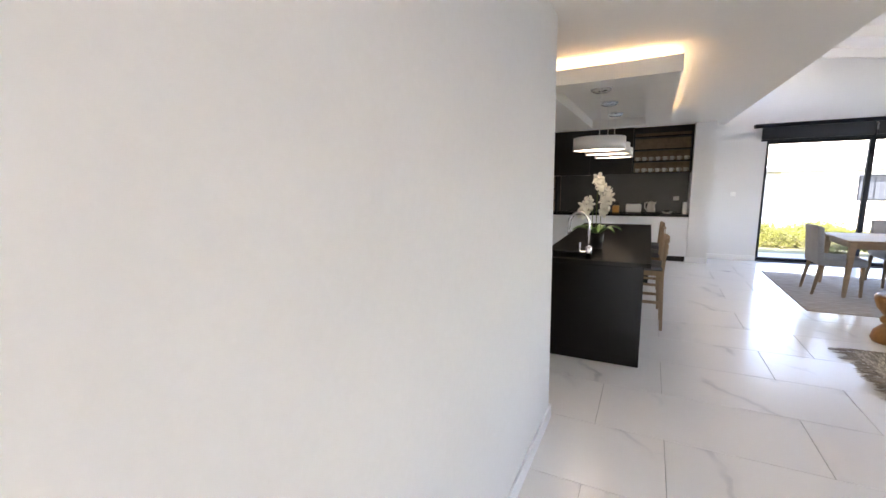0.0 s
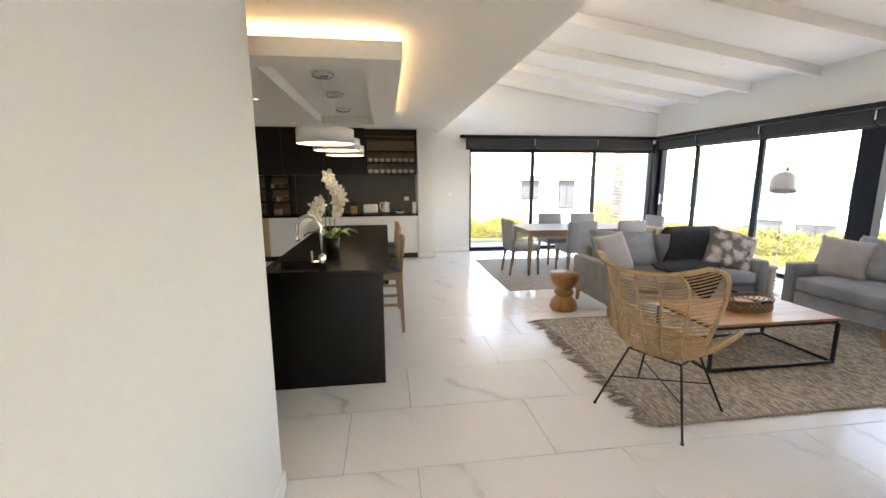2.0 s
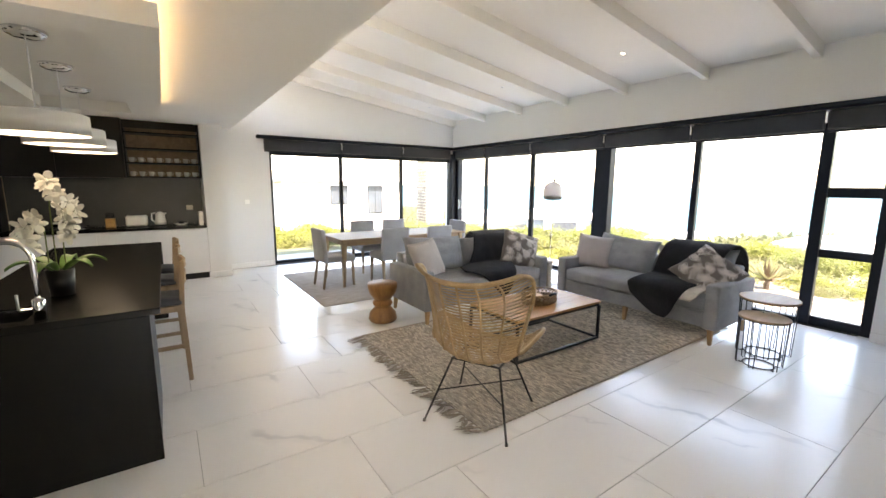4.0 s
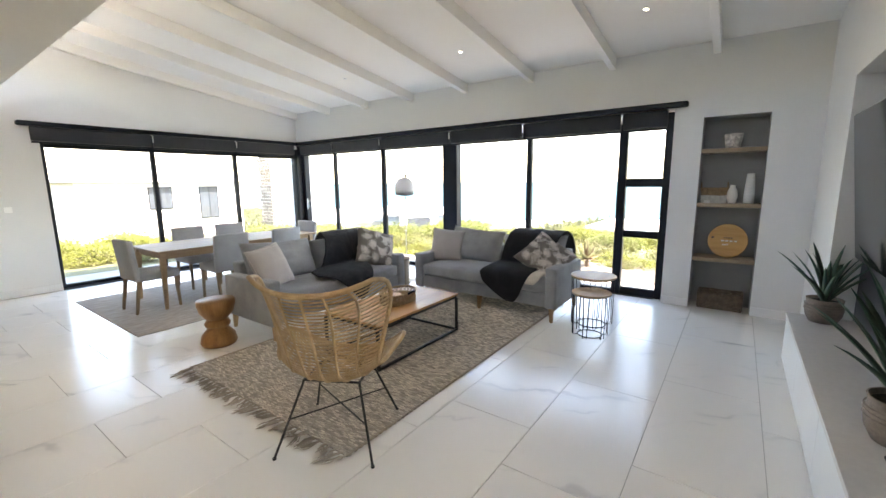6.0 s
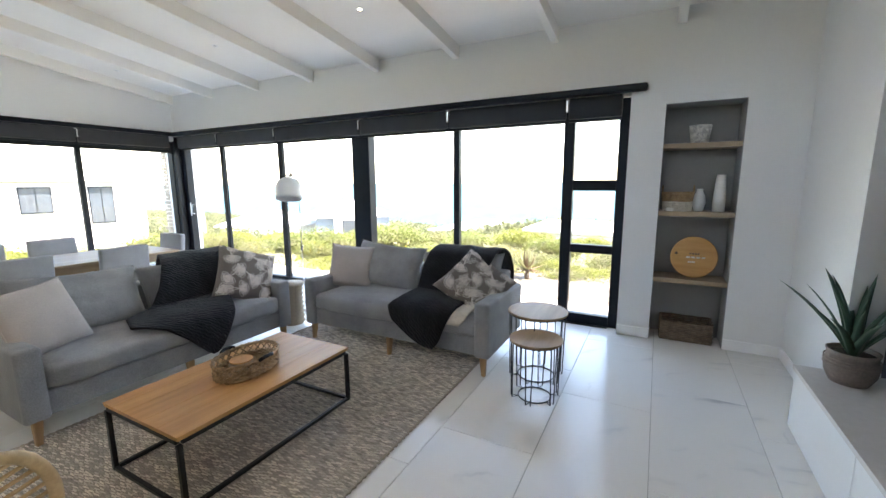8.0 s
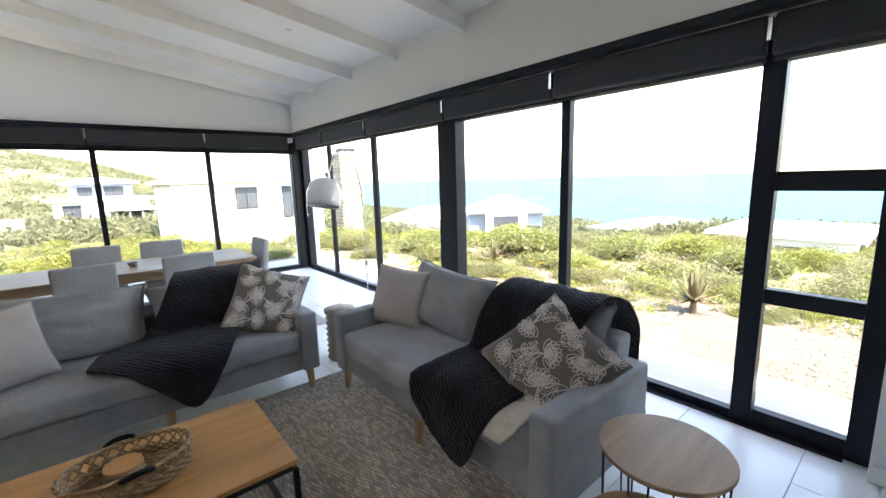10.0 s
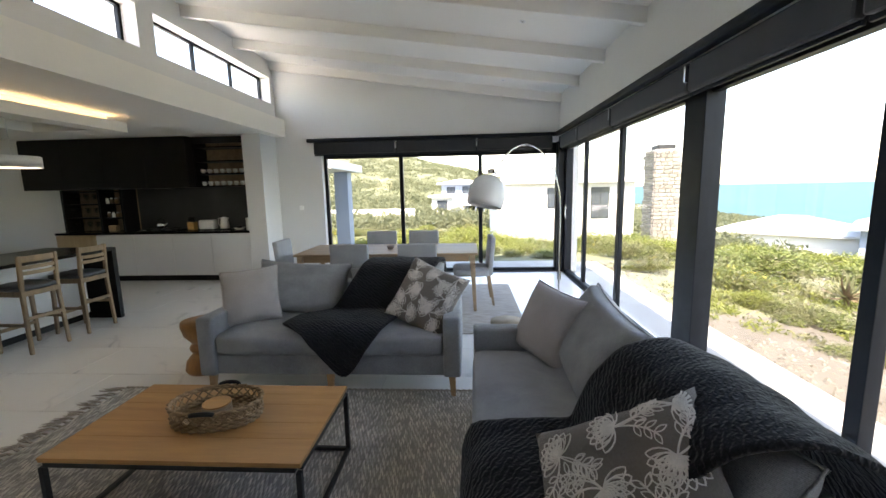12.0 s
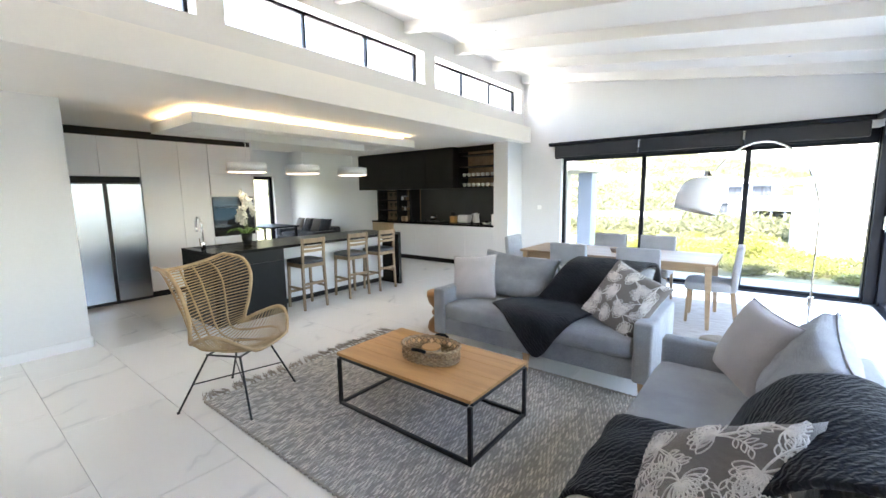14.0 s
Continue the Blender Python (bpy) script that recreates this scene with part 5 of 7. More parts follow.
# coffee table
ct = thing("coffee_table", "oak-topped coffee table on a black square iron frame", "coffee table", at=(6.09, 6.43, 0.012))
CW, CD, CH = 1.18, 0.68, 0.40
_top = part("tabletop", B((-CW / 2 + 0.002, -CD / 2 + 0.002, CH - 0.023), (CW / 2 - 0.002, CD / 2 - 0.002, CH - 0.012), 0.002), M_OAK, ct)
_cuts = (0.0, 0.17, 0.30, 0.47, 0.58, 0.68)
for p, q in zip(_cuts, _cuts[1:]):
    part("board", B((-CW / 2, -CD / 2 + p + 0.0004, CH - 0.0119), (CW / 2, -CD / 2 + q - 0.0004, CH), 0.0015), M_OAKBOARD, _top)
for sx in (-1, 1):
    for sy in (-1, 1):
        part("leg", B((sx * (CW / 2 - 0.012) - 0.012, sy * (CD / 2 - 0.012) - 0.012, 0), (sx * (CW / 2 - 0.012) + 0.012, sy * (CD / 2 - 0.012) + 0.012, CH - 0.046), 0.002), M_IRON, ct)
for z in (0.0, CH - 0.046):
    for sy in (-1, 1):
        part("rail", B((-CW / 2 + 0.025, sy * (CD / 2 - 0.012) - 0.011, z + 0.001), (CW / 2 - 0.025, sy * (CD / 2 - 0.012) + 0.011, z + 0.0225), 0.002), M_IRON, ct)
    for sx in (-1, 1):
        part("rail", B((sx * (CW / 2 - 0.012) - 0.011, -CD / 2 + 0.025, z + 0.001), (sx * (CW / 2 - 0.012) + 0.011, CD / 2 - 0.025, z + 0.0225), 0.002), M_IRON, ct)


def basket_wall(bm, rx, ry, z0, z1, rows, stakes, r, flare=0.0, wob=0.006, seed=0):
    """Woven wall: strands that pass in and out of upright stakes."""
    n = stakes * 4
    for k in range(rows):
        z = z0 + (z1 - z0) * (k + 0.5) / rows
        f = 1 + flare * (k / max(1, rows - 1))
        pts = []
        for i in range(n):
            a = 2 * math.pi * i / n
            w = wob * math.sin(i * math.pi / 2 + (k % 2) * math.pi)
            pts.append(((rx * f + w) * math.cos(a), (ry * f + w) * math.sin(a), z + 0.002 * math.sin(3 * a + k)))
        tube(bm, pts, r, 5, True)


bk = thing("basket_tray", "oval woven seagrass tray with dark handles on the coffee table", "basket", at=(6.12, 6.42, 0.413), turn=8)
bk.scale = (0.84, 0.84, 0.9)
for k in range(17):
    y = -0.145 + 0.018 * k
    hw = 0.245 * math.sqrt(max(0, 1 - (y / 0.165) ** 2))
    if hw > 0.03:
        part("base_strand", T([(-hw + 2 * hw * i / 14, y, 0.009 + 0.004 * math.sin(i * 1.9 + k)) for i in range(15)], 0.0085, 5), M_WICKER, bk)
_b = bmesh.new()
basket_wall(_b, 0.246, 0.166, 0.006, 0.058, 4, 26, 0.0082, 0.02, 0.008)
part("wall", _b, M_WICKER, bk, "chunky woven lower wall", True)
_b = bmesh.new()
basket_wall(_b, 0.256, 0.176, 0.100, 0.118, 2, 26, 0.0082, 0.01, 0.006)
part("rim", _b, M_WICKER, bk, smooth=True)
for i in range(26):
    a = 2 * math.pi * i / 26
    for sg in (-1, 1):
        b = a + sg * 0.24
        part("stake", T([(0.252 * math.cos(a), 0.172 * math.sin(a), 0.05), (0.255 * math.cos((a + b) / 2), 0.175 * math.sin((a + b) / 2), 0.075), (0.257 * math.cos(b), 0.177 * math.sin(b), 0.104)], 0.0048, 5), M_WICKER, bk)
for sx in (-1, 1):
    part("handle", T([(0.06 * math.cos(a), sx * (0.178 + 0.018 * math.sin(a)), 0.112 + 0.014 * math.sin(a)) for a in [math.pi * k / 8 for k in range(9)]], 0.0125, 8), M_BLACK, bk, "dark wrapped handle", True)
co = thing("coaster_stack", "stack of round wooden coasters in the woven tray", "coasters", at=(6.10, 6.45, 0.430))
co.scale = (0.85, 0.85, 0.9)
for k in range(5):
    dx = 0.003 * math.sin(k * 2.3)
    part("coaster", Lt([(0.0, 0.012 * k), (0.076, 0.012 * k), (0.08, 0.012 * k + 0.004), (0.078, 0.012 * k + 0.0112), (0.0, 0.012 * k + 0.0112)], 32, (dx, -dx)), M_OAK if k == 4 else M_SHELFWOOD, co)

# braided rug
rug = thing("area_rug", "grey-beige braided wool rug with fringe under the coffee table", "rug")
RX0, RX1, RY0, RY1 = 4.64, 8.02, 5.50, 7.50
part("backing", B((RX0, RY0, 0.0005), (RX1, RY1, 0.006)), M_RUGBASE, rug)
cols, rws = int((RX1 - RX0) / 0.0115), int((RY1 - RY0) / 0.056)
rs = np.random.RandomState(3)
ii, jj = np.meshgrid(np.arange(cols), np.arange(rws), indexing="ij")
ii, jj = ii.ravel(), jj.ravel()
cx = RX0 + (ii + 0.5) * 0.0115 + rs.uniform(-0.0015, 0.0015, ii.size)
cy = RY0 + (jj + 0.5 + 0.5 * (ii % 2)) * (RY1 - RY0 - 0.023) / rws + rs.uniform(-0.006, 0.006, ii.size)
hz = rs.uniform(0.009, 0.013, ii.size)
sl = np.where(ii % 2 == 0, 0.003, -0.003)
hw, hl = 0.0062, 0.031
vs = np.stack([np.stack([cx - sl, cy - hl, 0 * cx + 0.005], 1), np.stack([cx + hw, cy - hl * 0.3, 0 * cx + 0.006], 1), np.stack([cx + sl, cy + hl, 0 * cx + 0.005], 1),
               np.stack([cx - hw, cy + hl * 0.3, 0 * cx + 0.006], 1), np.stack([cx - sl * 0.4, cy - hl * 0.4, hz], 1), np.stack([cx + sl * 0.4, cy + hl * 0.4, hz], 1)], 1).reshape(-1, 3)
fb = np.array([[0, 1, 4, 4], [1, 5, 4, 4], [1, 2, 5, 5], [2, 3, 5, 5], [3, 4, 5, 5], [3, 0, 4, 4]])[:, :3]
fs = (np.arange(ii.size)[:, None, None] * 6 + fb[None]).reshape(-1, 3)
me = bpy.data.meshes.new("braid_surface")
me.from_pydata(vs.tolist(), [], fs.tolist())
me.materials.append(M_RUG)
br = new("braid_surface", me)
br.parent = rug
tagged(br, "braided wool loops", kind="stuff")
rnd = random.Random(11)
_b = bmesh.new()
for x0, sg, n in ((RX0, -1, 46), (RX1, 1, 46)):
    for k in range(n):
        y = RY0 + 0.012 + (RY1 - RY0 - 0.024) * (k + rnd.uniform(-0.25, 0.25)) / (n - 1)
        ln, lean = rnd.uniform(0.085, 0.165), rnd.uniform(-0.05, 0.05)
        for q in range(8):
            dy = rnd.uniform(-0.018, 0.018)
            lq = ln * rnd.uniform(0.65, 1.1)
            z = rnd.uniform(0.003, 0.016)
            wav = rnd.uniform(-0.010, 0.010)
            tube(_b, [(x0 + sg * -0.004, y + dy * 0.3, 0.008), (x0 + sg * 0.022, y + dy * 0.15, 0.015), (x0 + sg * lq * 0.42, y + dy * 0.6 + lean * 0.3 + wav, z + 0.005),
                      (x0 + sg * lq * 0.75, y + dy * 0.9 + lean * 0.8 - wav, z + 0.002), (x0 + sg * lq, y + dy + lean * 1.2 + wav, z * 1.3 + 0.002)], [0.004, 0.0055, 0.0036, 0.003, 0.0012], 4)
f = part("fringe", _b, M_TASSEL, rug)
tagged(f, "knotted wool tassels", kind="stuff")
for y in (RY0, RY1):
    part("braided_edge", T([(RX0 + (RX1 - RX0) * k / 160, y + 0.005 * (-1) ** k, 0.009) for k in range(161)], 0.0085, 5), M_TASSEL, rug)

# rattan armchair
ch = thing("rattan_armchair", "wingback rattan armchair with open cane rows on black hairpin legs", "armchair", at=(4.78, 5.71, 0.0), turn=28.5 - 90)


def lerp_keys(keys, s):
    for i in range(len(keys) - 1):
        (s0, v0), (s1, v1) = keys[i], keys[i + 1]
        if s <= s1 + 1e-9:
            h = s1 - s0
            f = (s - s0) / h
            m0 = (v1 - keys[i - 1][1]) / (s1 - keys[i - 1][0]) if i else (v1 - v0) / h
            m1 = (keys[i + 2][1] - v0) / (keys[i + 2][0] - s0) if i + 2 < len(keys) else (v1 - v0) / h
            return v0 * (2 * f ** 3 - 3 * f * f + 1) + m0 * h * (f ** 3 - 2 * f * f + f) + v1 * (3 * f * f - 2 * f ** 3) + m1 * h * (f ** 3 - f * f)
    return keys[-1][1]


K_Y = [(0.0, 0.30), (0.22, 0.10), (0.38, -0.12), (0.50, -0.23), (0.70, -0.315), (1.0, -0.43)]
K_Z = [(0.0, 0.455), (0.22, 0.415), (0.38, 0.415), (0.50, 0.50), (0.70, 0.72), (1.0, 1.015)]
K_W = [(0.0, 0.20), (0.05, 0.29), (0.12, 0.36), (0.22, 0.39), (0.36, 0.345), (0.50, 0.295), (0.66, 0.325), (0.82, 0.37), (0.93, 0.372), (1.0, 0.335)]
K_UP = [(0.0, 0.02), (0.05, 0.09), (0.12, 0.17), (0.22, 0.21), (0.36, 0.16), (0.50, 0.05), (0.66, 0.03), (0.84, 0.08), (0.93, 0.09), (1.0, 0.06)]
K_FW = [(0.0, 0.0), (0.2, 0.01), (0.38, 0.05), (0.50, 0.10), (0.64, 0.19), (0.80, 0.26), (0.90, 0.25), (0.96, 0.20), (1.0, 0.12)]


def shell(s, v):
    """A point of the seat shell: s from the seat's front to the top, v from side to side."""
    k = abs(v) ** 2.4
    return Vector((v * lerp_keys(K_W, s), lerp_keys(K_Y, s) + lerp_keys(K_FW, s) * k, lerp_keys(K_Z, s) + lerp_keys(K_UP, s) * k))


for i in range(50):
    part("cane", T([shell(i / 49, -1 + 2 * j / 16) for j in range(17)], 0.0045, 5), M_RATTAN, ch)
_b = bmesh.new()
rim = [shell(1, -1 + 2 * j / 18) for j in range(19)] + [shell(1 - k / 40, 1) for k in range(1, 41)] + [shell(0, 1 - 2 * j / 12) for j in range(1, 13)] + [shell(k / 40, -1) for k in range(1, 40)]
tube(_b, rim, 0.0135, 8, True)
part("rim", _b, M_RATTAN, ch, smooth=True)
for v in (-0.66, -0.33, 0.0, 0.33, 0.66):
    part("rib", T([shell(k / 34, v) + Vector((0, -0.004, -0.004)) for k in range(35)], 0.0075, 6), M_RATTAN, ch, smooth=True)
for sx, sy, fx, fy in ((-1, -1, 0.29, -0.29), (1, -1, 0.29, -0.29), (-1, 1, 0.29, 0.29), (1, 1, 0.29, 0.29)):
    part("leg", T([(sx * 0.17, 0.02 + sy * 0.13, 0.405), (sx * fx, fy, 0.006)], 0.0075, 8), M_IRON, ch)
    part("foot", Lt([(0.0, 0.0), (0.011, 0.0), (0.011, 0.012), (0.0, 0.012)], 10, (sx * fx, fy)), M_IRON, ch)
for sx in (-1, 1):
    part("brace", T([(sx * 0.228, -0.20, 0.20), (-sx * 0.228, 0.22, 0.20)], 0.005, 6), M_IRON, ch)
    part("seat_rail", T([(sx * 0.17, -0.12, 0.405), (sx * 0.17, 0.16, 0.405)], 0.0075, 8), M_IRON, ch)
for sy in (-0.11, 0.15):
    part("seat_rail", T([(-0.17, sy, 0.405), (0.17, sy, 0.405)], 0.0075, 8), M_IRON, ch)

# carved stump side tables
st = tagged(new("stump_table", mesh_of(Lt([(0.0, 0), (0.15, 0.0), (0.165, 0.03), (0.15, 0.10), (0.10, 0.16), (0.085, 0.175), (0.11, 0.19), (0.118, 0.215), (0.105, 0.24), (0.085, 0.25), (0.10, 0.265), (0.15, 0.33), (0.172, 0.41), (0.168, 0.45), (0.0, 0.452)], 40), "stump_table", M_STUMP, True)),
            "carved reddish wood stump side table beside the sofa", "side table")
st.location = (5.07, 7.87, 0)
_p = [(0.0, 0.0), (0.11, 0.0)]
for k in range(8):
    _p += [(0.128, 0.03 + k * 0.052), (0.108, 0.055 + k * 0.052)]
_p += [(0.135, 0.44), (0.135, 0.47), (0.0, 0.472)]
s2 = tagged(new("ribbed_side_table", mesh_of(Lt(_p, 36), "ribbed_side_table", M_GREYWOOD, True)), "ribbed greyed wood side table between the sofas", "side table")
s2.location = (7.70, 7.78, 0)


def wire_table(x, y, r, h, n, label):
    t = thing("wire_side_table", label, "side table", "nest of round tables", (x, y, 0))
    part("tabletop", Lt([(0.0, h - 0.018), (r - 0.003, h - 0.018), (r, h - 0.014), (r, h - 0.003), (r - 0.003, h), (0.0, h)], 48), M_ROUNDWOOD, t)
    part("ring", T([((r - 0.015) * math.cos(a), (r - 0.015) * math.sin(a), h - 0.023) for a in [2 * math.pi * k / 32 for k in range(32)]], 0.005, 6, True), M_IRON, t)
    part("ring", T([(r * 0.62 * math.cos(a), r * 0.62 * math.sin(a), 0.005) for a in [2 * math.pi * k / 32 for k in range(32)]], 0.005, 6, True), M_IRON, t)
    for k in range(n):
        a = 2 * math.pi * k / n
        pts = [((r - 0.015) * math.cos(a - 0.16), (r - 0.015) * math.sin(a - 0.16), h - 0.022), ((r * 0.9) * math.cos(a - 0.10), (r * 0.9) * math.sin(a - 0.10), 0.006),
               (r * 0.62 * math.cos(a), r * 0.62 * math.sin(a), 0.005), (r * 0.9 * math.cos(a + 0.10), r * 0.9 * math.sin(a + 0.10), 0.006), ((r - 0.015) * math.cos(a + 0.16), (r - 0.015) * math.sin(a + 0.16), h - 0.022)]
        part("wire_leg", T(pts, 0.004, 6), M_IRON, t)


wire_table(7.70, 5.00, 0.235, 0.55, 6, "taller round wooden table on black wire legs beside the sofa")
wire_table(7.36, 4.92, 0.19, 0.45, 6, "lower round wooden table on black wire legs beside the sofa")

# arc lamp
al = thing("arc_lamp", "chrome arc floor lamp with a white dome shade behind the sofas", "floor lamp", at=(8.17, 8.08, 0))
part("base", Lt([(0.0, 0), (0.16, 0.0), (0.165, 0.01), (0.165, 0.04), (0.16, 0.05), (0.0, 0.05)], 40), M_CERAMIC, al, "round white marble base")
ux, uy = -0.70, -0.62
pts = [(0, 0, 0.05), (0, 0, 0.75), (0, 0, 1.32)]
for k in range(1, 17):
    a = math.pi * 0.90 * k / 16
    rr = 0.43
    pts.append((ux * rr * (1 - math.cos(a)) * 1.06, uy * rr * (1 - math.cos(a)) * 1.06, 1.32 + 0.535 * math.sin(a)))
part("pole", T(pts, 0.0065, 10), M_CHROME, al, smooth=True)
part("joint", Lt([(0.0, 0.74), (0.017, 0.74), (0.017, 0.80), (0.0, 0.80)], 14), M_CHROME, al)
ex, ey, ez = pts[-1]
_b = Lt([(0.0, 0.155), (0.045, 0.150), (0.09, 0.130), (0.13, 0.092), (0.152, 0.04), (0.158, -0.02), (0.154, -0.08), (0.148, -0.115), (0.145, -0.115), (0.150, -0.08), (0.154, -0.02), (0.148, 0.038), (0.126, 0.088), (0.088, 0.125), (0.0, 0.15)], 40)
sh = part("shade", _b, M_ACRYLIC, al, "glossy white dome shade", True)
sh.matrix_basis = pose(7.53 - 8.17, 7.53 - 8.08, 1.50, -9, 12, 0) @ Matrix.Scale(0.84, 4)
part("cap", Lt([(0.0, 0.145), (0.03, 0.15), (0.022, 0.18), (0.0, 0.185)], 16, (7.53 - 8.17 + 0.03, 7.53 - 8.08)), M_CHROME, al).location = (0, 0, 1.485)
part("arm", T([(ex, ey, ez), (7.53 - 8.17 + 0.03, 7.53 - 8.08, 1.66)], 0.007, 8), M_CHROME, al)

# ---- dining ----
dr = thing("area_rug", "pale grey flat-woven rug under the dining table", "rug")
part("woven_surface", B((4.66, 8.74, 0.0005), (8.03, 11.0, 0.009), 0.003), M_RUG2, dr)
dt = thing("dining_table", "long oak dining table with tapered legs", "dining table", at=(6.35, 9.97, 0.0095))
part("tabletop", B((-1.16, -0.46, 0.712), (1.16, 0.46, 0.742), 0.006), M_TABLEWOOD, dt)
for sy in (-1, 1):
    part("apron", B((-1.05, sy * 0.40 - 0.011, 0.63), (1.05, sy * 0.40 + 0.011, 0.711), 0.003), M_TABLEWOOD, dt)
for sx in (-1, 1):
    part("apron", B((sx * 1.08 - 0.011, -0.39, 0.63), (sx * 1.08 + 0.011, 0.39, 0.711), 0.003), M_TABLEWOOD, dt)
    for sy in (-1, 1):
        part("leg", tapered((sx * 1.09, sy * 0.40, 0.711), (sx * 1.12, sy * 0.43, 0), 0.034, 0.018), M_TABLEWOOD, dt)
dc = thing("dining_chair", "grey upholstered dining chair with tapered wooden legs", "dining chair", "chairs round the dining table")
part("seat", puff(0.46, 0.47, 0.11, 0.012, 8, 0.03), M_CHAIRCLOTH, dc, smooth=True).location = (0, -0.02, 0.385)
_b = bmesh.new()
box(_b, (-0.23, 0.18, 0.40), (0.23, 0.25, 0.90), 0.022, 3)
bmesh.ops.subdivide_edges(_b, edges=[e for e in _b.edges if abs(e.verts[0].co.z - e.verts[1].co.z) > 0.3], cuts=4)
for v in _b.verts:
    v.co.y += 0.10 * max(0, v.co.z - 0.45) ** 1.2
part("backrest", _b, M_CHAIRCLOTH, dc, smooth=True)
for sx in (-1, 1):
    part("leg", tapered((sx * 0.20, -0.21, 0.40), (sx * 0.205, -0.225, 0), 0.02, 0.014), M_STOOLWOOD, dc)
    part("leg", tapered((sx * 0.20, 0.20, 0.40), (sx * 0.205, 0.26, 0), 0.02, 0.014), M_STOOLWOOD, dc)
ZR = 0.0095
dc.matrix_world = pose(5.98, 9.52, ZR, 0, 0, 180)
for x, y, a in ((6.79, 9.50, 181), (6.07, 10.53, 1), (6.71, 10.52, -1), (5.18, 9.80, 92), (7.45, 9.98, -88)):
    copy_thing(dc, pose(x, y, ZR, 0, 0, a))
tb = thing("table_bowl", "small pale bowl on the dining table", "bowl", at=(6.36, 9.9, 0.752))
part("bowl", Lt([(0.0, 0), (0.03, 0), (0.055, 0.05), (0.05, 0.05), (0.0, 0.012)], 20), M_POT, tb, smooth=True)

# ---- television wall ----
bench = thing("media_bench", "low white media bench with pale stone top", "media bench")
part("body", B((4.96, 2.955, 0.0), (7.71, 3.355, 0.39), 0.002), M_CABWHITE, bench)
part("slab", B((4.955, 2.952, 0.392), (7.73, 3.38, 0.42), 0.003), M_BENCH, bench, "pale stone slab")
for i in range(3):
    part("drawer_front", B((4.965 + i * 0.915, 3.357, 0.02), (4.965 + i * 0.915 + 0.911, 3.373, 0.385), 0.002), M_CABWHITE, bench)
tv = thing("television", "large black wall-mounted television, switched off", "television", at=(6.66, 3.012, 0.95))
tv.rotation_euler = (radians(-6.5), 0, 0)
part("case", B((-0.95, -0.03, 0), (0.95, 0.012, 1.08), 0.006), M_IRON, tv)
part("screen", B((-0.942, 0.0125, 0.01), (0.942, 0.017, 1.072), 0.001), M_TVGLASS, tv, "dark glossy screen")
part("mount", B((-0.2, -0.049, 0.3), (0.2, -0.031, 0.7)), M_IRON, tv)
rb = thing("remote_control", "black remote control on the media bench", "remote", at=(5.45, 3.2, 0.4205))
part("body", B((-0.08, -0.02, 0), (0.08, 0.02, 0.015), 0.004), M_BLACK, rb)


def aloe(x, y, z, r, h, seed, n=24, ln=0.34):
    a0 = thing("potted_aloe", "spiky green succulent in a brown clay pot on the media bench", "potted plant", "plants on the bench", (x, y, z))
    part("pot", Lt([(0.0, 0), (r * 0.72, 0), (r * 0.95, h * 0.3), (r, h * 0.55), (r * 0.92, h * 0.85), (r * 0.98, h), (r * 0.9, h), (r * 0.86, h * 0.85), (0.0, h * 0.85)], 32), M_POT, a0, "ribbed clay pot", True)
    _q = bmesh.new()
    for k in range(3):
        zz = h * (0.55 + 0.1 * k)
        tube(_q, [(r * 1.0 * math.cos(t), r * 1.0 * math.sin(t), zz) for t in [2 * math.pi * i / 32 for i in range(32)]], 0.004, 5, True)
    part("band", _q, M_POT, a0)
    part("soil", Lt([(0.0, h * 0.88), (r * 0.87, h * 0.87)], 20), M_SOIL, a0)
    rd = random.Random(seed)
    for k in range(n):
        a = k * 2.399 + rd.uniform(-0.2, 0.2)
        lift = 0.74 + 0.70 * (k / n)
        L_ = ln * rd.uniform(0.75, 1.1)
        _q = bmesh.new()
        rows = []
        for i in range(8):
            f = i / 7
            el = lift + 0.16 - 0.24 * f
            d = L_ * f
            rad = 0.015 + d * math.cos(el)
            zz = h * 0.86 + d * math.sin(el)
            w = r * 0.27 * (1 - f) ** 0.75 * (0.75 + 0.5 * f) + 0.001
            c = Vector((math.cos(a) * rad, math.sin(a) * rad, zz))
            s = Vector((-math.sin(a), math.cos(a), 0))
            up = Vector((-math.cos(a) * math.sin(el), -math.sin(a) * math.sin(el), math.cos(el)))
            rows.append([_q.verts.new(c + s * w + up * w * 0.35), _q.verts.new(c - up * w * 0.30), _q.verts.new(c - s * w + up * w * 0.35), _q.verts.new(c + up * w * 0.05)])
        for p, q in zip(rows, rows[1:]):
            for j in range(4):
                _q.faces.new((p[j], p[(j + 1) % 4], q[(j + 1) % 4], q[j]))
        part("leaf", _q, M_ALOE, a0, smooth=True)


aloe(7.58, 3.165, 0.42, 0.12, 0.19, 1, 20, 0.50)
aloe(5.70, 3.14, 0.42, 0.125, 0.20, 2, 21, 0.58)

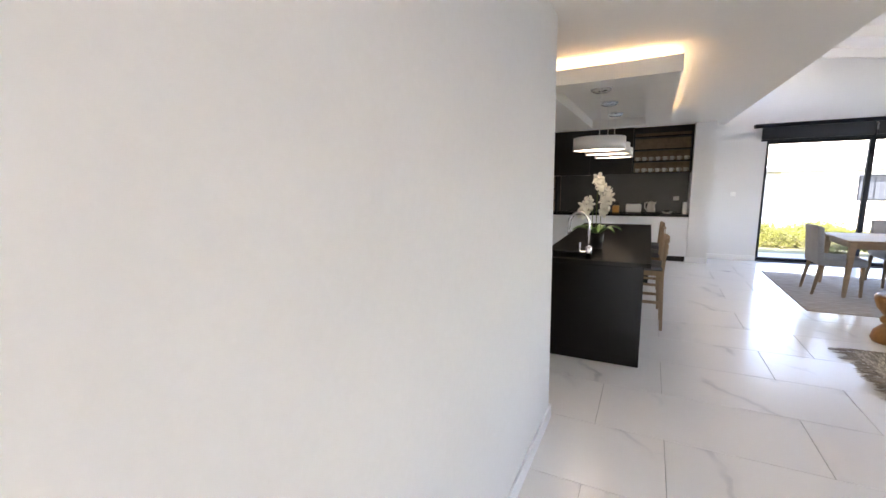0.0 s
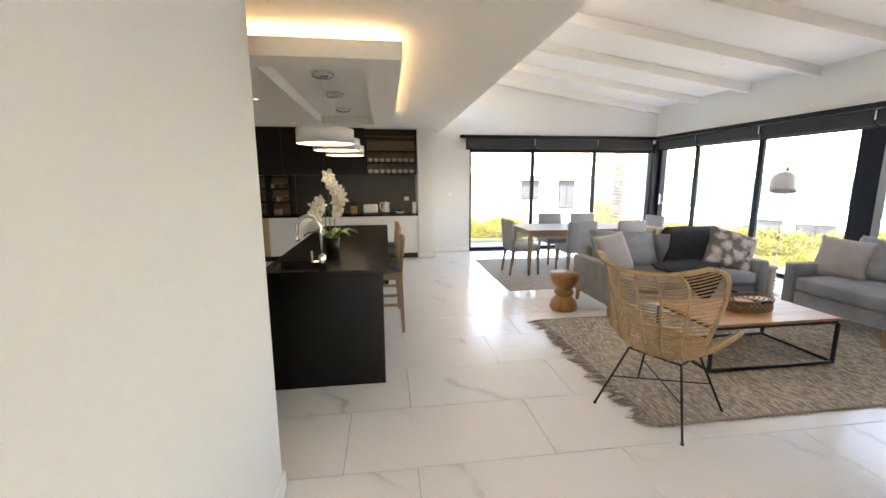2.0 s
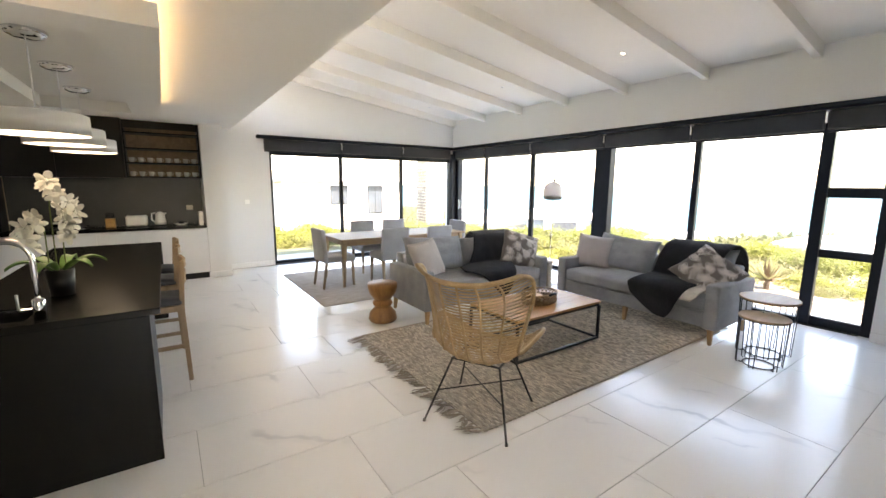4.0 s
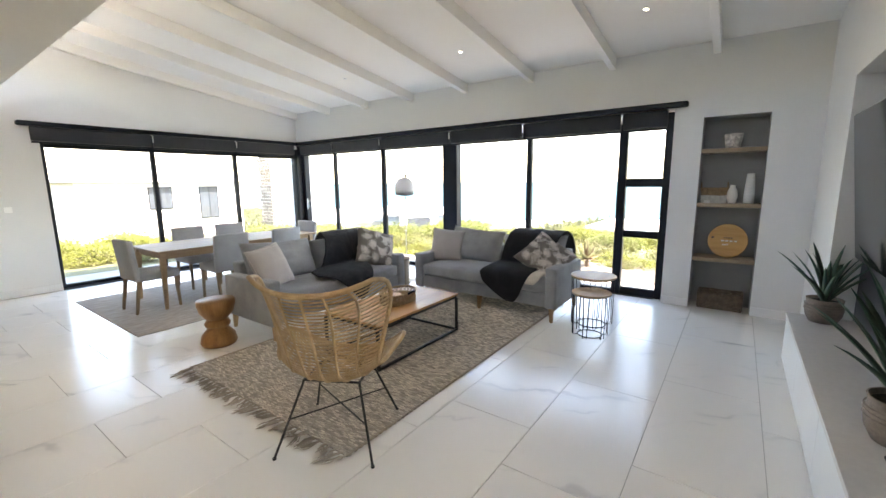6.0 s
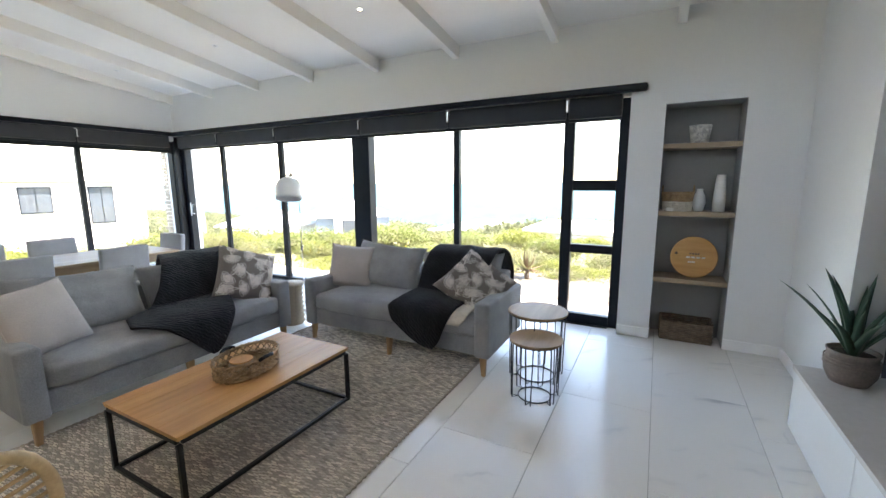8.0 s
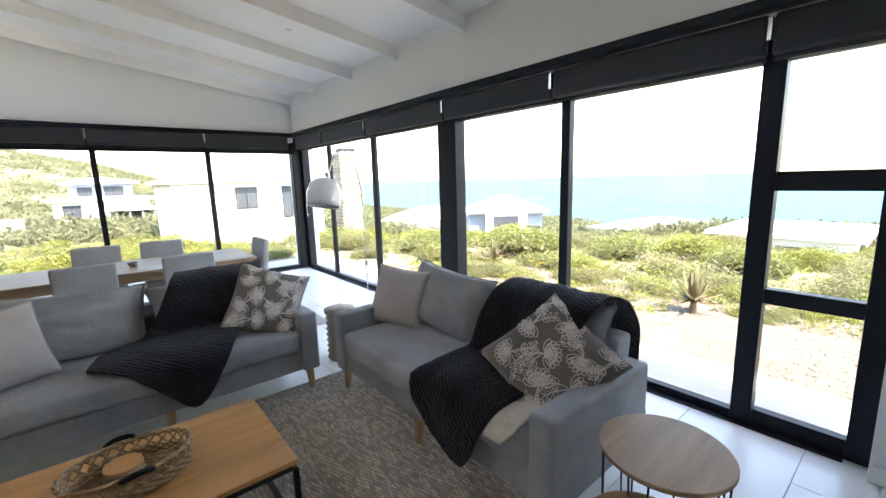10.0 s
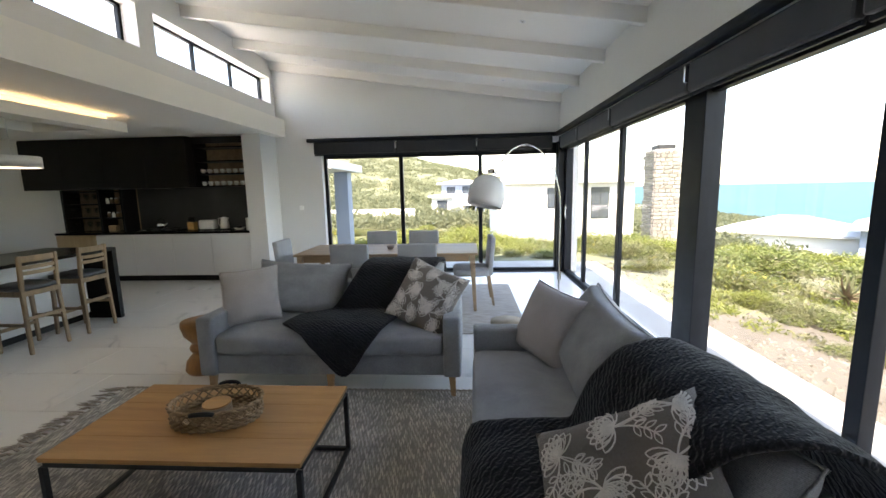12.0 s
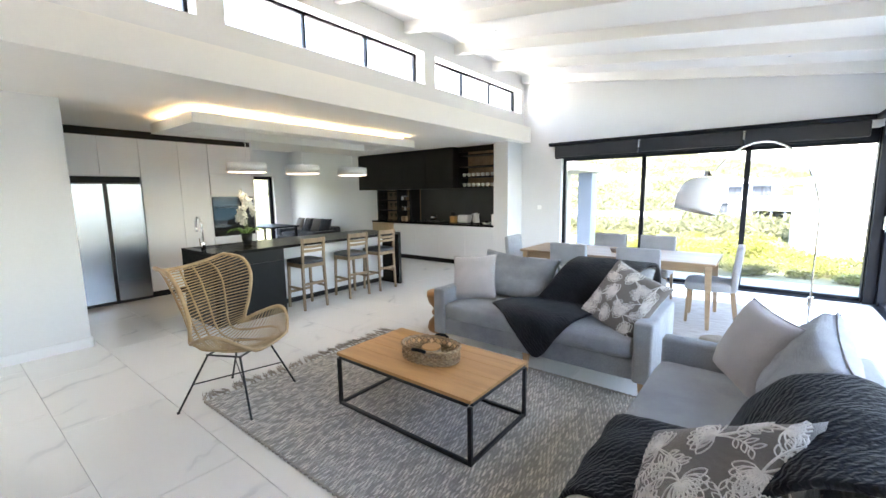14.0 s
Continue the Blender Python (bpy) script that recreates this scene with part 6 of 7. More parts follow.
# ---- niche ----
for i, z in enumerate((0.585, 1.235, 1.865)):
    sh_ = thing("niche_shelf", "pale oak shelf in the wall niche", "shelf", "niche shelves")
    part("board", B((9.02, 3.584, z), (9.329, 4.196, z + 0.045), 0.003), M_SHELFWOOD, sh_)
v1 = tagged(new("mottled_vase", mesh_of(Lt([(0.0, 0), (0.07, 0), (0.078, 0.05), (0.09, 0.14), (0.092, 0.165), (0.085, 0.165), (0.08, 0.14), (0.0, 0.01)], 28), "mottled_vase", M_MOTTLED, True)), "pale mottled pot on the top niche shelf", "vase")
v1.location = (9.17, 3.90, 1.911)
v2 = tagged(new("vase", mesh_of(Lt([(0.0, 0), (0.035, 0), (0.055, 0.07), (0.05, 0.14), (0.025, 0.19), (0.028, 0.21), (0.02, 0.21), (0.0, 0.02)], 24), "vase", M_CERAMIC, True)), "short white ceramic vase on the niche shelf", "vase", "white vases")
v2.location = (9.15, 3.86, 1.281)
v3 = tagged(new("vase", mesh_of(Lt([(0.0, 0), (0.05, 0), (0.052, 0.1), (0.042, 0.27), (0.036, 0.34), (0.03, 0.34), (0.0, 0.02)], 24), "vase", M_CERAMIC, True)), "tall white ceramic vase on the niche shelf", "vase", "white vases")
v3.location = (9.16, 3.70, 1.281)
bs = thing("basket", "small two-tone woven basket on the niche shelf", "basket", at=(9.15, 4.04, 1.281))
_b = bmesh.new()
basket_wall(_b, 0.085, 0.115, 0.0, 0.09, 6, 16, 0.008, 0.06)
part("lower_weave", _b, M_WICKERWHITE, bs, "white painted lower weave")
_b = bmesh.new()
basket_wall(_b, 0.092, 0.123, 0.09, 0.18, 6, 16, 0.008, 0.06)
part("upper_weave", _b, M_WICKER, bs)
part("bottom", Lt([(0.0, 0.004), (0.084, 0.004)], 20), M_WICKER, bs)
for sy in (-1, 1):
    part("handle", T([(0.03 * math.cos(a), sy * 0.132, 0.17 + 0.07 * math.sin(a)) for a in [math.pi * k / 6 for k in range(7)]], 0.006, 6), M_WICKER, bs)
sb = thing("small_box", "tiny white box at the shelf's edge", "box", at=(9.06, 4.10, 1.281))
part("body", B((-0.02, -0.03, 0), (0.02, 0.03, 0.03), 0.003), M_CERAMIC, sb)
cbd = thing("serving_board", "round wooden serving board leaning in the niche", "serving board", at=(9.16, 3.86, 0.631))
_b = Lt([(0.0, -0.011), (0.195, -0.011), (0.20, -0.007), (0.20, 0.007), (0.195, 0.011), (0.0, 0.011)], 56)
bo = part("board", _b, M_BOARD, cbd)
bo.matrix_basis = pose(0, 0, 0.20) @ pose(0, 0, 0, 0, -82, 0)
for k, (y, z, w) in enumerate(((0.0, 0.235, 0.09), (-0.01, 0.20, 0.17), (0.02, 0.155, 0.06))):
    for j in range(4):
        part("lettering", B((-0.0205, y - w / 2 + j * w / 4, z - 0.008), (-0.017, y - w / 2 + (j + 0.7) * w / 4, z + 0.008)), M_CERAMIC if k else M_DARKWICKER, cbd, "row of worn lettering").matrix_basis = pose(0.0 + (z - 0.2) * 0.14, 0, 0)
# flat dark disc on the uncut board, for the shade inside its hole
part("hole_shade", Lt([(0.0, 0.0), (0.014, 0.0)], 14), M_DARKWICKER, cbd).matrix_basis = pose(-0.0145, 0.15, 0.235, 0, -82, 0)
lb = thing("basket", "dark rectangular wicker basket on the niche floor", "basket", at=(9.16, 3.88, 0.0))
_b = bmesh.new()
for k in range(11):
    z = 0.012 + k * 0.018
    w = 0.004 * (-1) ** k
    c = [(-0.13, -0.22), (0.13, -0.22), (0.13, 0.22), (-0.13, 0.22)]
    pts = []
    for (x0, y0), (x1, y1) in zip(c, c[1:] + c[:1]):
        for i in range(12):
            f = i / 12
            o = 0.005 * math.sin(i * math.pi / 2 + k * math.pi)
            pts.append((x0 + (x1 - x0) * f + (o if x0 == x1 else 0), y0 + (y1 - y0) * f + (o if y0 == y1 else 0), z))
    tube(_b, pts, 0.0095, 5, True)
part("weave", _b, M_DARKWICKER, lb)
part("bottom", B((-0.125, -0.215, 0.001), (0.125, 0.215, 0.01)), M_DARKWICKER, lb)


# ---- outdoors ----
SEA_Z = -12.5


def smooth(a, b, v):
    f = min(1, max(0, (v - a) / (b - a)))
    return f * f * (3 - 2 * f)


def land(x, y):
    """The lie of the land: level round the house, falling to the sea on +x, a scrub hill rising beyond +y and -x."""
    z = -0.16 - 0.098 * max(0, x - 13) - 0.07 * (max(0, x - 10.2) - max(0, x - 13))
    z -= 1.9 * smooth(14.0, 27, y)
    r = math.hypot(x - 6, y - 8)
    az = math.degrees(math.atan2(x - 6, y - 8))
    e = max(0, min(7.5, (13 - az) * 0.20)) if az > -110 else max(0, 7.5 - (-110 - az) * 0.3)
    z += smooth(28, 330, r) * 330 * math.tan(radians(e)) * 1.12
    if r > 12:
        z += noise.noise(Vector((x * 0.05, y * 0.05, 0))) * min(1.2, (r - 12) * 0.03)
        z += noise.noise(Vector((x * 0.25, y * 0.25, 5))) * 0.2
    return z


_b = bmesh.new()
rad = [0, 3, 5.5, 8, 10, 12, 14, 17, 20, 24, 29, 35, 42, 51, 62, 76, 93, 115, 140, 175, 220, 280, 350, 450, 600, 900, 1500, 2600]
rings = []
for r in rad:
    row = []
    for k in range(96):
        a = 2 * math.pi * k / 96
        x, y = 6 + r * math.sin(a), 8 + r * math.cos(a)
        z = land(x, y)
        if r > 350:
            z = max(min(z, 60), -40) if z > SEA_Z else -40
        if -5.2 < x < 9.4 and -1.3 < y < 12.4:
            z = min(z, -0.25)
        row.append(_b.verts.new((x, y, z)))
    rings.append(row)
for p, q in zip(rings, rings[1:]):
    for k in range(96):
        if p is rings[0]:
            continue
        _b.faces.new((p[k], p[(k + 1) % 96], q[(k + 1) % 96], q[k]))
bmesh.ops.remove_doubles(_b, verts=rings[0], dist=0.001)
for v in [v for v in _b.verts if not v.link_faces]:
    _b.verts.remove(v)
struct("ground", _b, M_GROUND, "sandy ground with low coastal scrub", True)
_b = bmesh.new()
_v = [_b.verts.new(c) for c in ((60, -4500, SEA_Z), (4600, -4500, SEA_Z), (4600, 4500, SEA_Z), (60, 4500, SEA_Z))]
_b.faces.new(_v)
struct("water", _b, M_SEA, "turquoise sea to the horizon")
struct("pavement", B((9.35, 2.4, -0.22), (10.05, 13.1, -0.03), 0.01), M_PAVE, "pale paved strip outside the sea windows")
struct("terrace", B((3.0, 12.3, -0.22), (9.345, 13.3, -0.03), 0.01), M_PAVE, "pale paved terrace outside the dining windows")

# pale gravel bed along the sea side
_b = bmesh.new()
_g = [[_b.verts.new((10.04 + 3.4 * i / 8 + 0.25 * math.sin(j * 1.3) * (i == 8), 1.5 + 8.5 * j / 12, land(10.04 + 3.4 * i / 8, 1.5 + 8.5 * j / 12) + 0.012)) for j in range(13)] for i in range(9)]
for i in range(8):
    for j in range(12):
        _b.faces.new((_g[i][j], _g[i + 1][j], _g[i + 1][j + 1], _g[i][j + 1]))
struct("gravel_bed", _b, mat("pale_gravel", (0.115, 0.10, 0.082), 0.95, color2=(0.065, 0.056, 0.045), scale=3, fine=45, bump=0.6, dist=0.02), "pale gravel bed beside the house", True)

# pebbles
rs = np.random.RandomState(9)
n = 7000
px = np.concatenate([rs.uniform(10.1, 13.6, n), rs.uniform(10.1, 16, 1500)])
py = np.concatenate([rs.uniform(2.0, 9.0, n), rs.uniform(7, 14, 1500)])
pz = np.array([land(a, b) for a, b in zip(px, py)])
sz = rs.uniform(0.022, 0.06, px.size)
an = rs.uniform(0, 6.28, px.size)
octa = np.array([[1, 0, 0], [0, 1, 0], [-1, 0, 0], [0, -1, 0], [0, 0, 0.55], [0, 0, -0.4]])
ca, sa = np.cos(an), np.sin(an)
vx = (octa[None, :, 0] * ca[:, None] - octa[None, :, 1] * sa[:, None] * 0.7) * sz[:, None] + px[:, None]
vy = (octa[None, :, 0] * sa[:, None] + octa[None, :, 1] * ca[:, None] * 0.7) * sz[:, None] + py[:, None]
vz = octa[None, :, 2] * sz[:, None] + pz[:, None]
vv = np.stack([vx, vy, vz], 2).reshape(-1, 3)
fo = np.array([[0, 1, 4], [1, 2, 4], [2, 3, 4], [3, 0, 4], [1, 0, 5], [2, 1, 5], [3, 2, 5], [0, 3, 5]])
ff = (np.arange(px.size)[:, None, None] * 6 + fo[None]).reshape(-1, 3)
me = bpy.data.meshes.new("pebbles")
me.from_pydata(vv.tolist(), [], ff.tolist())
me.materials.append(M_GRAVEL)
tagged(new("pebbles", me), "pale pebbles strewn over the garden bed", "pebbles", kind="stuff")


def leaf_cloud(name, lobes, count, size, material, seed):
    """Many small leaves over the outside of some lobes (x, y, z, radius, flatness), uneven and open."""
    r_ = np.random.RandomState(seed)
    lob = np.array(lobes)
    pick = r_.choice(len(lob), count, p=lob[:, 3] ** 2 / (lob[:, 3] ** 2).sum())
    d = r_.normal(size=(count, 3))
    d[:, 2] = np.abs(d[:, 2]) * 0.9 + 0.05 * r_.normal(size=count)
    d /= np.linalg.norm(d, axis=1)[:, None]
    rr = lob[pick, 3] * (1 + 0.22 * r_.normal(size=count)).clip(0.55, 1.45)
    c = lob[pick, :3] + d * rr[:, None] * np.array([1, 1, 1])[None] * np.stack([np.ones(count), np.ones(count), lob[pick, 4]], 1)
    t = r_.normal(size=(count, 3)) + d * 0.8
    t /= np.linalg.norm(t, axis=1)[:, None]
    u = np.cross(t, r_.normal(size=(count, 3)))
    u /= np.linalg.norm(u, axis=1)[:, None]
    s = size * r_.uniform(0.6, 1.5, count)
    a = c - t * s[:, None]
    b2 = c + u * s[:, None] * 0.42
    e = c + t * s[:, None]
    g = c - u * s[:, None] * 0.42
    v = np.stack([a, b2, e, g], 1).reshape(-1, 3)
    f = np.arange(count * 4).reshape(-1, 4)
    m_ = bpy.data.meshes.new(name)
    m_.from_pydata(v.tolist(), [], f.tolist())
    m_.materials.append(material)
    return m_


def shrub_kind(seed, material, flower=False):
    rd = random.Random(seed)
    lobes = []
    for k in range(9):
        a, q = rd.uniform(0, 6.28), rd.uniform(0, 0.62)
        lobes.append((q * math.cos(a), q * math.sin(a), rd.uniform(0.08, 0.36), rd.uniform(0.22, 0.42), rd.uniform(0.7, 1.1)))
    leaves = leaf_cloud("crown", lobes, 5600, 0.024, material, seed)
    inner = leaf_cloud("inner_crown", [(x, y, z * 0.8, r * 0.72, f) for x, y, z, r, f in lobes], 1800, 0.05, M_LEAF2 if material is not M_LEAF2 else M_LEAF, seed + 50)
    _q = bmesh.new()
    for k in range(9):
        x, y, z, r, f = lobes[k]
        tube(_q, [(0, 0, -0.15), (x * 0.4, y * 0.4, z * 0.4), (x, y, z + r * 0.4)], [0.025, 0.016, 0.006], 5)
    tw = mesh_of(_q, "stem", M_TWIG)
    fl_ = leaf_cloud("blossom", lobes, 260, 0.03, M_FLOWER, seed + 90) if flower else None
    return leaves, inner, tw, fl_


KINDS = [shrub_kind(1, M_LEAF), shrub_kind(2, M_LEAF2), shrub_kind(3, M_LEAF3), shrub_kind(4, M_LEAF, True), shrub_kind(5, M_LEAF2, True), shrub_kind(6, M_LEAF3)]
LABELS = ["dense green coastal shrub in the garden", "greyish olive coastal shrub in the garden", "bright yellow-green shrub in the garden", "green shrub with small yellow flowers", "olive shrub with yellow flower heads", "bright green rounded garden shrub"]


def shrub(x, y, s, kind, turn=0.0, tall=1.0):
    e = thing("garden_shrub", LABELS[kind], "shrub", "coastal garden shrubs", (x, y, land(x, y) - 0.04), turn)
    e.scale = (s, s, s * tall)
    for nm, me_ in zip(("crown", "inner_crown", "stem", "blossom"), KINDS[kind]):
        if me_:
            o = new(nm, me_)
            o.parent = e


rd = random.Random(21)
spots = [(5.6, 16.6, 1.35, 2), (6.9, 15.2, 0.7, 1), (7.7, 18.6, 1.75, 2), (8.9, 20.0, 1.7, 5), (7.8, 14.7, 0.55, 4), (8.6, 15.4, 0.75, 2), (9.5, 14.8, 0.7, 0), (7.3, 16.3, 0.9, 0), (5.2, 16.2, 1.25, 2), (6.6, 17.0, 1.1, 5), (4.0, 18.0, 1.3, 2), (8.2, 17.6, 1.2, 2), (9.8, 18.2, 1.5, 0), (11.4, 17.2, 1.4, 3), (12.8, 18.5, 1.5, 0), (11.2, 14.6, 0.9, 1),
         (12.4, 15.2, 1.2, 2), (13.2, 12.8, 1.5, 0), (11.3, 8.6, 0.45, 1), (11.9, 7.5, 0.5, 4), (12.9, 7.2, 0.6, 3), (13.4, 8.9, 0.8, 5), (11.5, 10.7, 0.5, 2), (12.6, 5.7, 0.4, 1), (13.6, 6.0, 0.6, 2), (11.6, 3.3, 0.45, 4), (14.6, 11.4, 1.6, 0), (13.8, 9.8, 0.9, 3), (16.0, 12.8, 1.7, 5), (17.2, 10.0, 1.6, 0), (15.4, 8.2, 1.0, 4), (17.5, 7.2, 1.2, 0), (19.5, 8.6, 1.6, 5),
         (14.2, 6.6, 0.7, 1), (12.6, 8.4, 0.6, 4), (11.8, 9.9, 0.6, 1), (13.3, 5.2, 0.55, 2), (15.2, 5.0, 0.8, 1), (12.9, 4.0, 0.55, 2), (14.4, 3.6, 0.6, 4), (16.5, 4.4, 0.9, 3), (18.5, 5.2, 1.1, 1), (20.5, 6.6, 1.3, 2),
         (12.0, 11.6, 0.7, 3), (11.0, 12.9, 0.55, 4), (3.0, 20, 1.5, 1), (6.0, 20.5, 1.5, 0), (8.6, 20.6, 1.4, 1), (11.0, 21.0, 1.6, 5), (13.6, 21.5, 1.7, 1), (15.5, 19.5, 1.6, 0), (17.6, 17.0, 1.7, 2)]
for x, y, s, k in spots:
    shrub(x, y, s, k, rd.uniform(0, 360), rd.uniform(0.5, 0.85))
for i in range(190):
    a = rd.uniform(-38, 100)
    r = 13 + 34 * rd.random() ** 0.8
    x, y = 6 + r * math.sin(radians(a)), 8 + r * math.cos(radians(a))
    if (7.5 < x < 20 and 24 < y < 40) or (x < 12.5 and y < 15) or (31 < x < 45 and 26 < y < 40):
        continue
    if x > 13 and y < 17 and rd.random() < 0.6:
        continue
    shrub(x, y, rd.uniform(0.7, 1.7), rd.randrange(6), rd.uniform(0, 360), rd.uniform(0.4, 0.75))

# low growth: one joined sheet of tufts near the house, another over the hill and down to the shore
def tufts(name, label, count, az, r0, r1, power, s0, s1, grow, per, leaf, material, seed):
    q = np.random.RandomState(seed)
    a = np.radians(q.uniform(az[0], az[1], count))
    r = r0 + (r1 - r0) * q.random_sample(count) ** power
    x, y = 6 + r * np.sin(a), 8 + r * np.cos(a)
    keep = (x > 10.35) | (y > 13.5)
    keep &= ~(((x > 7.5) & (x < 20) & (y > 25) & (y < 41)) | ((x < 10.1) & (y < 13.5)) | ((x < 11.3) & (y < 9)) | ((x < 12.4) & (y < 6.6)) | ((x > 30) & (x < 46) & (y > 27) & (y < 42)))
    x, y, r = x[keep], y[keep], r[keep]
    z = np.array([land(u, v) for u, v in zip(x, y)])
    ok = z > SEA_Z + 0.3
    x, y, z, r = x[ok], y[ok], z[ok], r[ok]
    n_ = x.size
    s = q.uniform(s0, s1, n_) * (1 + r * grow)
    d = q.normal(size=(n_, per, 3))
    d[:, :, 2] = np.abs(d[:, :, 2]) * 0.7
    d /= np.linalg.norm(d, axis=2)[:, :, None]
    c = np.stack([x, y, z], 1)[:, None] + d * (s[:, None] * q.uniform(0.55, 1.1, (n_, per)))[:, :, None] * np.array((1, 1, 0.7))
    t = q.normal(size=(n_, per, 3)) * leaf * s[:, None, None]
    u = q.normal(size=(n_, per, 3)) * leaf * 0.7 * s[:, None, None]
    v = np.stack([c - t, c + u, c + t], 2).reshape(-1, 3)
    m_ = bpy.data.meshes.new(name)
    m_.from_pydata(v.tolist(), [], np.arange(v.shape[0]).reshape(-1, 3).tolist())
    m_.materials.append(material)
    tagged(new(name, m_), label, "scrub", kind="stuff")


M_FAR = mat("far_scrub_leaf", (0.135, 0.142, 0.078), 0.8, color2=(0.10, 0.112, 0.06), rand=0.8, island=True, scale=0.06, fine=2, bump=0)
thin_leaf(M_FAR)
tufts("low_scrub", "low mixed green and flowering groundcover", 1500, (-35, 112), 7.5, 34, 0.8, 0.16, 0.42, 0.012, 95, 0.085, M_LEAF2, 41)
tufts("bed_plants", "small green plants and grass in the garden bed", 230, (55, 122), 4.6, 8.2, 0.8, 0.07, 0.2, 0.0, 70, 0.13, M_LEAF3, 44)
tufts("bed_succulents", "grey-green low plants in the garden bed", 170, (40, 120), 5.0, 9.0, 0.7, 0.06, 0.18, 0.0, 60, 0.13, M_LEAF2, 45)
tufts("low_flowers", "low yellow-green groundcover", 950, (-35, 112), 7.5, 30, 0.8, 0.12, 0.34, 0.012, 85, 0.085, M_LEAF3, 42)
tufts("far_scrub", "low green and olive scrub covering the hillside", 12500, (-62, 105), 34, 360, 1.7, 0.6, 1.5, 0.005, 60, 0.115, M_FAR, 31)


def garden_aloe(x, y, s, seed):
    e = thing("garden_aloe", "spiky aloe with dry lower leaves in the pebble bed", "aloe", "garden aloes", (x, y, land(x, y)))
    rd_ = random.Random(seed)
    part("stem", T([(0, 0, -0.05), (0.01, 0, 0.2 * s)], [0.05 * s, 0.04 * s], 7), M_TWIG, e)
    for k in range(34):
        a = k * 2.399
        lift = -0.5 + 1.7 * k / 34
        _q = bmesh.new()
        rows = []
        for i in range(6):
            f = i / 5
            el = lift + 0.35 * f
            d = 0.42 * s * f * rd_.uniform(0.95, 1.05)
            w = 0.035 * s * (1 - f) + 0.002
            c = Vector((math.cos(a) * d * math.cos(el), math.sin(a) * d * math.cos(el), 0.2 * s + d * math.sin(el)))
            sd = Vector((-math.sin(a), math.cos(a), 0))
            rows.append([_q.verts.new(c + sd * w), _q.verts.new(c - Vector((0, 0, w * 0.5))), _q.verts.new(c - sd * w)])
        for p, q in zip(rows, rows[1:]):
            for j in range(2):
                _q.faces.new((p[j], p[j + 1], q[j + 1], q[j]))
        part("leaf", _q, M_TWIG if k % 5 == 0 or k < 9 else M_LEAF2, e)


garden_aloe(12.1, 6.35, 1.05, 1)
garden_aloe(12.6, 4.3, 1.0, 2)
garden_aloe(13.0, 10.8, 0.9, 3)


# neighbouring houses
def pane_window(parent, x, y, z0, z1, w, side="y"):
    fr_ = part("window", B((x - w / 2, y - 0.05, z0), (x + w / 2, y + 0.02, z1)) if side == "y" else B((x - 0.02, y - w / 2, z0), (x + 0.05, y + w / 2, z1)), M_ALU, parent, "dark framed window")
    for k in range(2):
        a = -w / 2 + 0.05 + k * (w / 2 - 0.02)
        b = a + w / 2 - 0.08
        part("pane", B((x + a, y - 0.058, z0 + 0.06), (x + b, y - 0.052, z1 - 0.06)) if side == "y" else B((x + 0.052, y + a, z0 + 0.06), (x + 0.058, y + b, z1 - 0.06)), M_FARGLASS, fr_)


def hip_roof(x0, y0, x1, y1, z, h, o=0.5):
    bm = bmesh.new()
    x0, y0, x1, y1 = x0 - o, y0 - o, x1 + o, y1 + o
    q = min(x1 - x0, y1 - y0) / 2
    base_ = [bm.verts.new(c) for c in ((x0, y0, z), (x1, y0, z), (x1, y1, z), (x0, y1, z))]
    low = [bm.verts.new((v.co.x, v.co.y, z - 0.18)) for v in base_]
    if x1 - x0 > y1 - y0:
        r0, r1 = bm.verts.new((x0 + q, (y0 + y1) / 2, z + h)), bm.verts.new((x1 - q, (y0 + y1) / 2, z + h))
        bm.faces.new((base_[0], base_[1], r1, r0)), bm.faces.new((base_[1], base_[2], r1)), bm.faces.new((base_[2], base_[3], r0, r1)), bm.faces.new((base_[3], base_[0], r0))
    else:
        r0, r1 = bm.verts.new(((x0 + x1) / 2, y0 + q, z + h)), bm.verts.new(((x0 + x1) / 2, y1 - q, z + h))
        bm.faces.new((base_[0], base_[1], r0)), bm.faces.new((base_[1], base_[2], r1, r0)), bm.faces.new((base_[2], base_[3], r1)), bm.faces.new((base_[3], base_[0], r0, r1))
    for i in range(4):
        bm.faces.new((base_[i], base_[(i + 1) % 4], low[(i + 1) % 4], low[i]))
    bm.faces.new(low[::-1])
    return bm


h1 = thing("neighbour_house", "white rendered neighbouring house with grey roof and stone chimney", "house")
part("wall", B((9.3, 31.4, -5), (18.0, 40, 1.72)), M_HOUSE, h1)
part("roof", hip_roof(9.3, 31.4, 18.0, 40, 1.92, 1.1), M_ROOF, h1, "low grey sheet roof")
for k in range(18):
    part("weatherboard", B((10.0, 31.34, -2.6 + k * 0.22), (12.3, 31.398, -2.6 + k * 0.22 + 0.2)), M_HOUSE, h1)
pane_window(h1, 13.14, 31.4, 0.15, 1.45, 1.25)
pane_window(h1, 15.85, 31.4, -0.55, 1.45, 1.15)
chy = part("chimney", B((16.42, 25.1, -4), (17.62, 26.3, 3.2)), M_GROUT, h1, "stone-clad chimney")
part("cap", B((16.62, 25.3, 3.2), (17.42, 26.1, 3.42)), M_IRON, chy)
rd = random.Random(5)
stone_m = [mesh_of(B((0, 0, 0), (w, 0.07, h), 0.015, 1), "stone", M_STONEWORK) for w, h in ((0.30, 0.16), (0.22, 0.18), (0.38, 0.15), (0.18, 0.13))]
z = -2.2
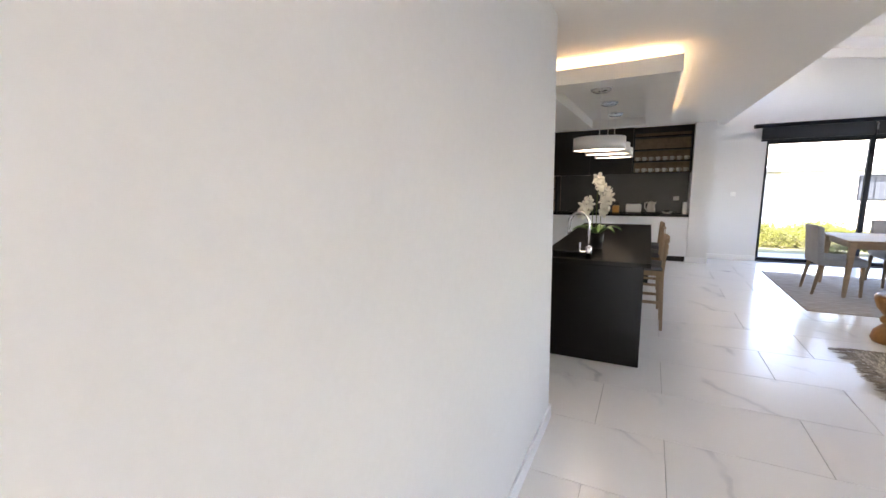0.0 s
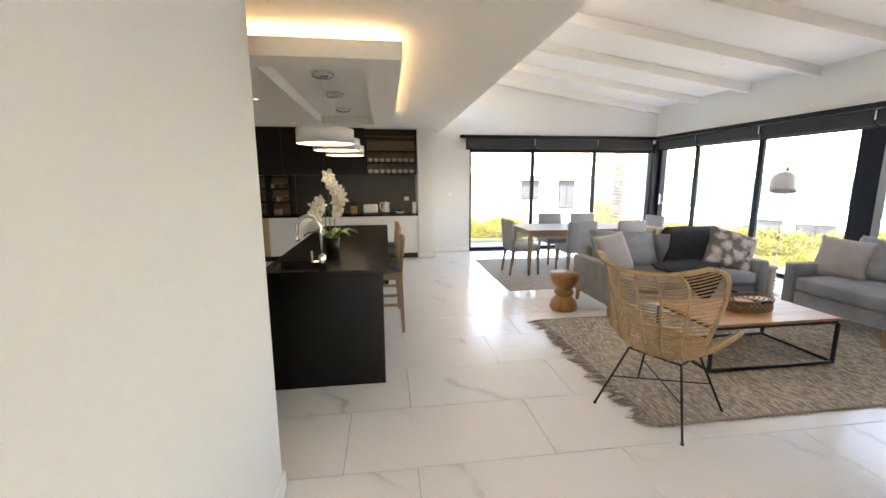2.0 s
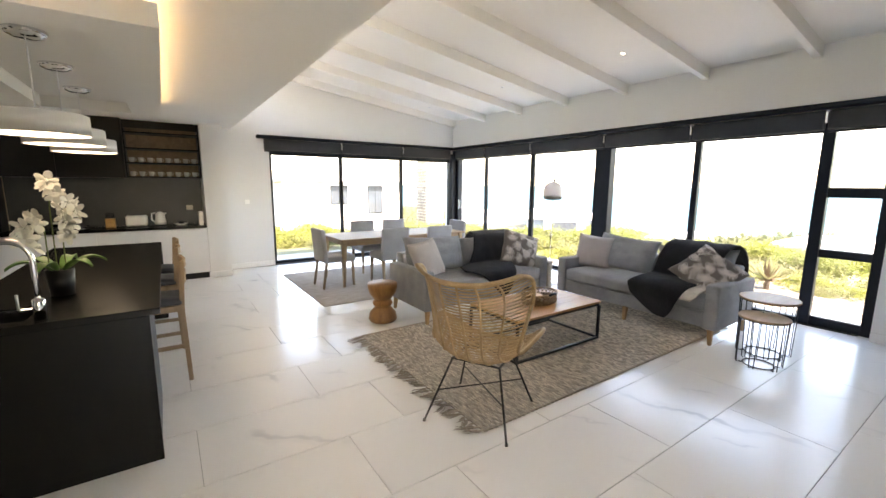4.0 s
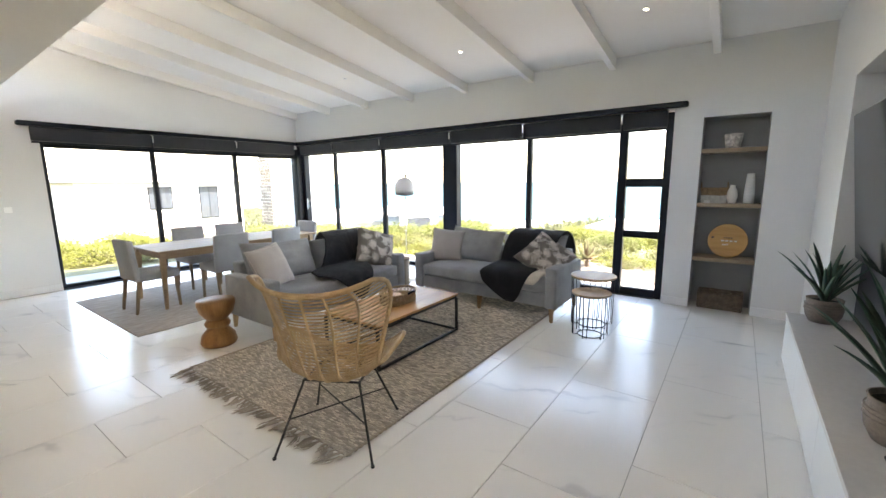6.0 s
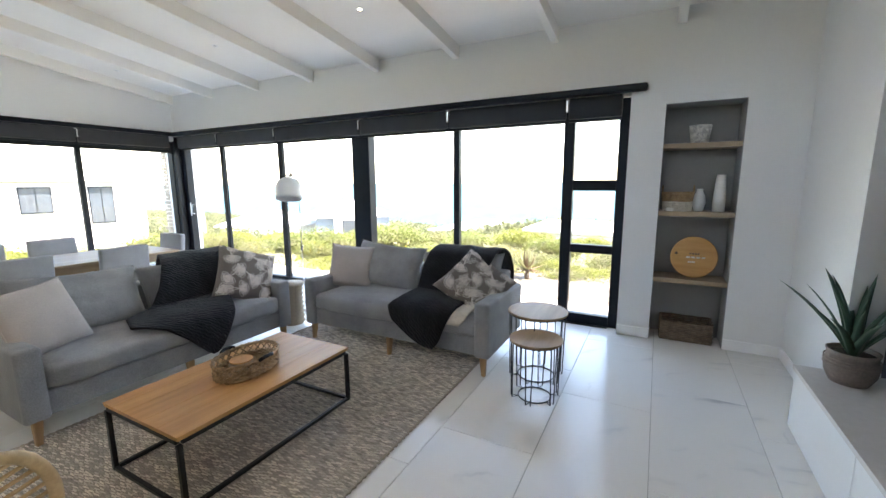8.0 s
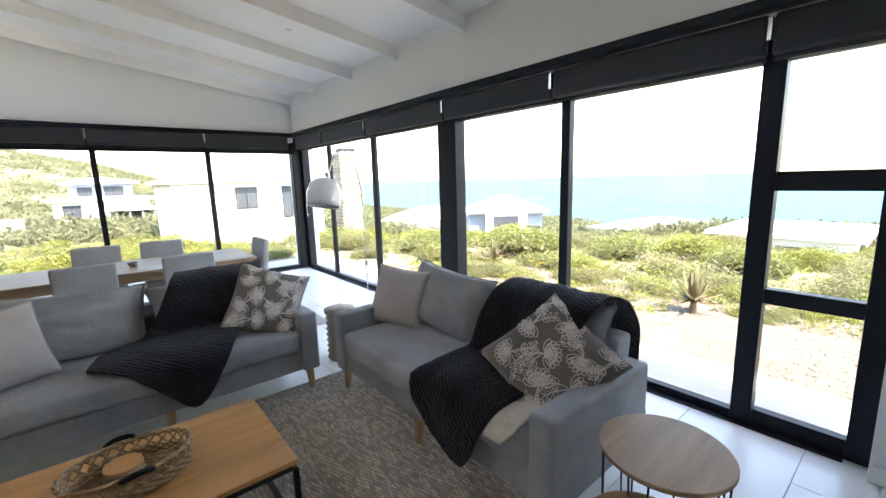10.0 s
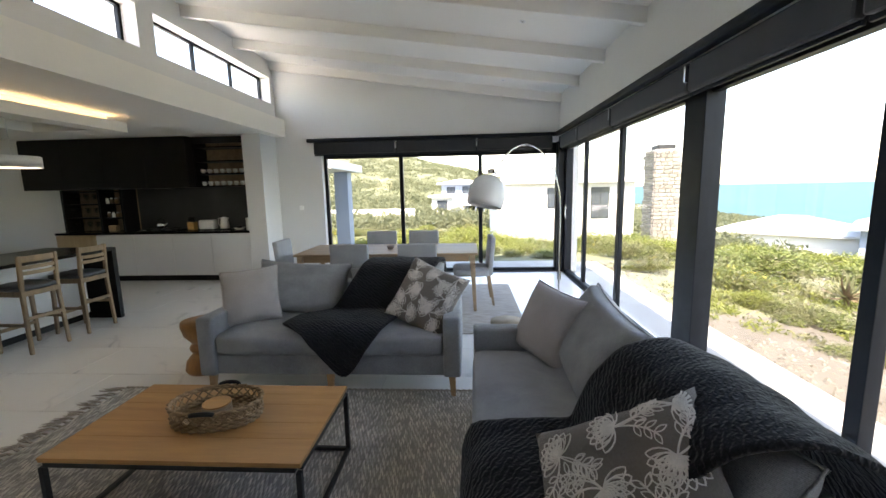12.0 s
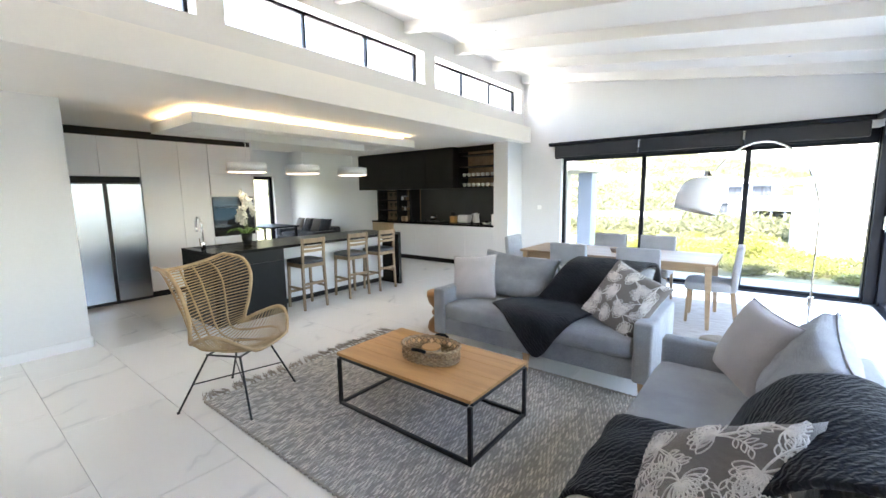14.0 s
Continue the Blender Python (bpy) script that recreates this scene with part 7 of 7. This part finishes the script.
while z < 3.05:
    x = 16.42
    while x < 17.46:
        m_ = rd.choice(stone_m)
        s_ = new("stone", m_)
        s_.parent = chy
        s_.location = (x, 25.1 - 0.06, z)
        x += max(v.co.x for v in m_.vertices) + 0.02
    z += 0.185
z = -2.2
while z < 3.05:
    y = 25.12
    while y < 26.1:
        m_ = rd.choice(stone_m)
        s_ = new("stone", m_)
        s_.parent = chy
        s_.matrix_basis = pose(16.36, y, z, 0, 0, 90) @ Matrix.Translation((0, -0.07, 0))
        y += max(v.co.x for v in m_.vertices) + 0.02
    z += 0.185

h2 = thing("hillside_house", "white modern two-storey house below the hill", "house")
part("wall", B((2.9, 56, -5), (10.2, 63, 0.45)), M_HOUSE, h2)
part("wall", B((4.1, 57, 0.7), (9.0, 62, 2.05)), M_BLUEGREY, h2, "grey rendered upper storey")
part("roof", hip_roof(4.1, 57, 9.0, 62, 2.25, 0.55, 0.6), M_ROOF, h2)
part("roof", B((2.5, 55.5, 0.452), (10.6, 63.4, 0.698)), M_HOUSE, h2, "flat white roof slab")
part("column", B((5.5, 55.2, -5), (6.5, 55.49, 0.35)), M_BLUEGREY, h2, "blue-grey entrance column")
for x in (7.4, 8.4, 9.4, 10.35):
    part("patio_post", B((x - 0.08, 54.2, -5), (x + 0.08, 54.36, -0.52)), M_BLUEGREY, h2)
part("patio_roof", B((6.9, 54.0, -0.518), (10.7, 55.98, -0.3)), M_ROOF, h2)
pane_window(h2, 4.2, 56.0, -1.1, 0.1, 1.3)
pane_window(h2, 8.6, 56.0, -2.4, -0.7, 2.8)
pane_window(h2, 5.3, 57.0, 0.95, 1.75, 1.1)
pane_window(h2, 7.5, 57.0, 0.9, 1.8, 1.5)
wl_ = thing("garden_wall", "long white boundary wall below the hill", "wall")
part("wall", B((-10, 50, -5), (1.5, 50.3, -0.6)), M_HOUSE, wl_)

h3 = thing("coastal_house", "white and blue-grey gabled house above the sea", "house")
part("wall", B((33, 31, -7), (40, 37, -0.9)), M_BLUEGREY, h3)
part("roof", hip_roof(33, 31, 40, 37, -0.75, 1.4, 0.6), M_ROOF, h3)
gb = bmesh.new()
_v = [gb.verts.new(c) for c in ((34.6, 29.6, -7), (38.4, 29.6, -7), (38.4, 29.6, -0.9), (36.5, 29.6, 0.45), (34.6, 29.6, -0.9))]
gb.faces.new(_v)
_e = bmesh.ops.extrude_face_region(gb, geom=list(gb.faces))
for q in _e["geom"]:
    if isinstance(q, bmesh.types.BMVert):
        q.co.y += 2.6
part("gable", gb, M_HOUSE, h3, "white gable")
pane_window(h3, 36.5, 29.6, -3.9, -1.1, 2.3)
pane_window(h3, 39.2, 31.0, -3.6, -2.2, 1.2)
part("wing", B((24, 35, -7), (32.8, 42, -1.9)), M_HOUSE, h3, "low white wing")
part("wing_roof", hip_roof(24, 35, 32.8, 42, -1.75, 1.2, 0.5), M_ROOF, h3)
h3.matrix_world = pose(37.9, 32.6, -0.8, 0, 0, -45) @ Matrix.Translation((-36.5, -34, 0))
h4 = thing("shore_house", "pale flat-roofed house near the shore", "house")
part("wall", B((58, 20, -11), (70, 34, -5.6)), M_HOUSE, h4)
part("roof", hip_roof(58, 20, 70, 34, -5.4, 1.2, 0.6), M_ROOF, h4)
pane_window(h4, 62, 20.0, -7.8, -6.2, 2.4)
h5 = thing("shore_house", "pale house with a dark opening down the slope", "house")
part("wall", B((33, 6.4, -6), (40, 12.2, -1.9)), M_HOUSE, h5)
part("roof", B((32.6, 6.0, -1.898), (40.4, 12.6, -1.68), 0.03), M_HOUSE, h5)
pane_window(h5, 36.0, 6.4, -3.8, -2.2, 2.2, "y")
part("opening", B((32.94, 8.0, -3.9), (33.0, 9.4, -2.3)), M_FARGLASS, h5, "dark window opening")
pl = thing("patio_pillar", "blue-grey rendered patio pillar outside the dining windows", "pillar")
part("shaft", B((3.74, 15.7, -0.6), (4.12, 16.1, 2.05), 0.01), M_BLUEGREY, pl)
pw = thing("patio_wall", "white rendered patio wall beside the pillar", "wall")
part("wall", B((1.2, 15.8, -0.6), (3.4, 16.1, 2.05)), M_HOUSE, pw)
part("opening", B((2.2, 15.74, -0.2), (2.9, 15.80, 1.6)), M_FARGLASS, pw, "dark window opening")
# made deeper towards the house to keep the sun off the pillar
part("shading_canopy", B((0.6, 13.9, 2.052), (4.3, 16.6, 2.25), 0.01), M_HOUSE, pw)

# ---- floor tiles, last ----
_tiles = {}


def tile_mesh(w, d):
    key = (round(w, 3), round(d, 3))
    if key not in _tiles:
        _tiles[key] = mesh_of(B((0, 0, -0.008), (w, d, 0.0), 0.0012, 1), "tile", M_TILE)
    return _tiles[key]


_floor = bpy.data.objects["floor"]
G = 0.0016
for k in range(-12, 11):
    y0, y1 = 5.35 + 0.6 * k, 5.95 + 0.6 * k
    y0, y1 = max(y0, -1.0), min(y1, 12.25)
    if y1 - y0 < 0.02:
        continue
    off = 2.70 if k % 2 == 0 else 3.10
    for j in range(-7, 7):
        x0, x1 = off + 1.2 * j, off + 1.2 * j + 1.2
        lim = -0.15 if y0 < 8.1 else -4.6
        x0, x1 = max(x0, lim), min(x1, 9.3)
        if x1 - x0 < 0.02:
            continue
        t = new("tile", tile_mesh(x1 - x0 - 2 * G, y1 - y0 - 2 * G))
        t.location = (x0 + G, y0 + G, 0)
        t.parent = _floor
